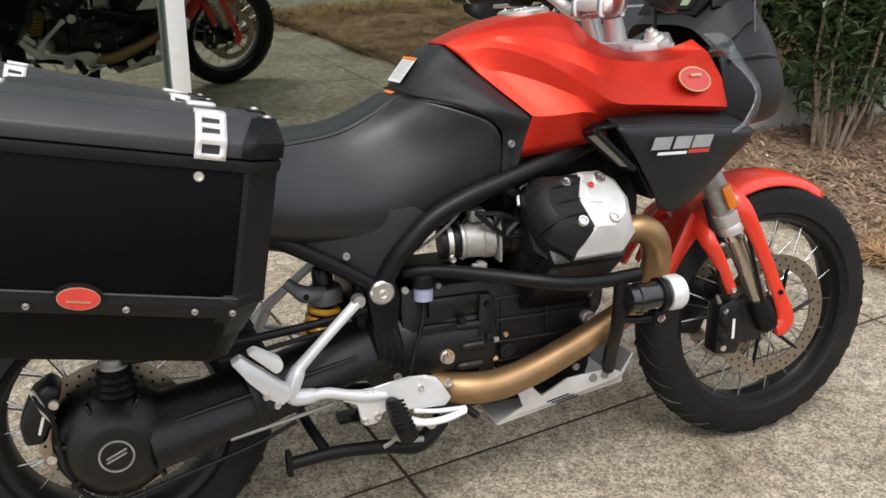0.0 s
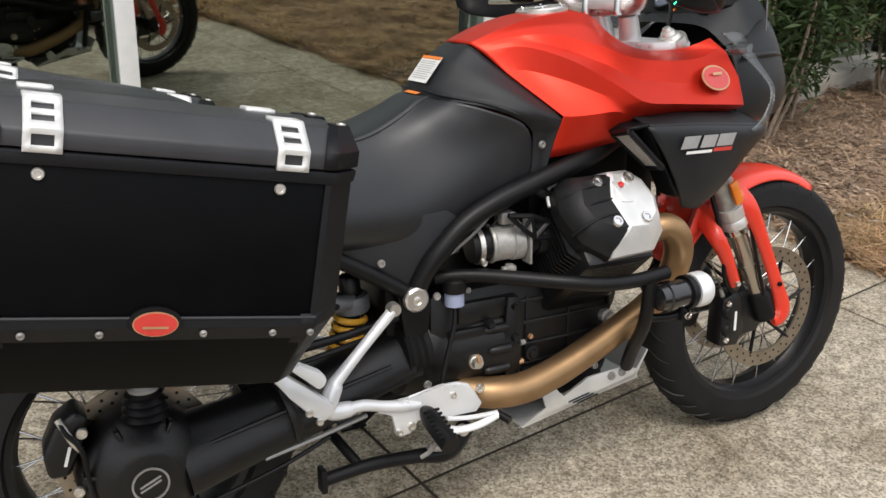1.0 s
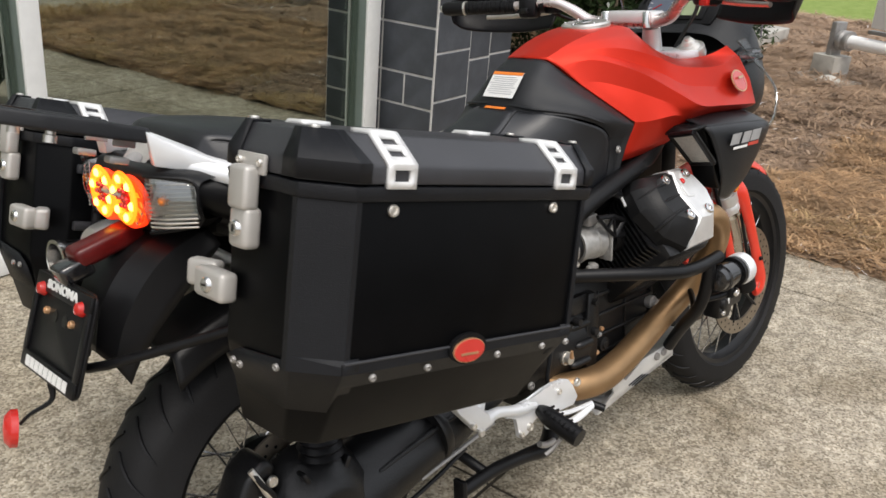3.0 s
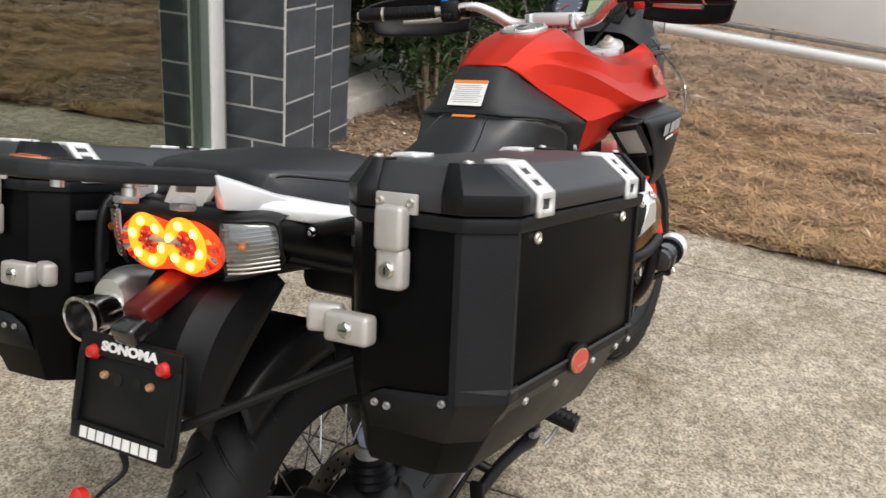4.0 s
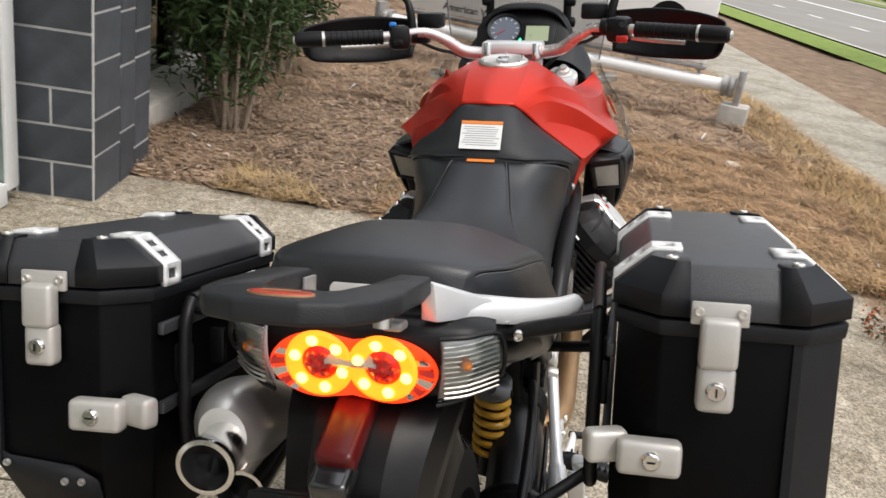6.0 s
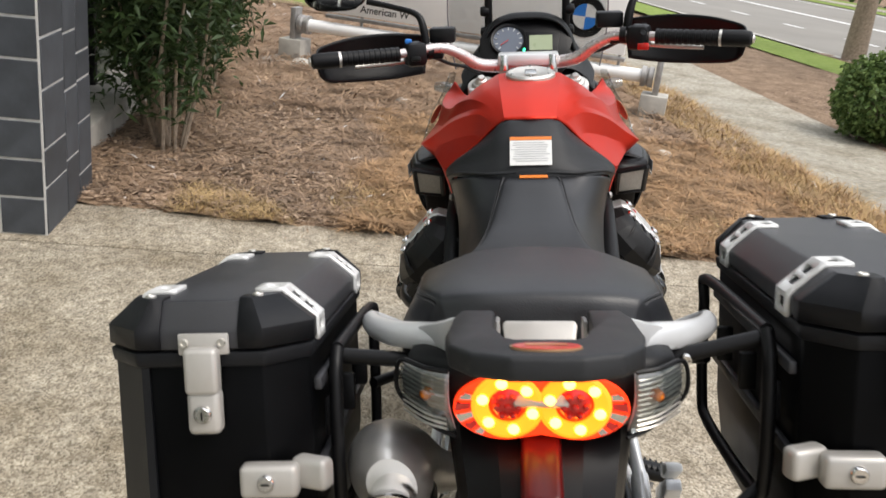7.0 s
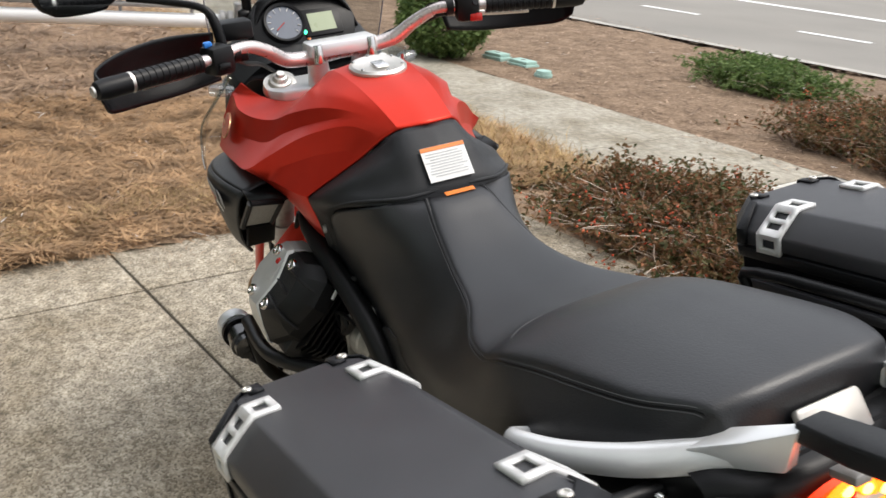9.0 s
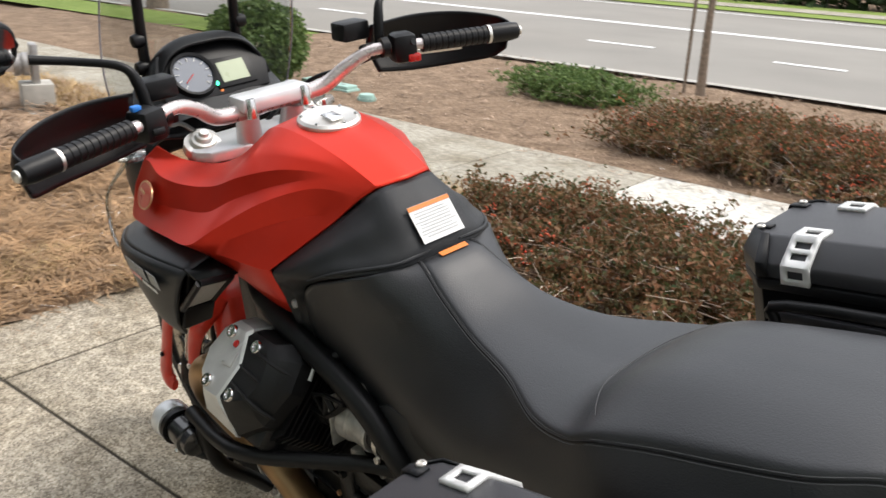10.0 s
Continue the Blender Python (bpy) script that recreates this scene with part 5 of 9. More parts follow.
# ---- seat ----
SEAT = [
    red([(0.612, 0, 0.928), (0.614, 0.026, 0.928), (0.618, 0.045, 0.928), (0.621, 0.052, 0.927), (0.642, 0.114, 0.925), (0.694, 0.149, 0.911), (0.764, 0.180, 0.882), (0.790, 0.183, 0.828), (0.786, 0.174, 0.748)]),
    red([(0.590, 0, 0.926), (0.591, 0.030, 0.926), (0.594, 0.050, 0.924), (0.597, 0.057, 0.921), (0.616, 0.106, 0.906), (0.668, 0.149, 0.886), (0.732, 0.177, 0.848), (0.750, 0.176, 0.778), (0.738, 0.165, 0.722)]),
    red([(0.545, 0, 0.902), (0.545, 0.035, 0.902), (0.546, 0.058, 0.899), (0.549, 0.066, 0.894), (0.564, 0.100, 0.872), (0.600, 0.138, 0.840), (0.652, 0.168, 0.790), (0.668, 0.167, 0.728), (0.658, 0.158, 0.680)]),
    red([(0.470, 0, 0.873), (0.470, 0.042, 0.873), (0.471, 0.072, 0.870), (0.473, 0.081, 0.864), (0.484, 0.108, 0.838), (0.512, 0.140, 0.798), (0.548, 0.164, 0.745), (0.563, 0.164, 0.694), (0.556, 0.152, 0.656)]),
    red([(0.380, 0, 0.861), (0.380, 0.055, 0.862), (0.378, 0.096, 0.860), (0.378, 0.107, 0.854), (0.386, 0.130, 0.824), (0.406, 0.156, 0.785), (0.436, 0.172, 0.740), (0.455, 0.168, 0.696), (0.450, 0.150, 0.668)]),
    red([(0.300, 0, 0.866), (0.297, 0.075, 0.867), (0.288, 0.138, 0.863), (0.286, 0.149, 0.856), (0.288, 0.164, 0.826), (0.298, 0.180, 0.787), (0.312, 0.185, 0.745), (0.328, 0.177, 0.706), (0.328, 0.150, 0.682)]),
    red([(0.250, 0, 0.877), (0.243, 0.080, 0.879), (0.222, 0.155, 0.876), (0.218, 0.166, 0.870), (0.214, 0.177, 0.842), (0.214, 0.188, 0.806), (0.220, 0.190, 0.765), (0.226, 0.180, 0.728), (0.224, 0.155, 0.708)]),
    red([(0.200, 0, 0.918), (0.195, 0.080, 0.918), (0.178, 0.154, 0.903), (0.174, 0.168, 0.891), (0.166, 0.180, 0.860), (0.158, 0.190, 0.828), (0.152, 0.192, 0.797), (0.152, 0.180, 0.768), (0.152, 0.155, 0.750)]),
    red([(0.120, 0, 0.957), (0.115, 0.080, 0.953), (0.102, 0.146, 0.929), (0.100, 0.159, 0.914), (0.092, 0.176, 0.884), (0.082, 0.188, 0.858), (0.076, 0.188, 0.832), (0.074, 0.176, 0.806), (0.076, 0.155, 0.790)]),
    red([(0.020, 0, 0.978), (0.018, 0.080, 0.973), (0.012, 0.141, 0.954), (0.011, 0.154, 0.940), (0.006, 0.168, 0.912), (0.000, 0.178, 0.886), (-0.002, 0.178, 0.862), (0.000, 0.168, 0.838), (0.004, 0.150, 0.826)]),
    red([(-0.060, 0, 0.989), (-0.060, 0.080, 0.985), (-0.061, 0.134, 0.971), (-0.061, 0.145, 0.961), (-0.060, 0.156, 0.936), (-0.056, 0.164, 0.912), (-0.050, 0.164, 0.888), (-0.040, 0.156, 0.866), (-0.034, 0.140, 0.856)]),
    red([(-0.122, 0, 0.992), (-0.121, 0.070, 0.990), (-0.116, 0.112, 0.982), (-0.115, 0.121, 0.975), (-0.110, 0.134, 0.950), (-0.102, 0.142, 0.926), (-0.090, 0.144, 0.902), (-0.076, 0.140, 0.882), (-0.060, 0.130, 0.872)]),
    red([(-0.140, 0, 0.984), (-0.139, 0.068, 0.982), (-0.132, 0.105, 0.974), (-0.130, 0.112, 0.968), (-0.124, 0.124, 0.945), (-0.114, 0.134, 0.920), (-0.100, 0.136, 0.898), (-0.084, 0.132, 0.881), (-0.066, 0.125, 0.871)]),
    red([(-0.150, 0, 0.940), (-0.148, 0.066, 0.940), (-0.142, 0.100, 0.936), (-0.140, 0.105, 0.932), (-0.134, 0.115, 0.920), (-0.121, 0.124, 0.905), (-0.107, 0.128, 0.890), (-0.089, 0.126, 0.878), (-0.070, 0.120, 0.870)]),
]
SEAT = slim(SEAT)
seat = skin("seat", SEAT, M_SEAT, B, 0.006, 4, 4, label="dark grey two-level vinyl seat with stitched seams", smooth=70)
for s in (-1, 1):
    # folded seam round the top panel, with a row of stitches on either side
    def along(rows, lift, down):
        out = []
        for p in rows:
            n = Vector((0, p[3].y, 0.085)).normalized()
            q = p[3] + n * lift + Vector((0, n.z, -n.y)) * down
            out.append(Vector((q.x, s * q.y, q.z)))
        return out

    for dj in (-0.0034, 0.0034):
        part("seam", tube(along(SEAT[0:8], 0.0062, dj), 0.0008, 5, 5), M_STITCH, seat)
        part("seam", tube(along(SEAT[7:13], 0.0062, dj), 0.0008, 5, 5), M_STITCH, seat)
    part("piping", tube(along(SEAT[0:13], 0.0055, 0.0), 0.0021, 5, 6), M_BLK, seat, "dark folded seam")
# stitched front edge of the pillion
arc = [Vector((0.176, 0.166, 0.8995)), Vector((0.205, 0.130, 0.9055)), Vector((0.240, 0.070, 0.8925)), Vector((0.252, 0, 0.8845))]
arc += [Vector((p.x, -p.y, p.z)) for p in reversed(arc[:-1])]
part("seam", tube(arc, 0.0006, 5, 5), M_STITCH, seat)

# ---- tail: rack, grab rails, lamps ----
def rack():
    outer = [(0.0, 0.102), (-0.060, 0.106), (-0.150, 0.108), (-0.200, 0.100), (-0.236, 0.076), (-0.254, 0.035)]
    inner = [(-0.182, -0.034), (-0.170, -0.048), (-0.110, -0.057), (0.0, -0.058)]
    pts = outer + [(x, -y) for x, y in reversed(outer)]
    pts += [(x, y) for x, y in reversed(inner)] + [(x, -y) for x, y in inner]
    tilt = Matrix.Translation((-0.200, 0, 0.980)) @ Matrix.Rotation(radians(15.0), 4, "Y") @ Matrix.Diagonal((1, 0.86, 1, 1))
    ob = part("tail_rack", prism(pts, tilt, 0.022, 0.005, 3), M_TEXT, B, "charcoal plastic luggage rack with an oval badge", 50)
    R = Matrix.Rotation(radians(15.0), 3, "Y")
    c, n, f = tilt @ Vector((-0.218, 0, 0.0220)), R @ Vector((0, 0, 1)), R @ Vector((1, 0, 0))
    bd = oval("rack_badge", c, n, f, 0.031, 0.016, M_BADGEG, ob, "oval red badge", 0.0, 0.002)
    oval("badge_field", c, n, f, 0.0292, 0.0143, M_BADGE, bd, "", 0.0018, 0.001)
    decal("badge_mark", tilt @ Vector((-0.218, 0, 0.0250)), (0, -1, 0), f, 0.036, 0.004, M_BADGEG, bd, 0.0004)
    for s in (-1, 1):
        part("rack_bracket", box(tilt @ Vector((-0.018, s * 0.0545, 0.002)), (0.034, 0.005, 0.026), 0.002, R.to_4x4()), M_STEEL, ob, "steel rack bracket")
        part("bracket_foot", box(tilt @ Vector((-0.030, s * 0.065, -0.030)), (0.030, 0.022, 0.010), 0.003, R.to_4x4()), M_STEEL, ob, "steel bracket foot")
        part("rack_stud", lathe([(0.004, -0.016), (0.009, -0.016), (0.009, -0.006), (0.007, -0.005), (0.007, 0.0)], tilt @ Vector((-0.130, s * 0.080, 0.0)), R @ Vector((0, 0, 1)), 14), M_SATIN, ob, "bright rack stud")
    return ob


rack()
for s in (-1, 1):
    rail = part("grab_rail", tube([(-0.158, s * 0.104, 0.951), (-0.128, s * 0.136, 0.938), (-0.080, s * 0.180, 0.919), (-0.020, s * 0.216, 0.901), (0.035, s * 0.233, 0.887), (0.062, s * 0.225, 0.872), (0.076, s * 0.203, 0.856), (0.078, s * 0.172, 0.842)], [0.019, 0.0185, 0.0172, 0.0150, 0.0132, 0.0122, 0.0115, 0.011], 6, 12, True, 0.72), M_SILVER, B, "silver cast grab rail", 40)
    bm = bmesh.new()
    lo = [(-0.196, 0.074, 0.948), (-0.200, 0.094, 0.948), (-0.160, 0.124, 0.938), (-0.122, 0.150, 0.930), (-0.118, 0.112, 0.944)]
    hi = [(-0.200, 0.076, 1.000), (-0.206, 0.092, 0.998), (-0.170, 0.118, 0.974), (-0.126, 0.146, 0.950), (-0.126, 0.108, 0.960)]
    r0, r1 = [bm.verts.new((x, s * y, z)) for x, y, z in lo], [bm.verts.new((x, s * y, z)) for x, y, z in hi]
    for q in range(5):
        bm.faces.new((r0[q], r0[(q + 1) % 5], r1[(q + 1) % 5], r1[q]))
    bm.faces.new(r0[::-1])
    bm.faces.new(r1)
    bmesh.ops.recalc_face_normals(bm, faces=bm.faces[:])
    bmesh.ops.bevel(bm, geom=bm.edges[:], offset=0.003, segments=2, profile=0.5, affect="EDGES")
    part("rail_root", bm, M_SILVER, rail, "bright faceted rail root", 25)
# sloping tail panel under the rack
TP = Matrix(((0, 0.72, -0.69, -0.178), (-1, 0, 0, 0), (0, 0.69, 0.72, 0.941), (0, 0, 0, 1)))
tray = part("tail_panel", prism([(-0.030, -0.066), (0.030, -0.066), (0.043, 0.030), (0.040, 0.036), (-0.040, 0.036), (-0.043, 0.030)], TP, 0.010, 0.003), M_LATCH, B, "pale grey tail panel with an oval sticker")
oval("oval_sticker", TP @ Vector((0, -0.004, 0.0105)), TP.to_3x3() @ Vector((0, 0, 1)), TP.to_3x3() @ Vector((0, 1, 0)), 0.026, 0.0135, M_INK, tray, "grey oval sticker", 0.0, 0.001)
part("tail_deck", box((-0.140, 0, 0.925), (0.100, 0.200, 0.030), 0.008, Matrix.Rotation(radians(14), 4, "Y")), M_BLK, B, "black tail deck under the rack")
for s in (-1, 1):
    part("tail_cover", tube([(0.12, s * 0.155, 0.790), (0.02, s * 0.150, 0.838), (-0.08, s * 0.135, 0.885), (-0.165, s * 0.115, 0.915)], [0.030, 0.036, 0.038, 0.026], 5, 12), M_BLK, B, "black tail side cover")
    part("subframe", tube([(0.45, s * 0.125, 0.655), (0.25, s * 0.125, 0.72), (0.05, s * 0.13, 0.79), (-0.12, s * 0.12, 0.87)], 0.017, 5, 12), M_BLK, B, "black rear subframe tube")


def tail_lamp():
    house = part("tail_lamp", sheet([
        red([(-0.150, 0, 0.945), (-0.150, 0.07, 0.945), (-0.145, 0.125, 0.942), (-0.135, 0.150, 0.93)]),
        red([(-0.205, 0, 0.940), (-0.203, 0.07, 0.940), (-0.190, 0.125, 0.936), (-0.165, 0.155, 0.925)]),
        red([(-0.212, 0, 0.890), (-0.208, 0.07, 0.890), (-0.194, 0.125, 0.892), (-0.165, 0.156, 0.895)]),
        red([(-0.200, 0, 0.848), (-0.196, 0.06, 0.846), (-0.182, 0.110, 0.858), (-0.155, 0.145, 0.872)]),
        red([(-0.140, 0, 0.838), (-0.140, 0.06, 0.840), (-0.135, 0.105, 0.850), (-0.120, 0.135, 0.870)]),
    ], 4, 4), M_BLK, B, "lit red tail lamp with clear indicators at its sides", 60)
    # red reflector bowl, figure-of-eight outline
    pts = []
    for k in range(48):
        a = 2 * math.pi * k / 48
        w = 0.098 * abs(math.cos(a)) ** 0.75 * (1 if math.cos(a) > 0 else -1)
        h = 0.043 * math.sin(a)
        if abs(math.sin(a)) > 0.6:
            h -= 0.010 * math.copysign(1, math.sin(a)) * math.exp(-(w / 0.03) ** 2)
        pts.append((w, h))
    rot = Matrix(((0, 0, -1, 0), (-1, 0, 0, 0), (0, 1, 0, 0), (0, 0, 0, 1)))
    m = Matrix.Translation((-0.213, 0, 0.893)) @ Matrix.Rotation(radians(0), 4, "Y") @ rot
    part("red_bowl", prism(pts, m, 0.008), M_GLOWR, house, "glowing red lamp bowl")
    for s in (-1, 1):
        c = Vector((-0.222, s * 0.037, 0.899))
        part("light_ring", lathe([(0.0215, 0.0), (0.036, 0.0), (0.0405, 0.004), (0.036, 0.007), (0.0215, 0.004)], c, (-1, 0, 0), 32, True), M_GLOWY, house, "glowing orange light ring")
        part("lamp_centre", lathe([(0.001, 0.006), (0.012, 0.005), (0.0205, 0.0), (0.0205, -0.002)], c, (-1, 0, 0), 24), M_REFL, house, "dark red lamp centre")
        for k in range(7):
            a = 2 * math.pi * k / 6
            r = 0.0125 if k < 6 else 0.0
            part("lens_bead", lathe([(0.0004, 0.0045), (0.003, 0.0035), (0.0046, 0.0)], c + Vector((-0.0055, r * math.cos(a), r * math.sin(a))), (-1, 0, 0), 8), M_REFL, house, "dark red lens bead")
        for k in range(6):
            a = 2 * math.pi * k / 6 + 0.3
            part("led", lathe([(0.0005, 0.004), (0.005, 0.003), (0.0068, 0.0)], c + Vector((-0.006, 0.029 * math.cos(a), 0.029 * math.sin(a))), (-1, 0, 0), 10), M_LEDW, house, "bright lamp point")
        # mirrored wedges that fan out round the ring
        for k in range(9):
            q = []
            for a in (radians(48 - 15 * k), radians(48 - 15 * k - 10)):
                dy, dz = math.cos(a), math.sin(a)
                far = 0.0385
                while ((0.037 + far * dy) / 0.096) ** 2 + ((0.006 + far * dz) / 0.0425) ** 2 < 1.0 and far < 0.08:
                    far += 0.0005
                q.append((c + Vector((-0.001, s * 0.038 * dy, 0.038 * dz)), c + Vector((-0.0035, s * far * dy, far * dz)), far))
            if min(q[0][2], q[1][2]) < 0.0465:
                continue
            bm = bmesh.new()
            bm.faces.new([bm.verts.new(p_) for p_ in (q[0][0], q[0][1], q[1][1], q[1][0])])
            bm.faces.new([bm.verts.new(p_ + Vector((0.004, 0, 0))) for p_ in (q[1][0], q[1][1], q[0][1], q[0][0])])
            part("facet", bm, (M_CHROME, M_REFL)[k % 2], house, "", 0)
        # clear indicator
        Y = lambda x, y, z: Vector((x, s * y, z))
        ind = skin("indicator", [
            [Y(-0.220, 0.102, 0.938), Y(-0.211, 0.128, 0.938), Y(-0.178, 0.160, 0.930)],
            [Y(-0.228, 0.103, 0.900), Y(-0.215, 0.133, 0.898), Y(-0.178, 0.166, 0.896)],
            [Y(-0.217, 0.096, 0.856), Y(-0.203, 0.122, 0.860), Y(-0.170, 0.154, 0.870)],
        ], M_LENS, house, 0.002, 4, 4, False, "clear ribbed indicator lens")
        skin("indicator_reflector", [
            [Y(-0.214, 0.102, 0.934), Y(-0.205, 0.127, 0.934), Y(-0.174, 0.157, 0.927)],
            [Y(-0.216, 0.103, 0.898), Y(-0.203, 0.131, 0.897), Y(-0.172, 0.161, 0.896)],
            [Y(-0.211, 0.097, 0.860), Y(-0.197, 0.121, 0.864), Y(-0.167, 0.151, 0.874)],
        ], M_LENSE, ind, 0.001, 3, 3, False, "silvered reflector")
        for k in range(11):
            z = 0.866 + 0.0062 * k
            part("lens_rib", tube([Y(-0.2205, 0.106, z), Y(-0.207, 0.131, z), Y(-0.176, 0.160, z)], 0.0014, 3, 6), M_SATIN, ind)
        part("lens_frame", tube([Y(-0.222, 0.102, 0.939), Y(-0.212, 0.129, 0.939), Y(-0.178, 0.161, 0.931), Y(-0.177, 0.167, 0.896), Y(-0.170, 0.155, 0.869), Y(-0.204, 0.122, 0.859), Y(-0.218, 0.096, 0.855)], 0.0028, 4, 6), M_BLK, ind)
        part("indicator_bulb", lathe([(0.002, 0.008), (0.006, 0.006), (0.008, -0.004), (0.008, -0.010)], Y(-0.209, 0.128, 0.905), (-0.8, s * 0.5, 0), 14), M_AMBER, ind, "orange bulb")


M_LEDW = glow("tail_led_points", (1.0, 0.55, 0.07), 7.0)
# dark red base holds the tail lamp's reflection on black gloss plastic
M_REDTINT = surface("red_reflection_tint", (0.080, 0.005, 0.005), 0.32, spec=0.35)
tail_lamp()

# rear mudguard, plate carrier and plate frame
skin("rear_mudguard", [
    red([(-0.14, 0, 0.850), (-0.14, 0.06, 0.850), (-0.13, 0.10, 0.845), (-0.12, 0.115, 0.82)]),
    red([(-0.20, 0, 0.835), (-0.20, 0.05, 0.832), (-0.19, 0.092, 0.820), (-0.16, 0.105, 0.775)]),
    red([(-0.25, 0, 0.800), (-0.25, 0.045, 0.796), (-0.235, 0.082, 0.775), (-0.20, 0.095, 0.730)]),
    red([(-0.285, 0, 0.745), (-0.285, 0.042, 0.742), (-0.27, 0.075, 0.715), (-0.245, 0.085, 0.675)]),
    red([(-0.30, 0, 0.68), (-0.30, 0.04, 0.68), (-0.285, 0.07, 0.66), (-0.27, 0.08, 0.63)]),
], M_BLK, B, 0.006, 4, 4, label="black rear mudguard and plate carrier", smooth=14, crease=True)
lampm = Matrix.Rotation(radians(-15), 4, "Y")
pl_ = part("plate_lamp", box((-0.246, 0, 0.829), (0.112, 0.046, 0.032), 0.009, lampm, 3), M_REDTINT, B, "plate lamp housing with the tail lamp's red reflection in its colour")
part("lamp_step", box((-0.300, 0, 0.800), (0.050, 0.044, 0.030), 0.007, lampm, 3), M_GLOSSB, pl_)
# inner wheel-arch liner
skin("inner_mudguard", [[Vector((0.372 * math.cos(radians(a)), w, 0.33 + 0.372 * math.sin(radians(a)))) - Vector((0, 0, 0.05 if w > 0.08 else 0)) for w in (0.0, 0.045, 0.070, 0.085)] for a in (88, 97, 106, 114, 122)], M_BLK, B, 0.004, 3, 3, label="black inner wheel arch")

PLATE = Matrix.Translation((-0.332, -0.006, 0.712)) @ Matrix.Rotation(radians(20), 4, "Y") @ Matrix(((0, 0, -1, 0), (-1, 0, 0, 0), (0, 1, 0, 0), (0, 0, 0, 1))) @ Matrix.Scale(1.01, 4)
pl = part("plate_frame", prism([(cx * 0.084 + 0.018 * math.cos(a), cy * 0.058 + 0.018 * math.sin(a)) for cx, cy, a0 in ((1, 1, 0), (-1, 1, 90), (-1, -1, 180), (1, -1, 270)) for a in [radians(a0 + 22.5 * q) for q in range(5)]], PLATE, 0.006, 0.002), M_BLK, B, "black dealer plate frame with white lettering and red reflectors")
for (cx, cy, w, h) in ((0, 0.060, 0.196, 0.026), (0, -0.060, 0.196, 0.026), (-0.093, 0, 0.014, 0.10), (0.093, 0, 0.014, 0.10)):
    part("frame_rim", box((0, 0, 0), (w, h, 0.006), 0.002, None), M_BLK, pl).matrix_basis = PLATE @ Matrix.Translation((cx, cy, 0.008))
for s in (-1, 1):
    part("red_reflector", lathe([(0.001, 0.010), (0.008, 0.008), (0.0115, 0.0), (0.0115, -0.003)], PLATE @ Vector((s * 0.069, 0.050, 0.010)), PLATE.to_3x3() @ Vector((0, 0, 1)), 18), M_REFL, pl, "round red reflector")
    bolt(PLATE @ Vector((s * 0.045, 0.022, 0.006)), 0.006, PLATE.to_3x3() @ Vector((0, 0, 1)), pl, M_BADGEG, "brass_screw")
    part("slot", lathe([(0.001, 0.0012), (0.009, 0.0012), (0.009, 0.0)], PLATE @ Vector((s * 0.018, 0.020, 0.006)), PLATE.to_3x3() @ Vector((0, 0, 1)), 14), M_CASE, pl)


def lettering(text, size, m, mat, parent, label, name="lettering", shear=0.0):
    cu = bpy.data.curves.new(name, "FONT")
    cu.body, cu.size, cu.align_x, cu.align_y, cu.extrude, cu.shear = text, size, "CENTER", "CENTER", 0.0006, shear
    cu.offset = 0.0009
    tmp = bpy.data.objects.new(name, cu)
    scene.collection.objects.link(tmp)
    me = bpy.data.meshes.new_from_object(tmp.evaluated_get(bpy.context.evaluated_depsgraph_get()))
    bpy.data.objects.remove(tmp)
    me.materials.clear()
    me.materials.append(mat)
    ob = new(name, me)
    ob.parent = parent
    ob.matrix_basis = m
    ob["label"] = label
    return ob


lettering("American W", 0.088, Matrix.Translation((0.86, -0.0365, 0.555)) @ Matrix.Rotation(radians(90), 4, "X"), M_CASE, SIGN_PANEL, "dark grey word on the sign")
lettering("SONOMA", 0.0183, PLATE @ Matrix.Translation((0.002, 0.061, 0.0118)) @ Matrix.Diagonal((1.36, 0.95, 1, 1)), M_WHITE, pl, "white word on the plate frame")
for k in range(9):
    w = 0.0135
    m = PLATE @ Matrix.Translation(((k - 4) * 0.0172, -0.061, 0.0116))
    part("lettering_bar", box((0, 0, 0), (w, 0.015, 0.0012), 0.0), M_WHITE, pl).matrix_basis = m
part("reflector_cable", tube([PLATE @ Vector((0, -0.076, 0.0)), PLATE @ Vector((0.004, -0.10, -0.004)), (-0.392, 0.000, 0.600), (-0.404, 0.012, 0.585)], [0.006, 0.004, 0.003, 0.003], 5, 8), M_BLK, B, "black hanging cable")
part("rear_reflector", lathe([(0.001, 0.012), (0.020, 0.010), (0.029, 0.002), (0.029, -0.008), (0.001, -0.008)], (-0.412, 0.034, 0.572), (-1, 0.25, 0.2), 28), M_REFL, B, "round red reflector hanging below the plate")

# ---- handlebar and controls ----
BAR = [(0.956, 0.416, 1.146), (0.977, 0.351, 1.147), (1.006, 0.268, 1.149), (1.036, 0.200, 1.150), (1.058, 0.155, 1.128), (1.080, 0.115, 1.098), (1.092, 0.060, 1.088), (1.094, 0.0, 1.088)]


def turned_bar(s):
    k = 0.020 if s > 0 else -0.008
    return [(x + 0.012 * s * min(1.0, y / 0.3), s * y * (1.04 if s > 0 else 1.0), z - k * min(1.0, y / 0.3)) for x, y, z in BAR]


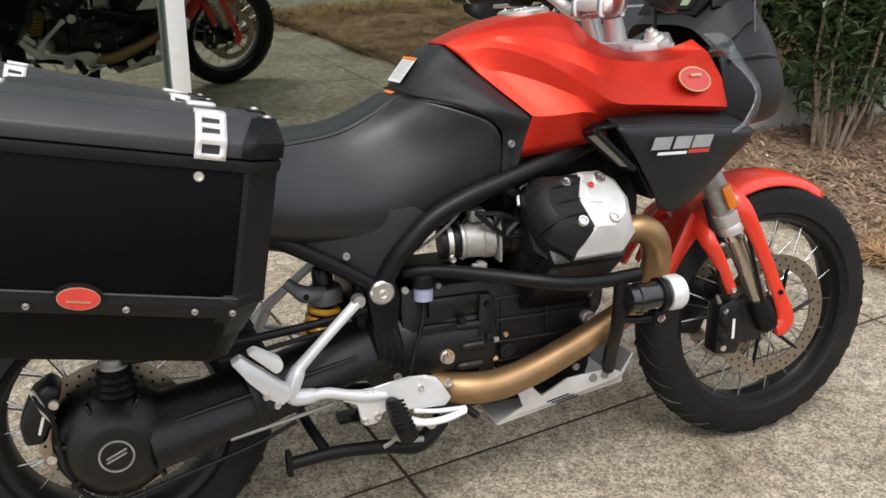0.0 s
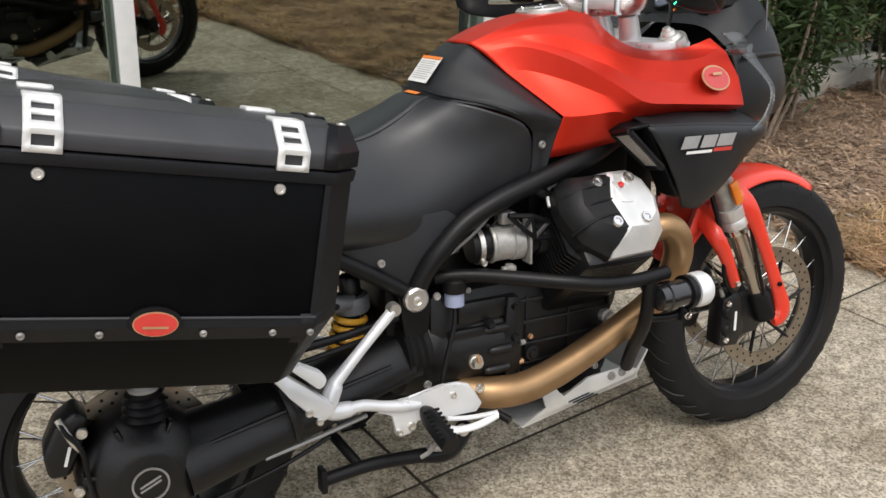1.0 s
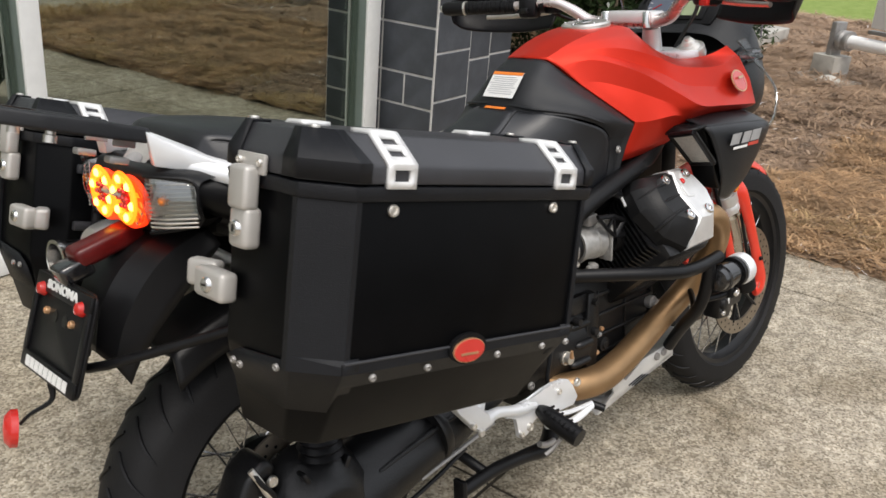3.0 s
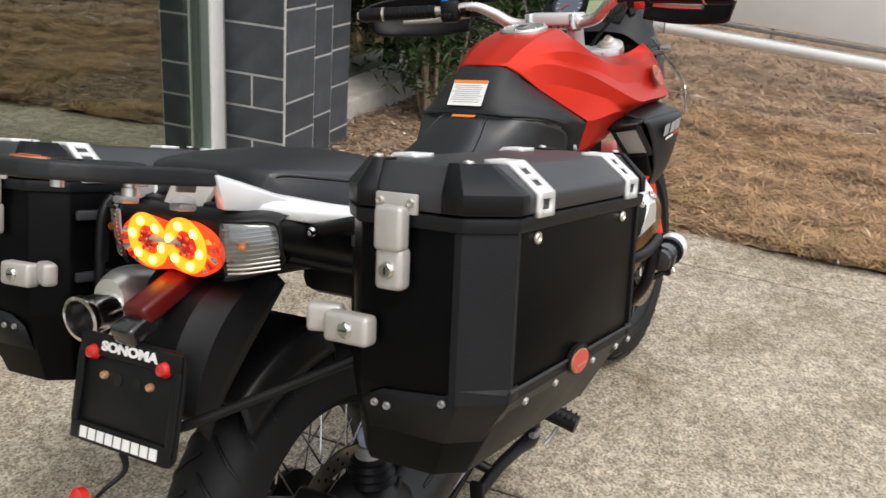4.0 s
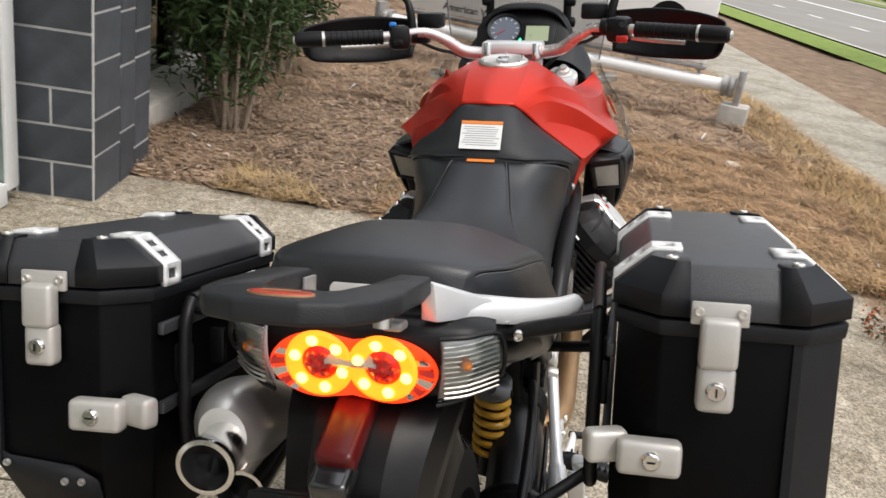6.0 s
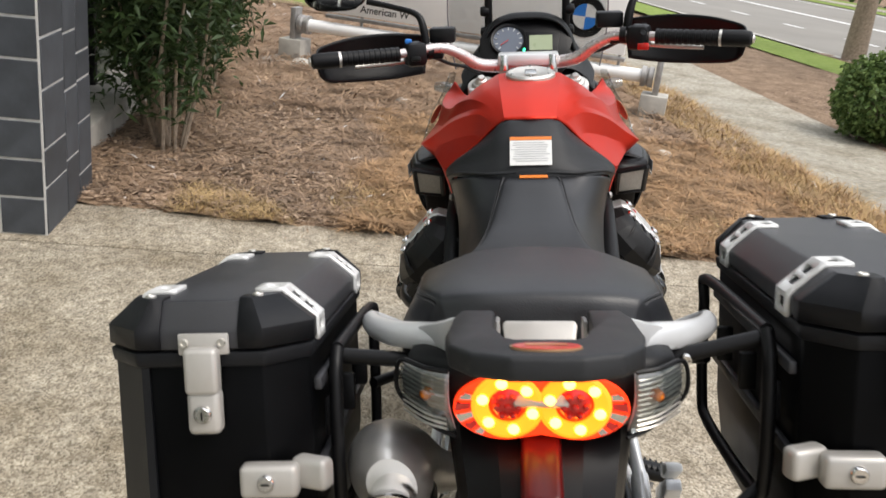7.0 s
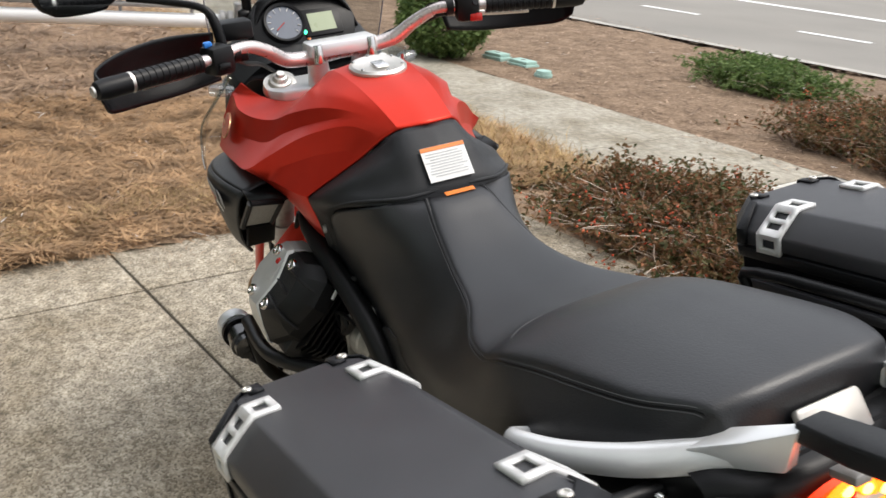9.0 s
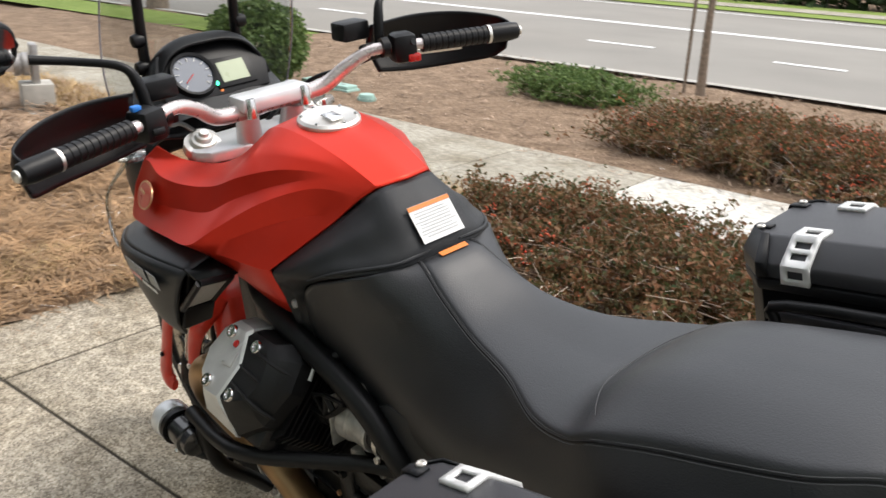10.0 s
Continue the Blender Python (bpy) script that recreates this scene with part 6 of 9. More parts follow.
bar = part("handlebar", tube(turned_bar(1) + turned_bar(-1)[-2::-1], [0.011, 0.011, 0.011, 0.012, 0.0135, 0.015, 0.0155, 0.0155, 0.0155, 0.015, 0.0135, 0.012, 0.011, 0.011, 0.011], 6, 16), M_BARALU, B, "tapered bare aluminium handlebar")
cl = part("bar_clamp", box((1.092, 0, 1.100), (0.058, 0.146, 0.028), 0.006), M_SILVER, B, "silver handlebar clamp")
for sx in (-1, 1):
    for sy in (-1, 1):
        part("clamp_lug", lathe([(0.004, 0.010), (0.009, 0.010), (0.011, 0.006), (0.011, -0.026)], (1.092 + sx * 0.024, sy * 0.058, 1.103), (0, 0, 1), 14), M_CHROME, cl)
for s in (-1, 1):
    part("riser", tube([(1.115, s * 0.045, 1.010), (1.100, s * 0.050, 1.075)], [0.026, 0.021], 1, 16, False), M_ALUB, B, "silver bar riser")
tc_pts = [(1.105, -0.130), (1.135, -0.150), (1.195, -0.145), (1.220, -0.110), (1.215, 0.110), (1.195, 0.145), (1.135, 0.150), (1.105, 0.130), (1.090, 0.070), (1.080, 0.0), (1.090, -0.070)]
part("top_yoke", prism(tc_pts, Matrix.Translation((0, 0, 1.000)), 0.022, 0.005), M_SILVER, B, "silver top yoke")
for s in (-1, 1):
    fn = part("fork_cap", lathe([(0.004, 0.034), (0.008, 0.034), (0.010, 0.028), (0.014, 0.026), (0.017, 0.018), (0.022, 0.016), (0.026, 0.008), (0.035, 0.006), (0.036, -0.012)], (1.165, s * 0.117, 1.020), RAKE, 24), M_SATIN, B, "silver fork top cap")

for s in (-1, 1):
    # the bars are turned a little to one side
    P = lambda x, y, z: Vector((x + 0.024 + s * 0.012, s * (y - (0.018 if s > 0 else 0.034)), z - (0.020 if s > 0 else -0.008)))
    g0, g1 = P(0.932, 0.450, 1.146), P(0.978, 0.318, 1.148)
    d = (g1 - g0).normalized()
    prof = []
    gl = (g1 - g0).length
    for k in range(11):
        h0 = gl * k / 11
        prof += [(0.0160, h0), (0.0174, h0 + 0.001), (0.0174, h0 + gl / 11 * 0.72), (0.0160, h0 + gl / 11 * 0.76)]
    bm = lathe(prof, g0, d, 20)
    grip = part("grip", bm, M_BLK, B, "ribbed black rubber grip")
    part("grip_collar", tube([g0 - d * 0.002, g0 - d * 0.008], 0.0185, 1, 18, False), M_SATIN, grip)
    e0 = g0 - d * 0.008
    be = part("bar_end", tube([e0, e0 - d * 0.045, e0 - d * 0.060, e0 - d * 0.066], [0.0185, 0.0185, 0.016, 0.008], 1, 18, False), M_BLK, B, "black bar-end weight")
    part("end_cap", lathe([(0.001, 0.006), (0.009, 0.004), (0.011, -0.004)], e0 - d * 0.064, -d, 18), M_SATIN, be, "bright end cap")
    sw = part("switchgear", box(P(0.992, 0.285, 1.146), (0.052, 0.050, 0.056), 0.012, Matrix.Rotation(s * radians(20), 4, "Z")), M_BLK, B, "black switch housing")
    part("clamp_band", tube([P(1.003, 0.258, 1.150), P(1.007, 0.245, 1.150)], 0.019, 1, 16, False), M_BLK, sw)
    if s < 0:
        part("kill_switch", box(P(0.966, 0.292, 1.128), (0.010, 0.026, 0.016), 0.003, Matrix.Rotation(s * radians(20), 4, "Z")), M_REFL, sw, "red kill switch")
        part("start_button", lathe([(0.001, 0.006), (0.006, 0.006), (0.008, 0.0)], P(0.968, 0.290, 1.158), (-1, 0, 0.2), 14), M_CASE, sw)
    else:
        part("blue_button", box(P(0.990, 0.300, 1.176), (0.014, 0.016, 0.010), 0.003), M_BLUE, sw, "blue button")
        part("turn_switch", box(P(0.964, 0.280, 1.138), (0.010, 0.022, 0.012), 0.003), M_CASE, sw)
    # lever and reservoir
    lev = part("lever", tube([P(1.035, 0.255, 1.135), P(1.030, 0.300, 1.128), P(1.012, 0.360, 1.122), P(0.985, 0.430, 1.120)], [0.010, 0.008, 0.0065, 0.0055], 5, 10), M_SATIN, B, "bright control lever")
    part("lever_bracket", box(P(1.030, 0.240, 1.142), (0.040, 0.040, 0.026), 0.006), M_BLK, lev)
    part("fluid_reservoir", box(P(1.075, 0.225, 1.180), (0.048, 0.062, 0.036), 0.006), M_BLK, B, "black square fluid reservoir")
    part("control_cable", tube([P(1.02, 0.245, 1.135), P(1.075, 0.21, 1.11), P(1.14, 0.16, 1.085), P(1.19, 0.09, 1.02), P(1.21, 0.04, 0.96)], 0.0045, 6, 8), M_BLK, B, "black control cable")
    # hand guard: a curved bowl in front of the grip
    rows = [
        [P(0.908, 0.505, 1.160), P(0.925, 0.512, 1.140), P(0.930, 0.505, 1.108)],
        [P(0.955, 0.505, 1.172), P(0.972, 0.505, 1.138), P(0.962, 0.490, 1.088)],
        [P(1.010, 0.445, 1.186), P(1.030, 0.440, 1.136), P(1.012, 0.430, 1.080)],
        [P(1.050, 0.360, 1.190), P(1.072, 0.355, 1.136), P(1.045, 0.345, 1.080)],
        [P(1.072, 0.270, 1.182), P(1.088, 0.268, 1.138), P(1.058, 0.270, 1.090)],
    ]
    skin("hand_guard", rows, M_BLK, B, 0.004, 5, 5, False, "black plastic hand guard")
    part("guard_strut", tube([P(0.905, 0.494, 1.145), P(0.93, 0.506, 1.142), P(0.965, 0.500, 1.140)], 0.007, 4, 8), M_BLK, B, "black hand guard strut")
    # mirror
    mi = part("mirror_stem", tube([P(1.035, 0.262, 1.150), P(1.038, 0.268, 1.200), P(1.050, 0.285, 1.232), P(1.085, 0.345, 1.248), P(1.100, 0.410, 1.262)], [0.010, 0.010, 0.0075, 0.007, 0.008], 6, 10), M_BLK, B, "black mirror stem")
    mc, mn = P(1.105, 0.490, 1.285), Vector((-0.93, -s * 0.16, -0.22)).normalized()
    u = Vector((0, 0, 1)).cross(mn).normalized()
    v2 = mn.cross(u)
    mm = Matrix((u, v2, mn)).transposed().to_4x4()
    mm.translation = mc
    outline = [(0.078 * math.copysign(abs(math.cos(a)) ** 0.7, math.cos(a)), 0.046 * math.copysign(abs(math.sin(a)) ** 0.7, math.sin(a))) for a in [2 * math.pi * k / 36 for k in range(36)]]
    shell = part("mirror", prism(outline, mm @ Matrix.Translation((0, 0, -0.028)), 0.030, 0.009, 3), M_BLK, B, "black rear-view mirror")
    part("mirror_glass", prism([(x * 0.9, y * 0.88) for x, y in outline], mm @ Matrix.Translation((0, 0, 0.0025)), 0.0015), M_MIRR, shell, "mirror glass", 0)

# ---- nose, screen and dash ----
M_SMOKED = surface("smoked_edge", (0.20, 0.19, 0.22), 0.25, coat=0.4)
skin("nose_fairing", [
    red([(1.300, 0, 1.000), (1.300, 0.08, 1.000), (1.290, 0.150, 1.010), (1.285, 0.190, 0.960), (1.290, 0.200, 0.900), (1.290, 0.185, 0.850), (1.285, 0.12, 0.83)]),
    red([(1.380, 0, 1.085), (1.380, 0.09, 1.080), (1.365, 0.150, 1.060), (1.360, 0.186, 0.980), (1.365, 0.196, 0.905), (1.365, 0.178, 0.850), (1.360, 0.11, 0.825)]),
    red([(1.430, 0, 1.100), (1.430, 0.085, 1.090), (1.425, 0.140, 1.055), (1.430, 0.168, 0.975), (1.440, 0.172, 0.905), (1.440, 0.155, 0.850), (1.430, 0.10, 0.825)]),
    red([(1.490, 0, 1.040), (1.490, 0.07, 1.030), (1.485, 0.115, 1.000), (1.492, 0.135, 0.945), (1.500, 0.135, 0.895), (1.495, 0.12, 0.850), (1.485, 0.08, 0.832)]),
    red([(1.525, 0, 0.960), (1.524, 0.05, 0.955), (1.520, 0.085, 0.940), (1.522, 0.098, 0.915), (1.522, 0.095, 0.885), (1.515, 0.085, 0.858), (1.505, 0.055, 0.845)]),
    red([(1.530, 0, 0.905), (1.530, 0.02, 0.905), (1.529, 0.035, 0.903), (1.529, 0.04, 0.900), (1.528, 0.035, 0.895), (1.527, 0.03, 0.890), (1.526, 0.02, 0.888)]),
], M_GREY, B, 0.004, 5, 5, label="charcoal plastic nose fairing", smooth=60)
for s in (-1, 1):
    P = lambda x, y, z: Vector((x, s * y, z))
    part("fairing_ridge", tube([P(1.300, 0.192, 0.985), P(1.380, 0.182, 0.990), P(1.440, 0.155, 0.985), P(1.495, 0.118, 0.968)], [0.004, 0.008, 0.008, 0.004], 5, 8), M_GREY, B, "raised fairing ridge")
    # clear wind deflector beside the tank
    dfl = skin("wind_deflector", [
        [P(1.225, 0.205, 1.040), P(1.262, 0.205, 1.045), P(1.295, 0.192, 1.040)],
        [P(1.280, 0.228, 0.985), P(1.306, 0.226, 0.985), P(1.330, 0.212, 0.980)],
        [P(1.318, 0.262, 0.925), P(1.334, 0.258, 0.925), P(1.350, 0.244, 0.922)],
        [P(1.285, 0.280, 0.870), P(1.300, 0.280, 0.868), P(1.318, 0.268, 0.868)],
        [P(1.248, 0.286, 0.846), P(1.258, 0.287, 0.842), P(1.272, 0.280, 0.842)],
    ], M_SCREEN, B, 0.003, 5, 4, False, "clear plastic wind deflector")
    part("bright_edge", tube([P(1.225, 0.205, 1.040), P(1.280, 0.229, 0.985), P(1.318, 0.263, 0.925), P(1.285, 0.281, 0.870), P(1.248, 0.287, 0.846)], 0.0022, 5, 6), M_LENS, dfl)
    # screen posts
    post = part("screen_post", tube([P(1.395, 0.105, 1.060), P(1.385, 0.104, 1.180), P(1.360, 0.102, 1.330), P(1.335, 0.100, 1.430)], [0.011, 0.011, 0.010, 0.009], 4, 12), M_BLK, B, "black windscreen post")
    for z, x in ((1.135, 1.385), (1.190, 1.380)):
        part("post_knob", lathe([(0.002, 0.012), (0.012, 0.010), (0.015, 0.0), (0.012, -0.012)], P(x, 0.115, z), (0, s, 0), 16), M_BLK, post)
    part("front_indicator", tube([P(1.255, 0.195, 1.004), P(1.262, 0.222, 1.008), P(1.265, 0.246, 1.010)], [0.013, 0.016, 0.011], 4, 14, True, 0.75), M_LENS, B, "clear front indicator")
scr = skin("windscreen", [
    red([(1.455, 0, 1.075), (1.448, 0.08, 1.070), (1.415, 0.155, 1.055), (1.360, 0.195, 1.040)]),
    red([(1.435, 0, 1.170), (1.428, 0.085, 1.168), (1.395, 0.165, 1.160), (1.335, 0.210, 1.150)]),
    red([(1.400, 0, 1.280), (1.393, 0.085, 1.278), (1.362, 0.160, 1.270), (1.305, 0.205, 1.262)]),
    red([(1.355, 0, 1.390), (1.350, 0.08, 1.388), (1.325, 0.145, 1.382), (1.280, 0.182, 1.375)]),
    red([(1.330, 0, 1.440), (1.326, 0.07, 1.438), (1.306, 0.120, 1.430), (1.275, 0.150, 1.420)]),
], M_SCREEN, B, 0.003, 5, 5, label="tall clear windscreen", smooth=70)
for s in (-1, 1):
    part("screen_edge", tube([(1.360, s * 0.195, 1.040), (1.335, s * 0.210, 1.150), (1.305, s * 0.205, 1.262), (1.280, s * 0.182, 1.375), (1.275, s * 0.150, 1.420)], 0.0018, 5, 6), M_SMOKED, scr)
# dash
dash = part("dashboard", sheet([
    red([(1.245, 0, 1.055), (1.245, 0.07, 1.055), (1.255, 0.125, 1.045), (1.270, 0.170, 1.010)]),
    red([(1.290, 0, 1.090), (1.292, 0.08, 1.092), (1.305, 0.135, 1.075), (1.320, 0.178, 1.030)]),
    red([(1.335, 0, 1.140), (1.338, 0.08, 1.138), (1.345, 0.125, 1.108), (1.360, 0.165, 1.055)]),
    red([(1.400, 0, 1.150), (1.400, 0.07, 1.145), (1.405, 0.115, 1.110), (1.410, 0.150, 1.070)]),
], 5, 5), M_TEXT, B, "black dashboard with a round dial and a pale display", 60)
skin("dash_hood", [
    red([(1.318, 0.0, 1.176), (1.318, 0.045, 1.174), (1.314, 0.085, 1.160), (1.306, 0.112, 1.128), (1.300, 0.125, 1.090)]),
    red([(1.350, 0.0, 1.188), (1.350, 0.048, 1.185), (1.346, 0.090, 1.168), (1.340, 0.118, 1.132), (1.335, 0.132, 1.090)]),
    red([(1.400, 0.0, 1.165), (1.400, 0.045, 1.160), (1.398, 0.085, 1.145), (1.394, 0.112, 1.115), (1.390, 0.128, 1.080)]),
], M_BLK, dash, 0.006, 5, 5, label="black hood over the dials", smooth=60)
part("dash_fascia", prism([(-0.118, -0.050), (0.110, -0.050), (0.124, 0.0), (0.100, 0.056), (0.050, 0.074), (-0.050, 0.074), (-0.098, 0.056), (-0.120, 0.010)], Matrix(((0, 0.60, -0.80, 1.305), (-1, 0, 0, 0.006), (0, 0.80, 0.60, 1.112), (0, 0, 0, 1))), 0.006, 0.002), M_BLK, dash)
DN = Vector((-0.80, 0, 0.60)).normalized()
part("dial_bezel", lathe([(0.040, 0.0), (0.048, 0.0), (0.050, -0.01), (0.046, 0.008), (0.040, 0.006)], (1.298, 0.050, 1.120), DN, 36, True), M_BLK, dash)
dial = part("dial", lathe([(0.0005, 0.002), (0.0405, 0.002), (0.0405, -0.006)], (1.298, 0.050, 1.120), DN, 36), M_DIAL, dash, "pale round dial", 0)
du = Vector((0, -1, 0))
dv = DN.cross(du).normalized() * -1
dv = dv if dv.z > 0 else -dv
for k in range(11):
    a = radians(225 - 27 * k)
    c = Vector((1.298, 0.050, 1.120)) + DN * 0.003 + (du * math.cos(a) + dv * math.sin(a)) * 0.033
    q = du * math.cos(a) + dv * math.sin(a)
    part("tick", tube([c - q * 0.004, c + q * 0.004], 0.0010, 1, 5, False), M_WHITE, dial)
c = Vector((1.298, 0.050, 1.120)) + DN * 0.004
part("needle", tube([c, c + (du * -0.75 + dv * -0.55) * 0.028], 0.0012, 1, 5, False), M_REFL, dial, "red needle")
mlc = Matrix((du, dv, DN)).transposed().to_4x4()
mlc.translation = Vector((1.294, -0.035, 1.112))
part("display_frame", prism([(-0.044, -0.032), (0.044, -0.032), (0.050, 0.030), (-0.040, 0.034)], mlc @ Matrix.Translation((0, 0, -0.008)), 0.010, 0.002), M_BLK, dash)
part("display", prism([(-0.030, -0.022), (0.030, -0.022), (0.030, 0.022), (-0.030, 0.022)], mlc @ Matrix.Translation((0, 0, 0.0025)), 0.001), M_LCD, dash, "pale green liquid crystal display", 0)
part("neutral_light", lathe([(0.0005, 0.003), (0.005, 0.002), (0.005, 0.0)], Vector((1.286, 0.008, 1.094)) + DN * 0.004, DN, 12), M_GREEN, dash, "lit green lamp")
part("warning_light", lathe([(0.0005, 0.003), (0.004, 0.002), (0.004, 0.0)], Vector((1.280, 0.004, 1.080)) + DN * 0.004, DN, 12), M_AMBER, dash, "amber lamp")

# ---- black side fairings below the tank ----
for s in (-1, 1):
    P = lambda x, y, z: Vector((x - 0.055, s * (y + 0.006), z + 0.024))
    fa = part("side_fairing", sheet([
        [P(1.040, 0.262, 0.846), P(1.160, 0.278, 0.842), P(1.290, 0.270, 0.830), P(1.395, 0.225, 0.816), P(1.420, 0.17, 0.812)],
        [P(1.048, 0.272, 0.832), P(1.160, 0.288, 0.825), P(1.285, 0.280, 0.812), P(1.385, 0.232, 0.798), P(1.410, 0.17, 0.796)],
        [P(1.090, 0.272, 0.772), P(1.175, 0.282, 0.758), P(1.268, 0.270, 0.752), P(1.335, 0.228, 0.752), P(1.360, 0.17, 0.752)],
        [P(1.128, 0.262, 0.715), P(1.190, 0.266, 0.700), P(1.245, 0.256, 0.700), P(1.290, 0.224, 0.708), P(1.310, 0.17, 0.710)],
        [P(1.160, 0.240, 0.668), P(1.195, 0.240, 0.660), P(1.222, 0.232, 0.662), P(1.245, 0.210, 0.676), P(1.255, 0.17, 0.68)],
    ], 5, 5, False), M_GREY, B, "charcoal side fairing with pale lettering shapes", 60)
    so = fa.modifiers.new("shell", "SOLIDIFY")
    so.thickness, so.offset = 0.006, 0
    # ledge under the tank and a slanting framed mesh panel at the rear of the fairing
    part("duct_box", prism([(0.990, 0.868), (1.130, 0.864), (1.130, 0.724), (1.078, 0.714), (1.050, 0.772)], side_at(0.262 if s > 0 else -0.200), 0.062, 0.006), M_BLK, fa, "black air duct box")
    A, Bq, C, D = P(0.995, 0.266, 0.842), P(1.006, 0.202, 0.828), P(1.090, 0.208, 0.754), P(1.078, 0.270, 0.764)
    nrm_ = (Bq - A).cross(D - A).normalized() * 0.002
    bm = bmesh.new()
    vs = [bm.verts.new(q + o) for o in (nrm_, -nrm_) for q in (A, Bq, C, D)]
    for f4 in ((0, 1, 2, 3), (7, 6, 5, 4), (0, 4, 5, 1), (1, 5, 6, 2), (2, 6, 7, 3), (3, 7, 4, 0)):
        bm.faces.new([vs[i] for i in f4])
    gr = part("intake_mesh", bm, M_INTAKE, fa, "grey mesh intake panel", 0)
    bm = bmesh.new()
    for a, b2 in ((A, Bq), (Bq, C), (C, D), (D, A)):
        add_tube(bm, [a, b2], 0.0065, 1, 8, False)
    part("mesh_frame", bm, M_BLK, gr)
    bm = bmesh.new()
    vs = [bm.verts.new(q) for q in (A + Vector((0, 0, 0.004)), P(1.045, 0.266, 0.850), P(1.045, 0.150, 0.850), P(1.000, 0.150, 0.842), Bq)]
    bm.faces.new(vs)
    ledge = part("fairing_ledge", bm, M_BLK, fa)
    so = ledge.modifiers.new("shell", "SOLIDIFY")
    so.thickness, so.offset = 0.006, 0
    bridge = part("fairing_top", sheet([
        [P(1.040, 0.262, 0.846), P(1.160, 0.278, 0.842), P(1.290, 0.270, 0.830), P(1.395, 0.225, 0.816)],
        [P(1.042, 0.225, 0.858), P(1.160, 0.240, 0.858), P(1.285, 0.225, 0.850), P(1.370, 0.180, 0.840)],
        [P(1.045, 0.170, 0.862), P(1.160, 0.180, 0.864), P(1.280, 0.165, 0.858), P(1.350, 0.130, 0.850)],
    ], 4, 4, False), M_GREY, fa)
    so = bridge.modifiers.new("shell", "SOLIDIFY")
    so.thickness, so.offset = 0.005, 0
    # lettering shapes: three pale slanted blocks, a script line and a small red bar
    lay = Vector((1.0, -s * 0.06, -0.03)).normalized()
    upv = Vector((0.30, s * 0.10, 1.0)).normalized()
    if s > 0:
        lay = -lay
        upv = Vector((0.30, s * 0.10, 1.0)).normalized()
    base = P(1.178, 0.2915, 0.812)
    for k, (o, w) in enumerate(((-0.050, 0.044), (-0.002, 0.040), (0.046, 0.046))):
        sgn = 1 if s < 0 else 1
        cpos = base + Vector((o, 0, -0.02 * o)) + Vector((0, -s * max(0.0, o) * 0.06, 0))
        decal("pale_block", cpos, lay, upv, w, 0.026, M_INK, fa, 0.002)
    decal("script_line", base + Vector((-0.026, -s * 0.002, -0.020)), lay, upv, 0.070, 0.006, M_WHITE, fa, 0.003)
    decal("red_bar", base + Vector((0.040, -s * 0.006, -0.020)), lay, upv, 0.052, 0.008, M_BADGE, fa, 0.003)

# ---- engine ----
eng = part("crankcase", box((0.80, 0, 0.415), (0.46, 0.26, 0.27), 0.03), M_CASE, B, "black finned engine crankcase")
add = bmesh.new()
add_box(add, (0.83, 0, 0.30), (0.40, 0.22, 0.12), 0.02)
for s in (-1, 1):
    for k in (0, 3, 6):
        add_box(add, (0.80 + 0.036 * k, s * 0.1275, 0.42), (0.006, 0.014, 0.18), 0.002)
    for k in range(4):
        add_box(add, (0.85, s * 0.130, 0.31 + 0.016 * k), (0.12, 0.016, 0.006), 0.0015)
    for z in (0.400, 0.450, 0.500):
        add_box(add, (0.90, s * 0.1285, z), (0.24, 0.014, 0.009), 0.003)
    add_box(add, (0.70, s * 0.135, 0.50), (0.14, 0.018, 0.045), 0.006)
    add_box(add, (0.66, s * 0.138, 0.455), (0.10, 0.014, 0.022), 0.005)
part("engine_ribs", add, M_CASE, eng)
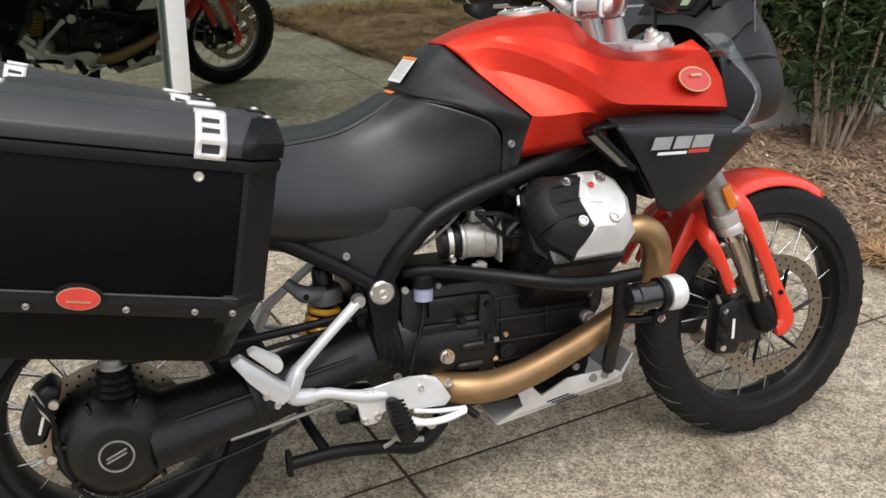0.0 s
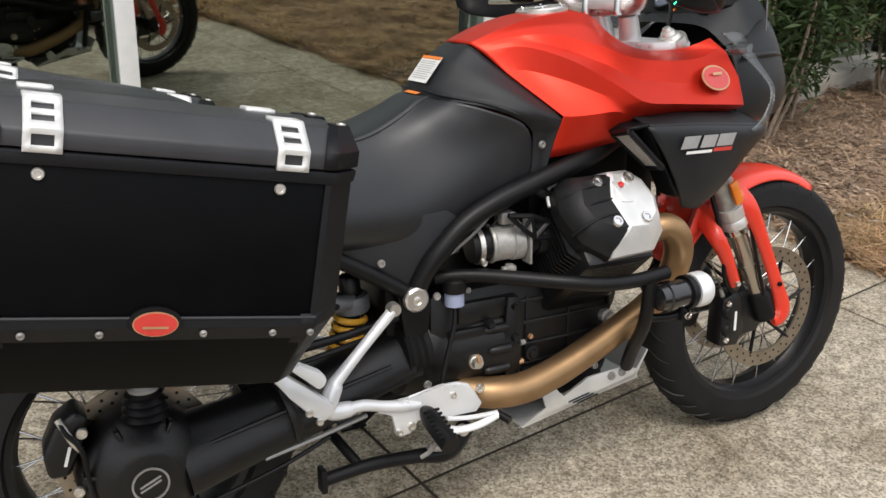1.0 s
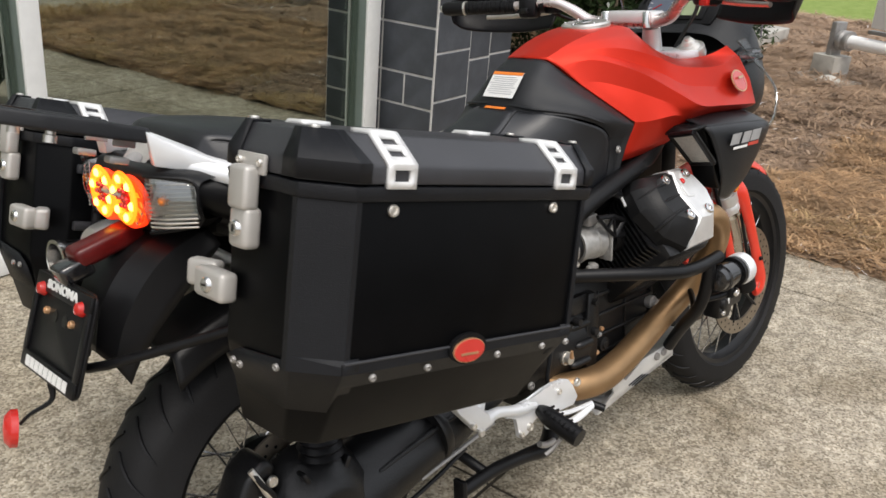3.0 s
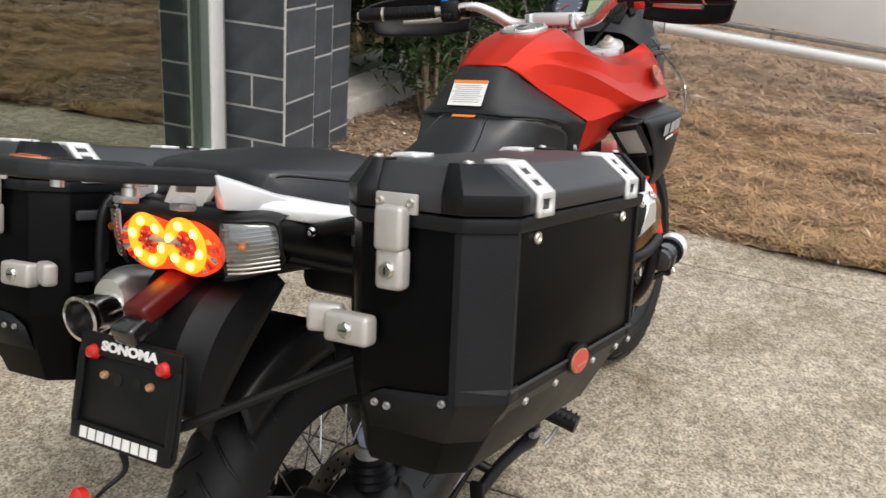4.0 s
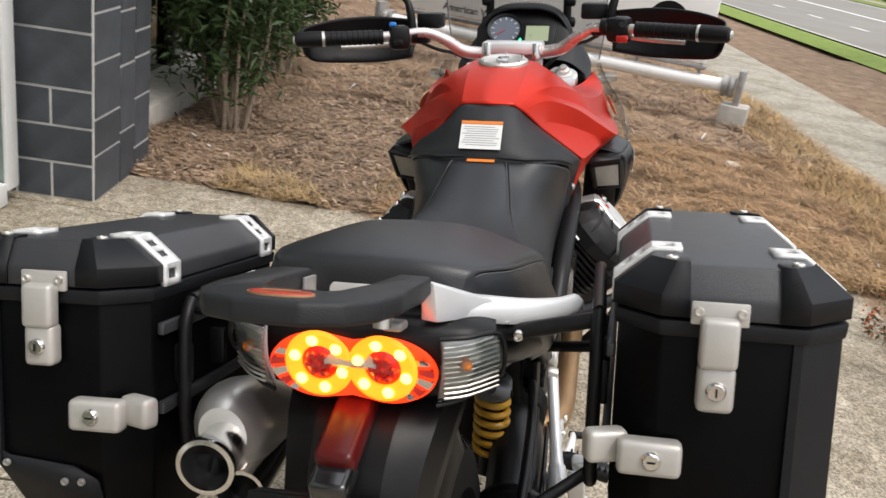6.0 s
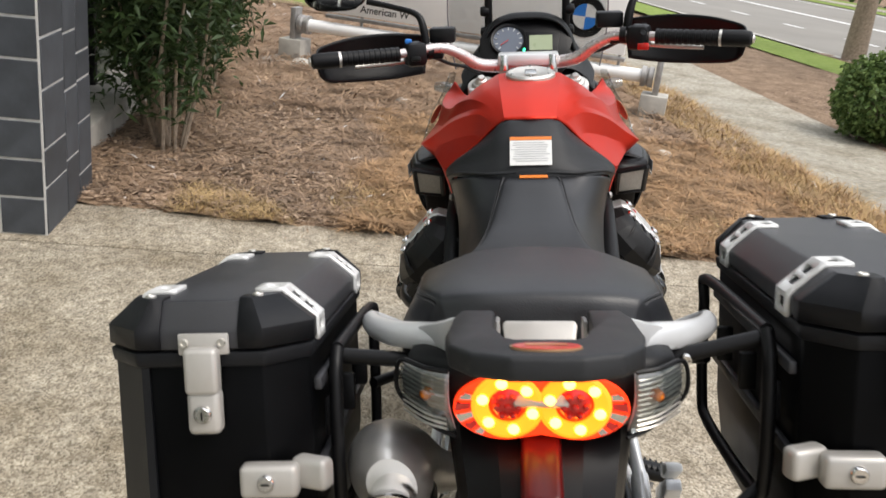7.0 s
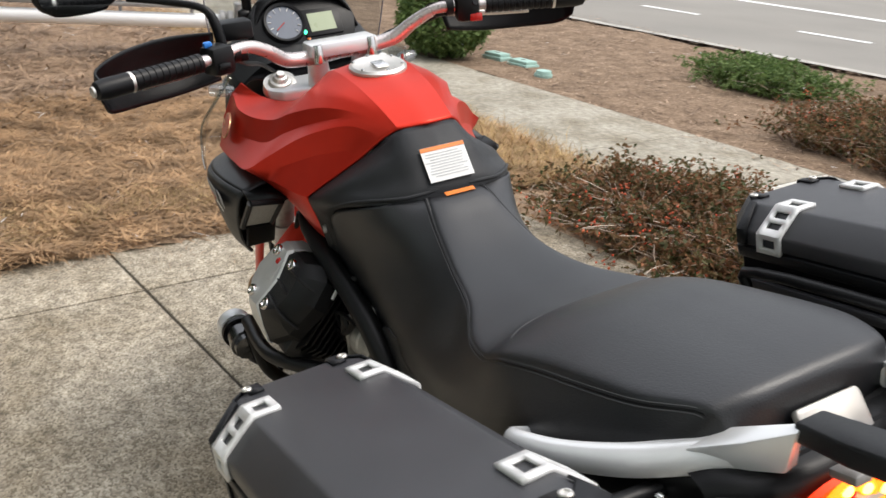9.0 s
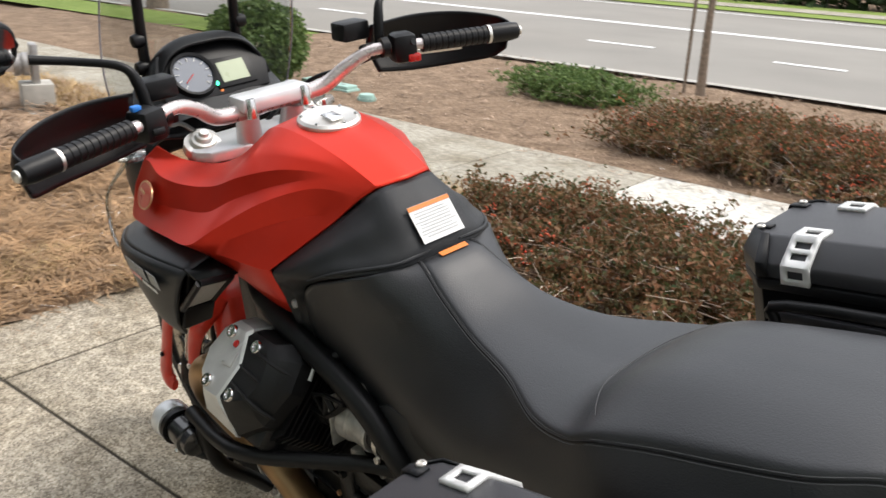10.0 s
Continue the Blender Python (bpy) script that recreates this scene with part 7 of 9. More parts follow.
for s in (-1, 1):
    bell = part("bell_housing", lathe([(0.060, -0.150), (0.098, -0.140), (0.108, -0.100), (0.116, -0.02), (0.124, 0.05), (0.127, 0.084)], (0.665, s * 0.028, 0.405), (1, 0, 0), 44), M_CASE, eng, "black clutch bell housing")
    part("joint_flange", prism([(0.738, 0.300), (0.772, 0.296), (0.776, 0.400), (0.782, 0.470), (0.770, 0.520), (0.742, 0.522), (0.736, 0.430)], side_at(s * 0.140 + 0.012), 0.024, 0.005, 2), M_CASE, eng, "black joint flange")
    for z, x0, steel in ((0.490, 0.672, M_STEEL), (0.455, 0.690, M_CASE), (0.412, 0.698, M_STEEL), (0.366, 0.690, M_BADGEG), (0.335, 0.700, M_STEEL)):
        yy = 0.028 + math.sqrt(0.124 ** 2 - (z - 0.405) ** 2) - 0.001
        part("bolt_boss", tube([(x0, s * (yy - 0.006), z - 0.002), (x0 + 0.01, s * yy, z - 0.002), (0.746, s * (yy + 0.003), z)], [0.004, 0.0095, 0.0105], 3, 12), M_CASE, bell)
        part("flange_bolt", lathe([(0.002, 0.012), (0.006, 0.011), (0.007, 0.0)], (0.772, s * (yy + 0.002), z + 0.004), (1, 0, 0), 10), steel, eng)
    for x, z, r in ((0.757, 0.500, 0.007), (0.760, 0.430, 0.010), (0.700, 0.470, 0.009)):
        part("case_boss", lathe([(0.002, 0.006), (r * 0.8, 0.006), (r, 0.0), (r, -0.012)], (x, s * 0.156, z), (0, s, 0), 16), M_COVERB, eng)
    part("drain_plug", lathe([(0.004, 0.008), (0.009, 0.008), (0.0105, 0.004), (0.0165, 0.003), (0.017, -0.010)], (0.807, s * 0.146, 0.383), (0, s, 0), 18), M_COVERB, eng, "black drain plug")
    part("pressure_switch", lathe([(0.004, 0.030), (0.010, 0.028), (0.012, 0.018), (0.016, 0.016), (0.016, 0.0)], (1.006, s * 0.130, 0.430), (0, s, 0), 16), M_STEEL, eng, "steel and black pressure switch")
part("alternator_cover", lathe([(0.01, 0.05), (0.075, 0.05), (0.088, 0.035), (0.09, 0.0)], (1.03, 0, 0.46), (1, 0, 0), 30), M_CASE, eng, "black round front cover")
gb = part("gearbox", lathe([(0.05, -0.13), (0.095, -0.12), (0.105, -0.06), (0.112, 0.0), (0.125, 0.05), (0.128, 0.12)], (0.575, 0, 0.415), (1, 0, 0), 36), M_CASE, B, "black gearbox housing")
for s in (-1, 1):
    for (x, z, r) in ((0.745, 0.508, 0.007), (0.761, 0.378, 0.006), (0.806, 0.419, 0.006), (0.673, 0.336, 0.008), (0.560, 0.360, 0.009), (1.007, 0.487, 0.009), (0.979, 0.315, 0.009), (0.654, 0.549, 0.007)):
        bolt((x, s * 0.138, z), r, (0, s, 0), eng, M_BADGEG if r == 0.006 else M_STEEL)
    part("oil_plug", lathe([(0.002, 0.02), (0.011, 0.02), (0.013, 0.008), (0.016, 0.008), (0.016, 0.0)], (0.668, s * 0.142, 0.392), (0, s, 0), 16), M_SATIN, eng, "steel plug with a brass tip")
    part("brass_tip", tube([(0.667, s * 0.164, 0.398), (0.662, s * 0.168, 0.416)], [0.005, 0.003], 1, 8, False), M_BADGEG, eng, "brass tip")
part("breather_hose", tube([(0.617, -0.152, 0.535), (0.612, -0.160, 0.49), (0.590, -0.166, 0.42), (0.580, -0.168, 0.375), (0.600, -0.165, 0.352), (0.64, -0.155, 0.345)], 0.0050, 6, 8), M_BLK, B, "thin black hose")
rs = part("fluid_pot", lathe([(0.020, -0.028), (0.020, 0.0), (0.021, 0.0)], (0.617, -0.152, 0.556), (0, 0, 1), 22), M_BLUECAP, B, "translucent fluid pot with a black cap")
part("pot_cap", lathe([(0.023, 0.0), (0.023, 0.024), (0.019, 0.028), (0.008, 0.030), (0.007, 0.040)], (0.617, -0.152, 0.556), (0, 0, 1), 22), M_BLK, rs, "black screw cap")

for s, cx in ((-1, 0.925), (1, 0.875)):
    w = Vector((0, s * 0.74, 0.67)).normalized()
    u = Vector((1, 0, 0))
    vv = w.cross(u) if s < 0 else -w.cross(u)
    vv = vv if vv.z > 0 else -vv          # up and inwards across the cover
    O = Vector((cx, 0, 0.446))
    m = Matrix((u, vv, w)).transposed().to_4x4()
    if m.determinant() < 0:
        m = Matrix((u, -vv, w)).transposed().to_4x4()
    up = 1 if (m.to_3x3() @ Vector((0, 1, 0))).z > 0 else -1
    m.translation = O
    cy = part("cylinder", prism([(-0.085, -0.075), (0.085, -0.075), (0.085, 0.075), (-0.085, 0.075)], m @ Matrix.Translation((0, 0, 0.10)), 0.23, 0.015), M_CASE, B, "black finned cylinder")
    for k in range(13):
        bm = bmesh.new()
        o = 0.160 + 0.0125 * k
        q = 0.107 - 0.0006 * (12 - k)
        add_prism(bm, [(x, v * up) for x, v in ((-q, -0.030), (-q + 0.045, -0.076), (q - 0.040, -0.076), (q, -0.040), (q, 0.085), (q - 0.02, 0.105), (-q + 0.02, 0.105), (-q, 0.085))], m @ Matrix.Translation((0, 0, o)), 0.0045)
        part("cooling_fin", bm, M_CASE, cy)
    flip = lambda pts: [(x, v * up) for x, v in pts]
    foot_o = flip([(-0.092, -0.030), (-0.043, -0.070), (0.064, -0.066), (0.104, -0.030), (0.112, 0.030), (0.095, 0.085), (0.060, 0.112), (-0.080, 0.114), (-0.104, 0.090), (-0.114, 0.040)])
    mid_o = flip([(-0.086, -0.022), (-0.037, -0.054), (0.057, -0.054), (0.095, -0.021), (0.104, 0.030), (0.088, 0.080), (0.056, 0.106), (-0.072, 0.107), (-0.095, 0.085), (-0.105, 0.038)])
    top_o = flip([(-0.076, -0.010), (-0.029, -0.034), (0.047, -0.038), (0.083, -0.008), (0.093, 0.030), (0.079, 0.073), (0.051, 0.097), (-0.060, 0.097), (-0.082, 0.077), (-0.092, 0.036)])
    cap_o = flip([(-0.066, -0.004), (-0.025, -0.025), (0.041, -0.028), (0.073, -0.002), (0.082, 0.030), (0.070, 0.066), (0.045, 0.086), (-0.052, 0.086), (-0.071, 0.069), (-0.080, 0.034)])
    vc = part("valve_cover", loft([(foot_o, 0.318), (foot_o, 0.346), (mid_o, 0.364), (top_o, 0.379), (cap_o, 0.386)], m), M_COVERB, cy, "black rocker cover with a bright face", 24)
    top = 0.386
    lo_f = flip([(-0.043, -0.0725), (0.065, -0.0685), (0.1065, -0.031), (0.1145, 0.030), (0.097, 0.0865), (0.061, 0.1145), (0.005, 0.1150), (-0.018, 0.040)])
    lip_f = flip([(-0.038, -0.064), (0.061, -0.062), (0.101, -0.027), (0.110, 0.030), (0.093, 0.084), (0.059, 0.111), (0.005, 0.112), (-0.018, 0.040)])
    hi_f = flip([(-0.003, -0.0375), (0.049, -0.041), (0.086, -0.010), (0.096, 0.030), (0.082, 0.075), (0.053, 0.100), (0.007, 0.100), (-0.018, 0.038)])
    cap_f = flip([(0.004, -0.029), (0.044, -0.031), (0.076, -0.004), (0.085, 0.030), (0.073, 0.068), (0.047, 0.089), (0.013, 0.089), (-0.010, 0.038)])
    part("bright_face", loft([(lo_f, 0.338), (lo_f, 0.349), (lip_f, 0.356), (hi_f, 0.382), (cap_f, 0.3895)], m), M_ALUB, vc, "bright cast face plate", 24)
    bm = bmesh.new()
    add_prism(bm, flip([(0.004, 0.026), (0.030, 0.022), (0.034, 0.027), (0.016, 0.031), (0.012, 0.072), (0.004, 0.074)]), m @ Matrix.Translation((0, 0, 0.3885)), 0.0035, 0.001)
    part("raised_step", bm, M_ALUB, vc, "raised step of the cast face")
    for q, e in ((0.072, -0.006), (0.038, -0.010), (0.006, -0.014)):
        part("cover_rib", tube([m @ Vector((x, v * up, h)) for x, v, h in ((-0.010, q, 0.3865), (-0.050, q + e * 0.3, 0.3875), (-0.076, q + e * 0.7, 0.381), (-0.094, q + e, 0.368), (-0.106, q + e * 1.2, 0.345))], [0.0020, 0.0032, 0.0036, 0.0034, 0.0026], 4, 8), M_COVERB, vc)
    part("gasket_edge", tube([m @ Vector((x, v * up, 0.322)) for x, v in ((-0.113, 0.070), (-0.104, 0.101), (-0.082, 0.117), (-0.030, 0.118), (0.030, 0.117))], 0.0035, 4, 8), M_ALUB, vc, "bright gasket edge")
    for a, b2 in ((-0.023, -0.013), (0.045, -0.015), (-0.030, 0.078), (0.045, 0.078)):
        bolt(m @ Vector((a, b2 * up, top + (0.0030 if a > 0 else -0.0010))), 0.0125, w, vc, M_CHROME, h=0.007)
    part("red_dot", lathe([(0.001, 0.004), (0.006, 0.003), (0.007, 0.0)], m @ Vector((0.020, 0.064 * up, top + 0.0045)), w, 16), M_REFL, vc, "small red button")
    part("spark_plug_cap", tube([O + Vector((-0.09, 0, 0.28)) + Vector((0, s * 0.16, 0)), O + Vector((-0.13, s * 0.17, 0.30)), O + Vector((-0.15, s * 0.13, 0.32))], [0.012, 0.011, 0.008], 4, 10), M_BLK, cy, "black plug cap")
    # intake: throttle body, rubber boot and open bracket
    tb = Vector((cx - 0.194, s * 0.138, 0.640))
    ax = Vector((1, s * 0.10, 0.03)).normalized()
    t_ob = part("throttle_body", lathe([(0.030, -0.030), (0.040, -0.030), (0.041, -0.024), (0.038, -0.021), (0.038, 0.016), (0.041, 0.019), (0.041, 0.040), (0.036, 0.044), (0.030, 0.044)], tb, ax, 30), M_THROTTLE, B, "cast aluminium throttle body")
    part("intake_rubber", lathe([(0.030, -0.070), (0.034, -0.070), (0.036, -0.052), (0.034, -0.046), (0.036, -0.040), (0.034, -0.028)], tb, ax, 26), M_BLK, t_ob, "black rubber sleeve")
    part("hose_clamp", lathe([(0.036, -0.058), (0.0395, -0.058), (0.0395, -0.048), (0.036, -0.048)], tb, ax, 28, True), M_SATIN, t_ob, "bright hose clamp")
    bolt(tb - ax * 0.053 + Vector((0, s * 0.030, -0.030)), 0.007, (0, s, 0), t_ob, M_SATIN)
    part("sensor", box(tb + Vector((0.004, s * 0.010, 0.054)), (0.034, 0.034, 0.026), 0.005), M_STEEL, t_ob, "grey sensor block")
    part("cable_flange", box(tb + ax * 0.046 + Vector((0, s * 0.026, 0.004)), (0.006, 0.034, 0.098), 0.003), M_THROTTLE, t_ob)
    bm = bmesh.new()
    add_lathe(bm, [(0.003, -0.022), (0.009, -0.020), (0.009, 0.0)], tb + Vector((0.010, s * 0.020, -0.044)), (0, 0, 1), 12)
    add_box(bm, tb + Vector((0.006, s * 0.024, -0.052)), (0.032, 0.012, 0.012), 0.003)
    part("bleed_screw", bm, M_THROTTLE, t_ob)
    bt = part("intake_boot", tube([tb + ax * 0.044, tb + ax * 0.075, tb + ax * 0.080, tb + ax * 0.120 + Vector((0, s * 0.006, -0.004)), tb + ax * 0.150 + Vector((0, s * 0.012, -0.008))], [0.033, 0.033, 0.037, 0.037, 0.040], 3, 22), M_BLK, B, "black rubber intake boot")
    part("boot_clamp", lathe([(0.036, -0.004), (0.0405, -0.004), (0.0405, 0.004), (0.036, 0.004)], tb + ax * 0.092, ax, 26, True), M_BLK, bt)
    bolt(tb + ax * 0.118 + Vector((0, s * 0.046, -0.030)), 0.008, (0, s, 0), bt, M_SATIN)
    bmx = bmesh.new()
    G = [Vector((cx + x, s * 0.186, z)) for x, z in ((-0.204, 0.706), (-0.149, 0.699), (-0.109, 0.683), (-0.071, 0.646), (-0.141, 0.653), (-0.168, 0.673))]
    for a, b2 in ((0, 1), (1, 2), (2, 3), (3, 4), (4, 5), (5, 0), (1, 4), (2, 4), (1, 5)):
        add_tube(bmx, [G[a], G[b2]], 0.0062, 1, 8, False, 0.6)
    part("intake_bracket", bmx, M_BLK, B, "black open lattice bracket")
    part("wire_loom", tube([tb + Vector((-0.05, 0, 0.0)), tb + Vector((-0.02, s * 0.01, 0.045)), tb + Vector((0.03, 0, 0.085)), tb + Vector((0.09, -s * 0.02, 0.11))], 0.004, 5, 8), M_BLK, B, "black wiring loom")
    part("cable", tube([tb + Vector((-0.125, s * 0.012, -0.006)), tb + Vector((-0.070, s * 0.012, 0.028)), tb + Vector((-0.025, s * 0.012, 0.072)), tb + Vector((0.0, 0, 0.11))], 0.0038, 5, 6), M_STEEL, B, "grey cable")
    # exhaust header
    H = [(cx + 0.085, 0.235, 0.640), (cx + 0.135, 0.250, 0.655), (cx + 0.170, 0.252, 0.628), (cx + 0.186, 0.240, 0.575), (cx + 0.185, 0.212, 0.510), (cx + 0.155, 0.186, 0.452), (cx + 0.085, 0.172, 0.405), (cx - 0.014, 0.170, 0.360), (cx - 0.085, 0.170, 0.334), (cx - 0.155, 0.168, 0.318), (cx - 0.225, 0.155, 0.318), (cx - 0.285, 0.115, 0.322)]
    part("exhaust_header", tube([(x, s * y, z) for x, y, z in H], [0.026, 0.029, 0.031, 0.031, 0.031, 0.031, 0.031, 0.032, 0.033, 0.034, 0.034, 0.030], 6, 20), M_GOLD, B, "heat-tinted golden exhaust header")
    # crash bar
    C1 = [(0.585, 0.130, 0.585), (0.651, 0.168, 0.589), (0.736, 0.230, 0.586), (0.806, 0.276, 0.581), (0.870, 0.298, 0.573), (0.930, 0.302, 0.569), (0.975, 0.300, 0.569), (1.033, 0.297, 0.572)]
    part("crash_bar", tube([(x, s * y, z) for x, y, z in C1], 0.0145, 6, 14), M_BLK, B, "black tubular crash bar")
    strut = part("crash_bar_strut", tube([(0.990, s * 0.298, 0.566), (0.992, s * 0.296, 0.530), (1.000, s * 0.275, 0.455), (1.026, s * 0.210, 0.370), (1.045, s * 0.170, 0.312)], 0.0145, 5, 14), M_BLK, B, "black crash bar strut")
    part("lamp_link", tube([(1.000, s * 0.280, 0.472), (1.040, s * 0.300, 0.474), (1.078, s * 0.305, 0.478)], 0.0085, 3, 10), M_BLK, strut, "black lamp bracket bar")
    part("cross_stay", tube([(1.010, s * 0.255, 0.440), (1.075, s * 0.200, 0.462), (1.120, s * 0.120, 0.480)], 0.0075, 3, 10), M_BLK, strut)
    # auxiliary lamp on the crash bar
    lc = Vector((1.062, s * 0.313, 0.527))
    lam = part("spot_lamp", lathe([(0.012, -0.066), (0.026, -0.062), (0.028, -0.046), (0.032, -0.044), (0.032, -0.030), (0.029, -0.028), (0.030, 0.030), (0.034, 0.032)], lc, (1, 0, 0.03), 28), M_GLOSSB, B, "glossy black auxiliary lamp with a silver bezel")
    part("lamp_bezel", lathe([(0.028, 0.026), (0.035, 0.026), (0.0375, 0.036), (0.037, 0.054), (0.032, 0.062), (0.029, 0.054)], lc, (1, 0, 0.03), 28, True), M_SILVER, lam, "silver lamp bezel")
    part("lamp_lens", lathe([(0.001, 0.064), (0.02, 0.062), (0.030, 0.054), (0.030, 0.048)], lc, (1, 0, 0.03), 24), M_LENS, lam, "clear lamp lens")
    part("lamp_clamp", lathe([(0.030, 0.006), (0.036, 0.006), (0.036, 0.018), (0.030, 0.018)], lc, (1, 0, 0.03), 24, True), M_BLK, lam)
    part("clamp_foot", box(lc + Vector((0.012, s * -0.004, -0.046)), (0.026, 0.026, 0.034), 0.006), M_BLK, lam)
    bolt(lc + Vector((0.012, s * 0.010, -0.047)), 0.010, (0, s, 0), lam)

# ---- frame ----
for s in (-1, 1):
    P = lambda x, y, z: Vector((x, s * y, z))
    fr = part("frame_tube", tube([P(0.525, 0.150, 0.560), P(0.552, 0.158, 0.612), P(0.583, 0.163, 0.650), P(0.635, 0.166, 0.698), P(0.705, 0.168, 0.733), P(0.790, 0.170, 0.762), P(0.878, 0.170, 0.790), P(0.945, 0.160, 0.808), P(1.060, 0.110, 0.840), P(1.160, 0.05, 0.880)], 0.0205, 6, 16), M_BLK, B, "black tubular frame spar")
    part("frame_rear_tube", tube([P(0.530, 0.150, 0.560), P(0.488, 0.152, 0.588), P(0.427, 0.152, 0.627), P(0.340, 0.150, 0.678), P(0.20, 0.14, 0.755)], 0.0160, 6, 14), M_BLK, B, "black rear frame tube")
    part("frame_plate", prism([(0.545, 0.600), (0.640, 0.700), (0.600, 0.725), (0.420, 0.715), (0.360, 0.700), (0.380, 0.655), (0.500, 0.582), (0.530, 0.575)], side_at(0.154 if s > 0 else -0.148), 0.006, 0.0015), M_TEXT, B, "black frame infill plate")
    bolt(P(0.458, 0.158, 0.640), 0.008, (0, s, 0), fr, M_STEEL)
    part("pivot_cap", lathe([(0.003, 0.010), (0.008, 0.008), (0.010, 0.010), (0.021, 0.010), (0.0250, 0.006), (0.0250, -0.006)], P(0.525, 0.166, 0.560), (0, s, 0), 28), M_SATIN, fr, "bright round pivot cap")
    bolt(P(0.578, 0.150, 0.552), 0.008, (0, s, 0), fr, M_STEEL)
    part("frame_foot", prism([(0.500, 0.560), (0.560, 0.575), (0.572, 0.540), (0.560, 0.430), (0.520, 0.430)], side_at(0.140 if s > 0 else -0.125), 0.014, 0.003), M_BLK, fr)

# battery and airbox fill under the seat, dark and plain
part("airbox", box((0.62, 0, 0.735), (0.44, 0.22, 0.16), 0.03), M_BLK, B, "black airbox under the tank")
part("battery_box", box((0.30, 0, 0.72), (0.30, 0.20, 0.14), 0.03, Matrix.Rotation(radians(12), 4, "Y")), M_BLK, B, "black battery box under the seat")
part("undertray", box((0.03, 0, 0.825), (0.30, 0.20, 0.06), 0.02, Matrix.Rotation(radians(12), 4, "Y")), M_BLK, B, "black under-seat tray")
# added black boxes that darken see-through gaps by tank and shock
part("tank_gap_filler", box((0.935, 0, 0.745), (0.26, 0.25, 0.15), 0.02), M_BLK, B, "black filler box for the darkness under the tank")
part("shock_gap_filler", box((0.508, -0.01, 0.560), (0.050, 0.20, 0.22), 0.015), M_BLK, B, "black filler box for the darkness ahead of the shock")
part("radiator_shroud", box((1.10, 0, 0.70), (0.10, 0.22, 0.22), 0.02), M_BLK, B, "black oil cooler shroud")
part("steering_head", tube([(1.12, 0, 1.0), (1.22, 0, 0.80)], 0.038, 1, 16, False), M_BLK, B, "black steering head")
part("lower_yoke", box((1.225, 0, 0.835), (0.07, 0.26, 0.04), 0.01, Matrix.Rotation(radians(27), 4, "Y")), M_BLK, B, "black lower yoke")

# ---- skid plate, pegs, stands ----
sk = bmesh.new()
for y0 in (0.155, -0.149):
    add_prism(sk, [(0.772, 0.216), (0.843, 0.248), (0.828, 0.283), (0.860, 0.296), (0.887, 0.264), (0.950, 0.297), (1.058, 0.304), (1.091, 0.288), (1.092, 0.266)], side_at(y0), 0.006, 0.0015)
add_prism(sk, [(0.780, 0.213), (1.085, 0.268), (1.120, 0.330), (1.114, 0.334), (1.080, 0.276), (0.778, 0.220)], side_at(0.155), 0.310, 0.0015)
skp = part("skid_plate", sk, M_ALUB, B, "brushed aluminium skid plate")
for s in (-1, 1):
    for x, z in ((1.015, 0.288), (1.045, 0.291)):
        bolt((x, s * 0.155, z), 0.010, (0, s, 0), skp, M_STEEL)
    for k in range(3):
        part("vent_slot", tube([(0.90 + 0.012 * k, s * 0.1562, 0.247 - 0.004 * k + 0.002), (0.955 + 0.012 * k, s * 0.1562, 0.2575 - 0.004 * k + 0.002)], 0.0016, 1, 6, False), M_BLK, skp)

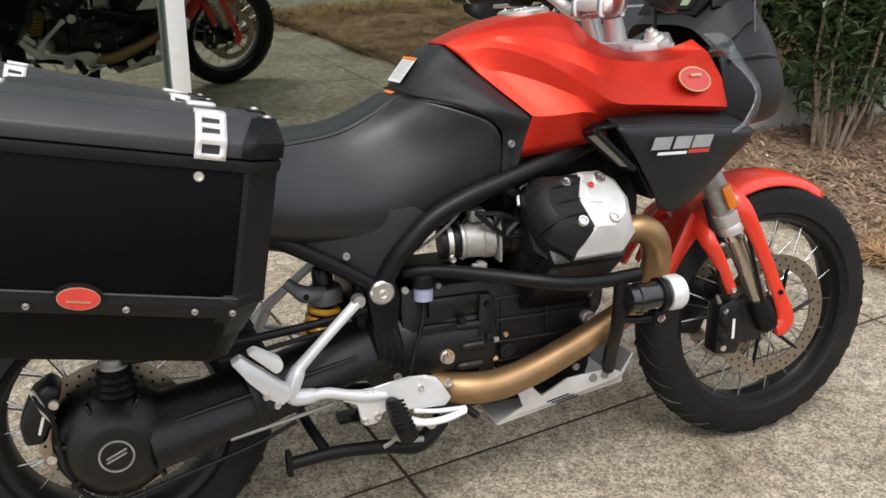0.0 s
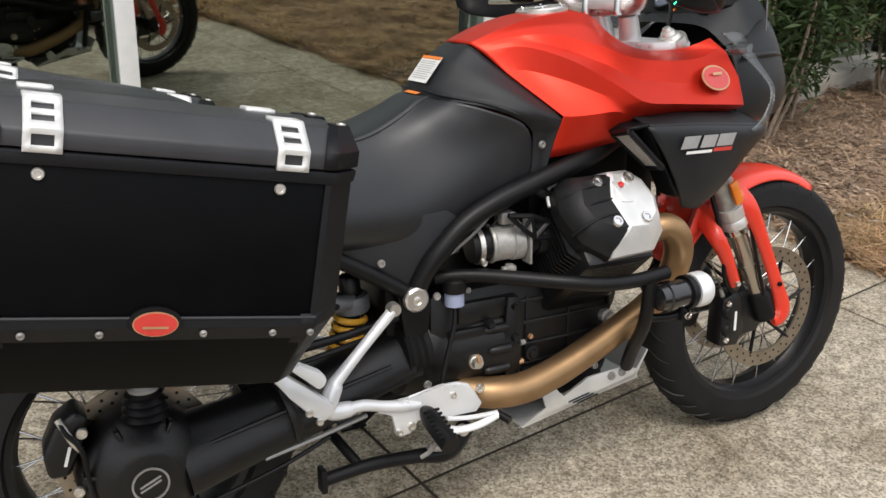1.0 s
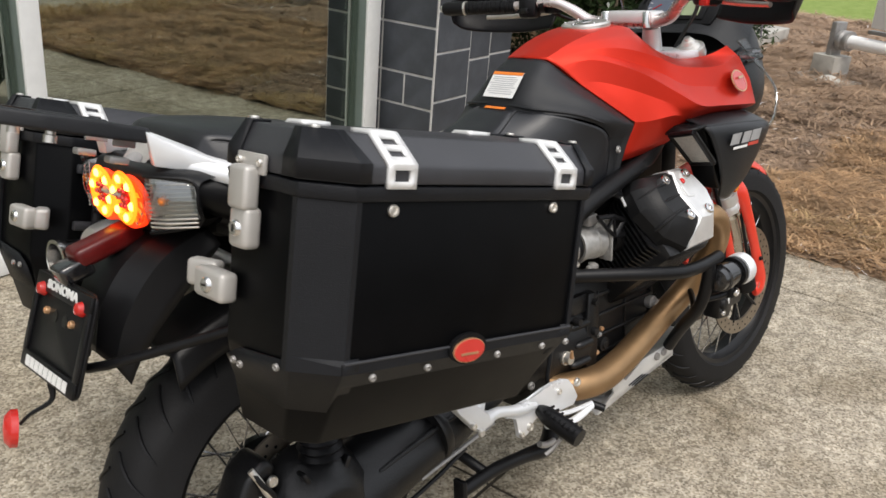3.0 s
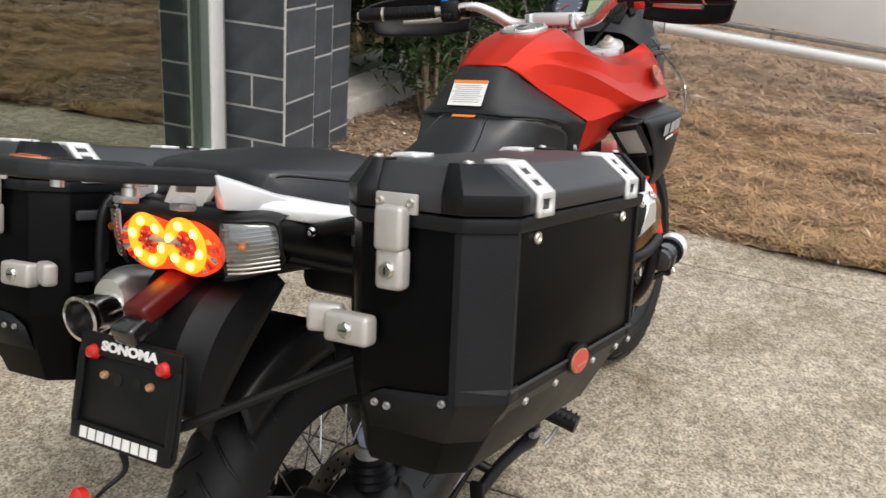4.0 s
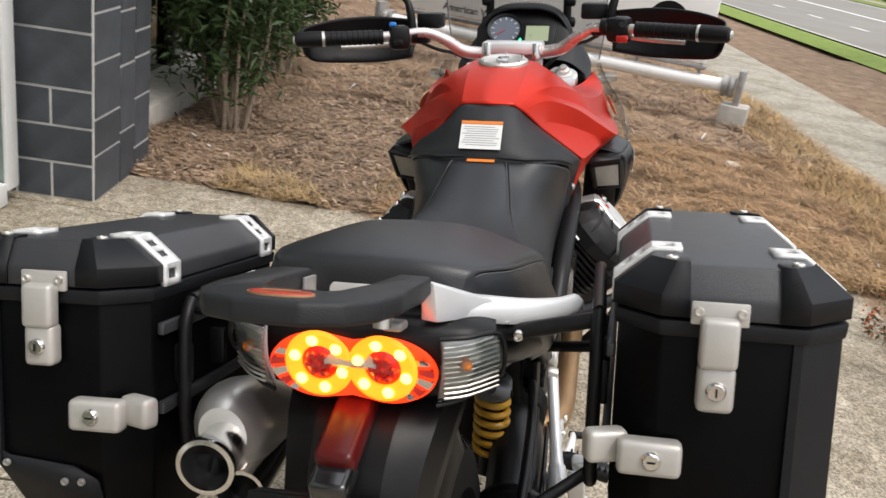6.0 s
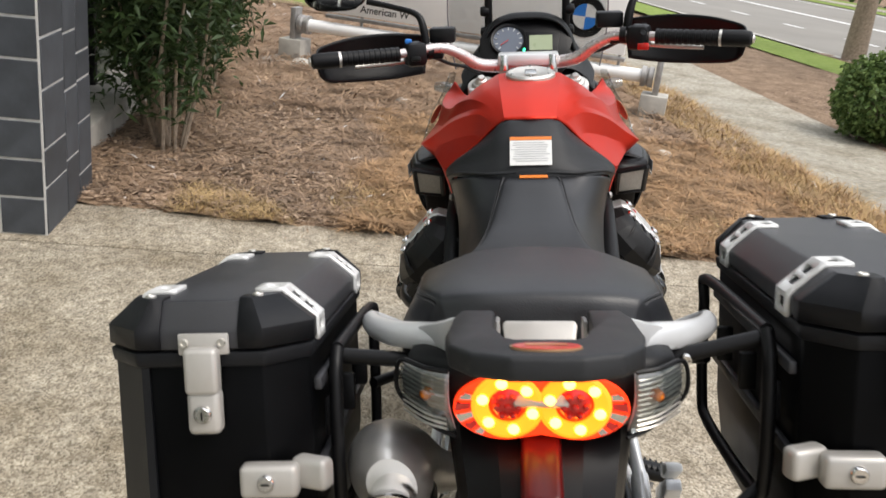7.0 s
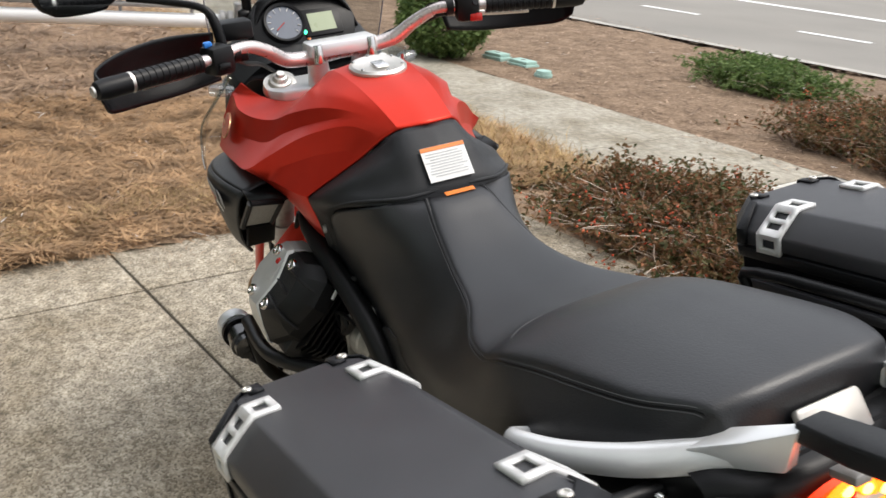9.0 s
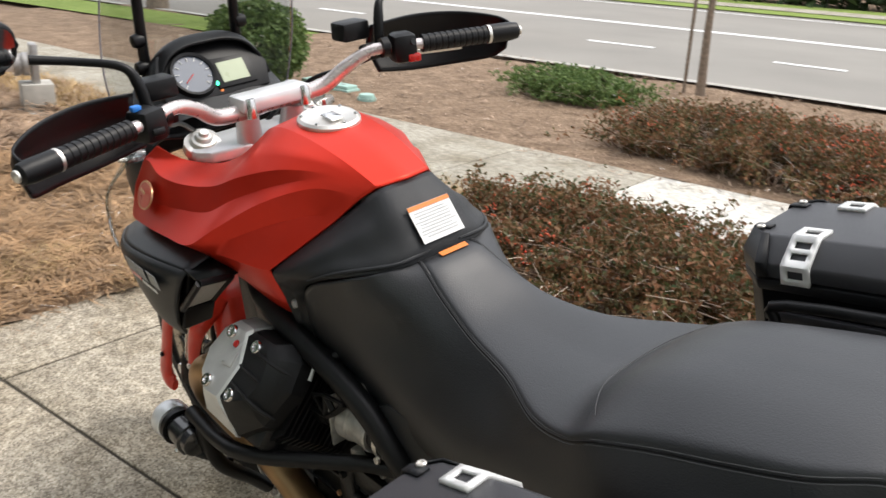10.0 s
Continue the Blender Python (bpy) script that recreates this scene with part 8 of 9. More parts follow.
for s in (-1, 1):
    P = lambda x, y, z: Vector((x, s * y, z))
    y0 = 0.186 if s > 0 else -0.178
    pb = part("peg_plate", prism([(0.430, 0.346), (0.462, 0.338), (0.466, 0.292), (0.476, 0.285), (0.500, 0.288), (0.512, 0.314), (0.530, 0.318), (0.575, 0.303), (0.648, 0.300), (0.662, 0.316), (0.642, 0.350), (0.630, 0.366), (0.606, 0.375), (0.575, 0.376), (0.545, 0.372), (0.500, 0.362), (0.440, 0.366)], side_at(y0), 0.009, 0.003), M_SILVER, B, "silver cast footpeg plate")
    for x, z, r in ((0.594, 0.351, 0.0065), (0.474, 0.297, 0.007), (0.500, 0.304, 0.009), (0.655, 0.352, 0.010)):
        bolt(P(x, 0.187, z), r, (0, s, 0), pb, M_SATIN)
    part("peg_arm", tube([P(0.520, 0.184, 0.345), P(0.480, 0.186, 0.352), P(0.440, 0.188, 0.362), P(0.400, 0.190, 0.374), P(0.372, 0.194, 0.376), P(0.368, 0.194, 0.376), P(0.335, 0.198, 0.380), P(0.318, 0.200, 0.396)], [0.008, 0.012, 0.011, 0.0115, 0.012, 0.0155, 0.017, 0.014], 5, 14), M_SILVER, B, "silver passenger peg arm")
    part("peg_strut", tube([P(0.322, 0.200, 0.392), P(0.340, 0.196, 0.428), P(0.348, 0.194, 0.440), P(0.405, 0.184, 0.490), P(0.472, 0.172, 0.547)], [0.018, 0.0165, 0.0125, 0.0105, 0.0110], 5, 14), M_SILVER, B, "silver passenger peg strut")
    part("strut_eye", lathe([(0.004, 0.006), (0.012, 0.006), (0.014, 0.0), (0.014, -0.012)], P(0.475, 0.176, 0.550), (0, s, 0), 18), M_SATIN, B, "bright strut bolt")
    # passenger peg, folded up
    yp = 0.252 if s > 0 else -0.222
    fp = part("passenger_peg", prism([(0.213, 0.487), (0.232, 0.498), (0.274, 0.461), (0.318, 0.422), (0.320, 0.405), (0.301, 0.390), (0.276, 0.408), (0.240, 0.450)], side_at(yp), 0.028, 0.004), M_SILVER, B, "folded silver passenger peg")
    part("peg_pad", prism([(0.242, 0.505), (0.258, 0.513), (0.302, 0.486), (0.309, 0.474), (0.304, 0.462), (0.293, 0.456)], side_at(yp - 0.004), 0.030, 0.006), M_WHITE, fp, "pale passenger peg pad")
    for x, z in ((0.291, 0.394), (0.272, 0.415)):
        bolt(P(x, 0.250, z), 0.007, (0, s, 0), fp, M_SATIN)
    # rider peg
    rp = part("rider_peg", tube([P(0.528, 0.185, 0.332), P(0.530, 0.200, 0.329), P(0.531, 0.225, 0.321), P(0.535, 0.290, 0.301)], [0.010, 0.017, 0.020, 0.020], 3, 14), M_BLK, B, "black rubber footpeg")
    bm = bmesh.new()
    for k in range(7):
        add_box(bm, P(0.532, 0.212 + 0.012 * k, 0.341 - 0.0036 * k), (0.036, 0.005, 0.006), 0.002)
    part("peg_ridges", bm, M_BLK, rp)
    part("peg_spring", tube([P(0.525, 0.250, 0.290), P(0.515, 0.240, 0.270), P(0.500, 0.230, 0.256)], 0.0045, 3, 6), M_STEEL, rp)
    lv_ = part("foot_lever", tube([P(0.545, 0.195, 0.296), P(0.590, 0.203, 0.280), P(0.640, 0.206, 0.280), P(0.688, 0.206, 0.294)], [0.012, 0.0085, 0.008, 0.0085], 5, 10, True, 0.7), M_SILVER, B, "silver foot lever")
    part("lever_blade", tube([P(0.575, 0.196, 0.306), P(0.620, 0.200, 0.299), P(0.660, 0.204, 0.298), P(0.686, 0.206, 0.298)], 0.0050, 4, 8), M_SILVER, lv_)
    part("lever_pivot", lathe([(0.004, 0.006), (0.010, 0.006), (0.012, 0.0), (0.012, -0.010)], P(0.612, 0.196, 0.270), (0, s, 0), 16), M_SATIN, lv_)
    part("lever_tip", tube([P(0.688, 0.200, 0.294), P(0.704, 0.228, 0.284)], 0.0085, 1, 12, False), M_BLK, lv_, "black lever tip")

# centre stand, folded up
cs = part("centre_stand", tube([(0.320, -0.165, 0.222), (0.420, -0.160, 0.226), (0.520, -0.155, 0.215), (0.600, -0.150, 0.205), (0.660, -0.12, 0.235)], [0.014, 0.014, 0.015, 0.020, 0.020], 5, 14), M_BLK, B, "black centre stand folded up")
part("stand_foot", box((0.318, -0.165, 0.224), (0.012, 0.030, 0.050), 0.003), M_BLK, cs)
part("stand_leg", tube([(0.320, 0.165, 0.222), (0.420, 0.160, 0.226), (0.520, 0.155, 0.215), (0.600, 0.150, 0.205), (0.660, 0.12, 0.235)], [0.014, 0.014, 0.015, 0.020, 0.020], 5, 14), M_BLK, cs)
part("stand_brace", tube([(0.400, -0.160, 0.226), (0.375, -0.08, 0.262), (0.375, 0.08, 0.262), (0.400, 0.160, 0.226)], 0.011, 5, 12), M_BLK, cs)
part("stand_spring", tube([(0.60, -0.17, 0.225), (0.56, -0.18, 0.235), (0.54, -0.18, 0.245)], 0.007, 3, 10), M_STEEL, cs)
part("side_stand", tube([(0.660, 0.145, 0.270), (0.630, 0.210, 0.190), (0.590, 0.290, 0.090), (0.570, 0.325, 0.052)], [0.016, 0.014, 0.013, 0.013], 4, 12), M_BLK, B, "black side stand resting on the slab")
part("stand_pad", box((0.565, 0.335, 0.0545), (0.070, 0.050, 0.010), 0.004, Matrix.Rotation(radians(8.5), 4, "X")), M_BLK, B, "black side stand foot")

# ---- swing arm, final drive, shock ----
sa = part("swing_arm", tube([(0.540, -0.092, 0.428), (0.430, -0.112, 0.410), (0.300, -0.125, 0.375), (0.180, -0.130, 0.350), (0.060, -0.135, 0.330)], [0.066, 0.064, 0.066, 0.070, 0.080], 6, 22, True, 0.66), M_CASE, B, "black single-sided shaft-drive swing arm")
part("swing_arm_rib", tube([(0.470, -0.165, 0.430), (0.330, -0.172, 0.405), (0.200, -0.173, 0.380), (0.110, -0.175, 0.362)], [0.004, 0.005, 0.005, 0.004], 4, 8), M_CASE, sa)
part("swing_arm_rib", tube([(0.420, -0.162, 0.365), (0.300, -0.168, 0.340), (0.180, -0.172, 0.318)], [0.003, 0.005, 0.004], 4, 8), M_CASE, sa)
part("clamp_band", lathe([(0.050, -0.010), (0.070, -0.010), (0.072, -0.007), (0.072, 0.007), (0.070, 0.010), (0.050, 0.010)], (0.265, -0.124, 0.369), (1, 0.05, 0.21), 30), M_CASE, sa, "black clamp band")
part("gaiter", lathe([(0.052, -0.030), (0.066, -0.026), (0.062, -0.016), (0.068, -0.010), (0.064, 0.0), (0.070, 0.006), (0.066, 0.016), (0.072, 0.024), (0.060, 0.032)], (0.535, -0.088, 0.428), (1, 0.1, 0.10), 32), M_BLK, sa, "black rubber gaiter")
fd = part("final_drive", lathe([(0.050, 0.068), (0.062, 0.066), (0.075, 0.055), (0.096, 0.040), (0.112, 0.005), (0.116, -0.03), (0.10, -0.045)], (0.0, -0.128, 0.322), (0, -1, 0), 40), M_CASE, B, "black shaft final-drive housing")
for k in range(7):
    a = 2 * math.pi * k / 7 + 0.2
    add = bmesh.new()
    add_box(add, (0.088 * math.cos(a), -0.163, 0.322 + 0.088 * math.sin(a)), (0.040, 0.024, 0.009), 0.004, Matrix.Rotation(-a, 4, "Y"))
    part("housing_rib", add, M_CASE, fd)
part("drive_emblem", lathe([(0.0285, 0.0), (0.032, 0.0), (0.032, 0.003), (0.0285, 0.003)], (0.0, -0.1965, 0.322), (0, -1, 0), 36, True), M_STEEL, fd, "bright ring emblem")
for k in (-1, 1):
    part("emblem_bar", box((0.0, -0.1975, 0.322 + 0.004 * k), (0.040, 0.003, 0.004), 0.001, Matrix.Rotation(radians(-24), 4, "Y")), M_STEEL, fd)
part("drive_gaiter", lathe([(0.030, 0.420), (0.043, 0.428), (0.035, 0.435), (0.040, 0.442), (0.032, 0.449), (0.037, 0.456), (0.029, 0.463), (0.033, 0.470), (0.024, 0.476)], (0.012, -0.140, 0.0), (0, 0, 1), 26), M_BLK, fd, "black bellows")
part("pivot_joint", lathe([(0.022, -0.008), (0.022, 0.0), (0.026, 0.004), (0.026, 0.010), (0.020, 0.014), (0.020, 0.022)], (0.012, -0.140, 0.470), (0, 0, 1), 22), M_STEEL, fd, "steel pivot joint")
part("pivot_ball", lathe([(0.004, 0.018), (0.012, 0.016), (0.021, 0.006), (0.021, -0.006), (0.012, -0.016), (0.004, -0.018)], (0.012, -0.140, 0.508), (0, -1, 0), 22), M_BLUECAP, fd, "grey joint eye")
bolt((0.012, -0.158, 0.508), 0.009, (0, -1, 0), fd, M_CHROME)
part("torque_arm", tube([(0.030, -0.155, 0.490), (0.20, -0.152, 0.490), (0.40, -0.142, 0.504), (0.50, -0.13, 0.515)], 0.009, 3, 10), M_BLK, B, "black torque rod")
part("brake_pipe_clip", tube([(0.20, -0.158, 0.462), (0.32, -0.156, 0.476), (0.44, -0.146, 0.492)], 0.0055, 3, 8), M_COVERB, B, "black pipe along the swing arm")
for x, z in ((-0.096, 0.425), (-0.112, 0.318)):
    bolt((x, -0.156, z), 0.010, (0, -1, 0), fd, M_SATIN)
rc = part("rear_caliper", prism([(-0.155, 0.345), (-0.120, 0.345), (-0.098, 0.40), (-0.080, 0.445), (-0.100, 0.462), (-0.135, 0.440), (-0.160, 0.39)], side_at(-0.075), 0.075, 0.010, 3), M_CASE, B, "black rear brake caliper")
part("brake_pipe", tube([(-0.128, -0.155, 0.452), (-0.118, -0.165, 0.430), (-0.105, -0.170, 0.412), (-0.098, -0.172, 0.39), (-0.092, -0.172, 0.33), (-0.070, -0.170, 0.25), (-0.01, -0.165, 0.212), (0.10, -0.160, 0.235), (0.25, -0.16, 0.275), (0.34, -0.16, 0.31)], 0.0045, 5, 8), M_BLK, B, "black brake hose")
part("pipe_banjo", tube([(-0.130, -0.152, 0.456), (-0.120, -0.160, 0.435), (-0.112, -0.164, 0.415), (-0.100, -0.164, 0.398)], 0.006, 4, 8), M_SATIN, rc, "bright pipe fitting")
part("maker_mark", box((-0.122, -0.1515, 0.385), (0.005, 0.002, 0.036), 0.0, Matrix.Rotation(radians(18), 4, "Y")), M_WHITE, rc, "small pale maker's mark")
part("sensor_rod", tube([(0.207, -0.175, 0.304), (0.31, -0.171, 0.320), (0.415, -0.165, 0.338)], 0.0045, 2, 8), M_STEEL, B, "grey linkage rod")

M_CLAMP = surface("dark_grey_cast_alloy", (0.16, 0.165, 0.175), 0.5, 0.3, var=0.15, scale=60)
sh = part("shock_absorber", lathe([(0.018, -0.006), (0.034, -0.006), (0.037, 0.0), (0.037, 0.022), (0.034, 0.028), (0.022, 0.030)], (0.432, -0.062, 0.526), (-0.06, 0, 1), 30), M_CLAMP, B, "grey shock absorber head over a yellow spring")
part("shock_eye", tube([(0.425, -0.080, 0.544), (0.400, -0.086, 0.548), (0.384, -0.086, 0.550), (0.366, -0.078, 0.562), (0.352, -0.070, 0.574)], [0.017, 0.017, 0.018, 0.013, 0.012], 4, 14), M_CLAMP, sh, "grey cast lug")
part("lug_hole", lathe([(0.001, 0.002), (0.0065, 0.002), (0.0065, -0.004)], (0.385, -0.1035, 0.549), (0, -1, 0), 14), M_BLK, sh)
part("shock_reservoir", lathe([(0.014, 0.0), (0.023, 0.0), (0.024, 0.006), (0.022, 0.008), (0.022, 0.034), (0.018, 0.040), (0.006, 0.041)], (0.430, -0.062, 0.555), (-0.06, 0, 1), 24), M_CASE, sh, "dark round cap")
helix = []
for k in range(91):
    t = k / 90
    helix.append(Vector((0.432 - 0.03 * t + 0.030 * math.cos(6.28 * 6 * t), -0.062 + 0.030 * math.sin(6.28 * 6 * t), 0.519 - 0.110 * t)))
part("coil_spring", tube(helix, 0.0068, 2, 8), M_SPRING, sh, "yellow coil spring")
part("damper_body", tube([(0.431, -0.062, 0.525), (0.385, -0.062, 0.370)], 0.021, 1, 18, False), M_BLK, sh)

# ---- silencer, on the far side ----
mu = part("silencer", tube([(0.30, 0.115, 0.46), (0.18, 0.165, 0.545), (0.06, 0.195, 0.640), (-0.08, 0.195, 0.725), (-0.165, 0.182, 0.764), (-0.205, 0.176, 0.778)], [0.028, 0.040, 0.058, 0.063, 0.056, 0.034], 6, 26, True, 0.85), M_MUFF, B, "brushed steel silencer")
part("tail_pipe", lathe([(0.026, -0.09), (0.029, -0.03), (0.033, 0.0), (0.036, 0.004), (0.036, 0.012), (0.030, 0.013), (0.028, 0.0), (0.026, -0.06)], (-0.252, 0.172, 0.768), (-1, -0.06, 0.06), 30, True), M_CHROME, mu, "polished upper tail pipe")
# black disc just inside each mouth stands for the shade in the pipe
part("bore_shade", lathe([(0.001, -0.018), (0.0285, -0.018)], (-0.252, 0.172, 0.768), (-1, -0.06, 0.06), 24), M_BLK, mu)
part("tail_pipe", lathe([(0.024, -0.11), (0.026, -0.03), (0.028, 0.0), (0.029, 0.006), (0.024, 0.006), (0.023, -0.05)], (-0.214, 0.150, 0.708), (-1, -0.06, 0.06), 26, True), M_CHROME, mu, "polished lower tail pipe")
part("bore_shade", lathe([(0.001, -0.014), (0.0240, -0.014)], (-0.214, 0.150, 0.708), (-1, -0.06, 0.06), 22), M_BLK, mu)


# ---- panniers ----
def pannier(s):
    m = (Matrix.Translation((0.036, -0.402, 0.933)) @ Matrix.Rotation(radians(10), 4, "Y") if s < 0 else Matrix.Translation((0.027, 0.391, 0.899)) @ Matrix.Rotation(radians(3.0), 4, "Z") @ Matrix.Rotation(radians(13.4), 4, "Y"))
    P = lambda x, y, z: m @ Vector((x, s * y, z))
    # y grows outwards from the wheel
    X0, X1, YI, YO = -0.252, 0.252, -0.112, 0.114

    def ring(z, x0, x1, yi, yo, ch):
        return [(x0 + ch, yi, z), (x1 - ch, yi, z), (x1, yi + ch, z), (x1, yo - ch, z), (x1 - ch, yo, z), (x0 + ch, yo, z), (x0, yo - ch, z), (x0, yi + ch, z)]

    def solid(rings):
        bm = bmesh.new()
        vs = [[bm.verts.new(P(*p)) for p in r] for r in rings]
        for a, b2 in zip(vs, vs[1:]):
            k = len(a)
            for i in range(k):
                bm.faces.new((a[i], a[(i + 1) % k], b2[(i + 1) % k], b2[i]))
        bm.faces.new(vs[0])
        bm.faces.new(vs[-1][::-1])
        bmesh.ops.recalc_face_normals(bm, faces=bm.faces[:])
        bmesh.ops.bevel(bm, geom=bm.edges[:], offset=0.0035, segments=2, profile=0.5, affect="EDGES")
        return bm

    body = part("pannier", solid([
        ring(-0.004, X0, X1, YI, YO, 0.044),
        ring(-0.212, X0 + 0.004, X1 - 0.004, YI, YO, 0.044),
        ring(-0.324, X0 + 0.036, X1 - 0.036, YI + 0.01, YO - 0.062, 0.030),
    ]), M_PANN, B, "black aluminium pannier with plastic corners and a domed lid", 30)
    # plastic corner posts and rear panel rim
    for cx in (X0, X1):
        d = 1 if cx > 0 else -1
        bm = bmesh.new()
        vs = []
        for z in (-0.010, -0.214):
            vs.append([bm.verts.new(P(*p)) for p in ((cx - d * 0.052, YO + 0.003, z), (cx - d * 0.044, YO + 0.0035, z), (cx + d * 0.003, YO - 0.043, z), (cx + d * 0.003, YO - 0.052, z), (cx - d * 0.02, YO - 0.052, z), (cx - d * 0.052, YO - 0.02, z))])
        k = 6
        for i in range(k):
            bm.faces.new((vs[0][i], vs[0][(i + 1) % k], vs[1][(i + 1) % k], vs[1][i]))
        bm.faces.new(vs[0])
        bm.faces.new(vs[1][::-1])
        part("corner_post", bm, M_LID2, body, "grained black corner moulding", 30)
    # seam lips
    part("rim", solid([ring(-0.014, X0 - 0.006, X1 + 0.006, YI - 0.004, YO + 0.006, 0.046), ring(0.004, X0 - 0.008, X1 + 0.008, YI - 0.006, YO + 0.008, 0.046)]), M_LID2, body, "black sealing rim", 30)
    TX, TZ = 0.008, 0.060
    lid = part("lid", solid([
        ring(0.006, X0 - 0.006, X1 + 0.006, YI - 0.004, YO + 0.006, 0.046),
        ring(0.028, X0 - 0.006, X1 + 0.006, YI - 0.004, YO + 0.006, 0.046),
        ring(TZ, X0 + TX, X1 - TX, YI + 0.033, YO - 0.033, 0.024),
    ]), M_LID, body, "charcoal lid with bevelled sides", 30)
    # moulded corner caps that wrap the lid's corners
    for cx in (X0, X1):
        d = 1 if cx > 0 else -1
        for e in (-1, 1):
            ys = YO + 0.006 if e > 0 else YI - 0.004
            yt = YO - 0.033 if e > 0 else YI + 0.033
            xe, xt = cx + d * 0.006, cx - d * TX
            o = 0.003
            low = [(xe + d * o, ys - e * 0.074), (xe + d * o, ys - e * 0.046), (xe - d * 0.046, ys + e * o), (xe - d * 0.064, ys + e * o)]
            upr = [(xt + d * o, yt - e * 0.036), (xt + d * o, yt - e * 0.022), (xt - d * 0.024, yt + e * o), (xt - d * 0.036, yt + e * o)]
            bm = bmesh.new()
            r0 = [bm.verts.new(P(x, y, 0.008)) for x, y in low]
            r1 = [bm.verts.new(P(x, y, 0.030)) for x, y in low]
            r2 = [bm.verts.new(P(x, y, TZ + 0.0030)) for x, y in upr]
            tab = [bm.verts.new(P(x, y, TZ + 0.0030)) for x, y in ((xt - d * 0.024, yt - e * 0.036), (xt - d * 0.024, yt - e * 0.018))]
            for q0, q1 in ((r0, r1), (r1, r2)):
                for i in range(3):
                    bm.faces.new((q0[i], q0[i + 1], q1[i + 1], q1[i]))
            bm.faces.new((r2[0], r2[1], tab[1], tab[0]))
            capo = part("lid_corner", bm, M_LID2, lid, "grained black lid corner", 25)
            so = capo.modifiers.new("shell", "SOLIDIFY")
            so.thickness, so.offset = 0.003, -1
            bolt(P(xt - d * 0.011, yt - e * 0.018, TZ + 0.0030), 0.0065, m.to_3x3() @ Vector((0, 0, 1)), lid, M_SATIN, "screw", 0.003)

    # slotted silver straps over both lid edges
    def strap(x, e):
        ye = YO + 0.0075 if e > 0 else YI - 0.0055
        yt = YO - 0.033 if e > 0 else YI + 0.033
        path = [(ye, 0.002), (ye, 0.029), (yt, TZ + 0.0015), (yt - e * 0.032, TZ + 0.0015)]
        hw, L = 0.0215, [Vector(p_) for p_ in path]
        rows = []
        for k, stops in enumerate(((0.0, 0.30, 0.80), (0.0, 0.20, 0.44, 0.58, 0.82), (0.0, 0.18, 0.72, 1.0))):
            rows += [(L[k].lerp(L[k + 1], t), k, i) for i, t in enumerate(stops)]
        open_cells = {(0, 1), (1, 1), (1, 3), (2, 1)}
        bm = bmesh.new()
        vs = [[bm.verts.new(P(x + q, w.x, w.y)) for q in (-hw, -hw + 0.009, hw - 0.009, hw)] for w, _, _ in rows]
        for i in range(len(rows) - 1):
            for c in range(3):
                if c == 1 and rows[i][1:] in open_cells:
                    continue
                bm.faces.new((vs[i][c], vs[i][c + 1], vs[i + 1][c + 1], vs[i + 1][c]))
        st = part("strap", bm, M_STRAP, lid, "slotted silver tie-down strap", 30)
        so = st.modifiers.new("shell", "SOLIDIFY")
        so.thickness, so.offset = 0.007, 0

    for x in ((-0.150, 0.150) if s < 0 else (-0.170, 0.168)):
        strap(x, 1)
        strap(x, -1)
    # rivets and badge on the outside
    for x in (-0.153, 0.138):
        bolt(P(x, YO + 0.001, -0.024), 0.0078, m.to_3x3() @ Vector((0, s, 0)), body, M_SATIN, "rivet", 0.004)
    # lower guard band with bolts
    bm = bmesh.new()
    zs = [(-0.200, YO + 0.0030), (-0.214, YO + 0.0035), (-0.236, YO - 0.0125)]
    for (z0, y0), (z1, y1) in zip(zs, zs[1:]):
        for xa, xb in ((X0 + 0.042, X1 - 0.042),):
            a0, a1 = P(xa, y0, z0), P(xb, y0, z0)
            b0, b1 = P(xa + (0.0 if z1 > -0.22 else 0.010), y1, z1), P(xb - (0.0 if z1 > -0.22 else 0.010), y1, z1)
            n2 = (m.to_3x3() @ Vector((0, s * 0.004, 0)))
            vs = [bm.verts.new(q) for q in (a0, a1, b1, b0, a0 - n2, a1 - n2, b1 - n2, b0 - n2)]
            for f4 in ((0, 1, 2, 3), (7, 6, 5, 4), (0, 4, 5, 1), (1, 5, 6, 2), (2, 6, 7, 3), (3, 7, 4, 0)):
                bm.faces.new([vs[i] for i in f4])
    band = part("guard_band", bm, M_LID2, body, "riveted black guard band", 25)
    for x in (-0.163, -0.074, 0.055, 0.149, 0.203):
        bolt(P(x, YO + 0.0015, -0.222), 0.0050, m.to_3x3() @ Vector((0, s, -0.4)), band, M_STEEL, "rivet", 0.004)
    # paler lip; its colour carries the light catching the band's top edge
    part("lip_highlight", tube([P(X0 + 0.044, YO + 0.0032, -0.2005), P(X1 - 0.044, YO + 0.0032, -0.2005)], 0.0020, 1, 8, False), M_LID, band, "raised lip of the guard band, paler for its edge highlight")
    oval("badge_base", P(-0.008, YO + 0.002, -0.205), m.to_3x3() @ Vector((0, s, 0)), m.to_3x3() @ Vector((0, 0, 1)), 0.0330, 0.0205, M_BLK, body, "black badge mount", 0.0, 0.006)
    bd = oval("pannier_badge", P(-0.008, YO + 0.008, -0.207), m.to_3x3() @ Vector((0, s, 0)), m.to_3x3() @ Vector((0, 0, 1)), 0.0285, 0.0165, M_BADGEG, body, "oval red badge", 0.0, 0.0015)
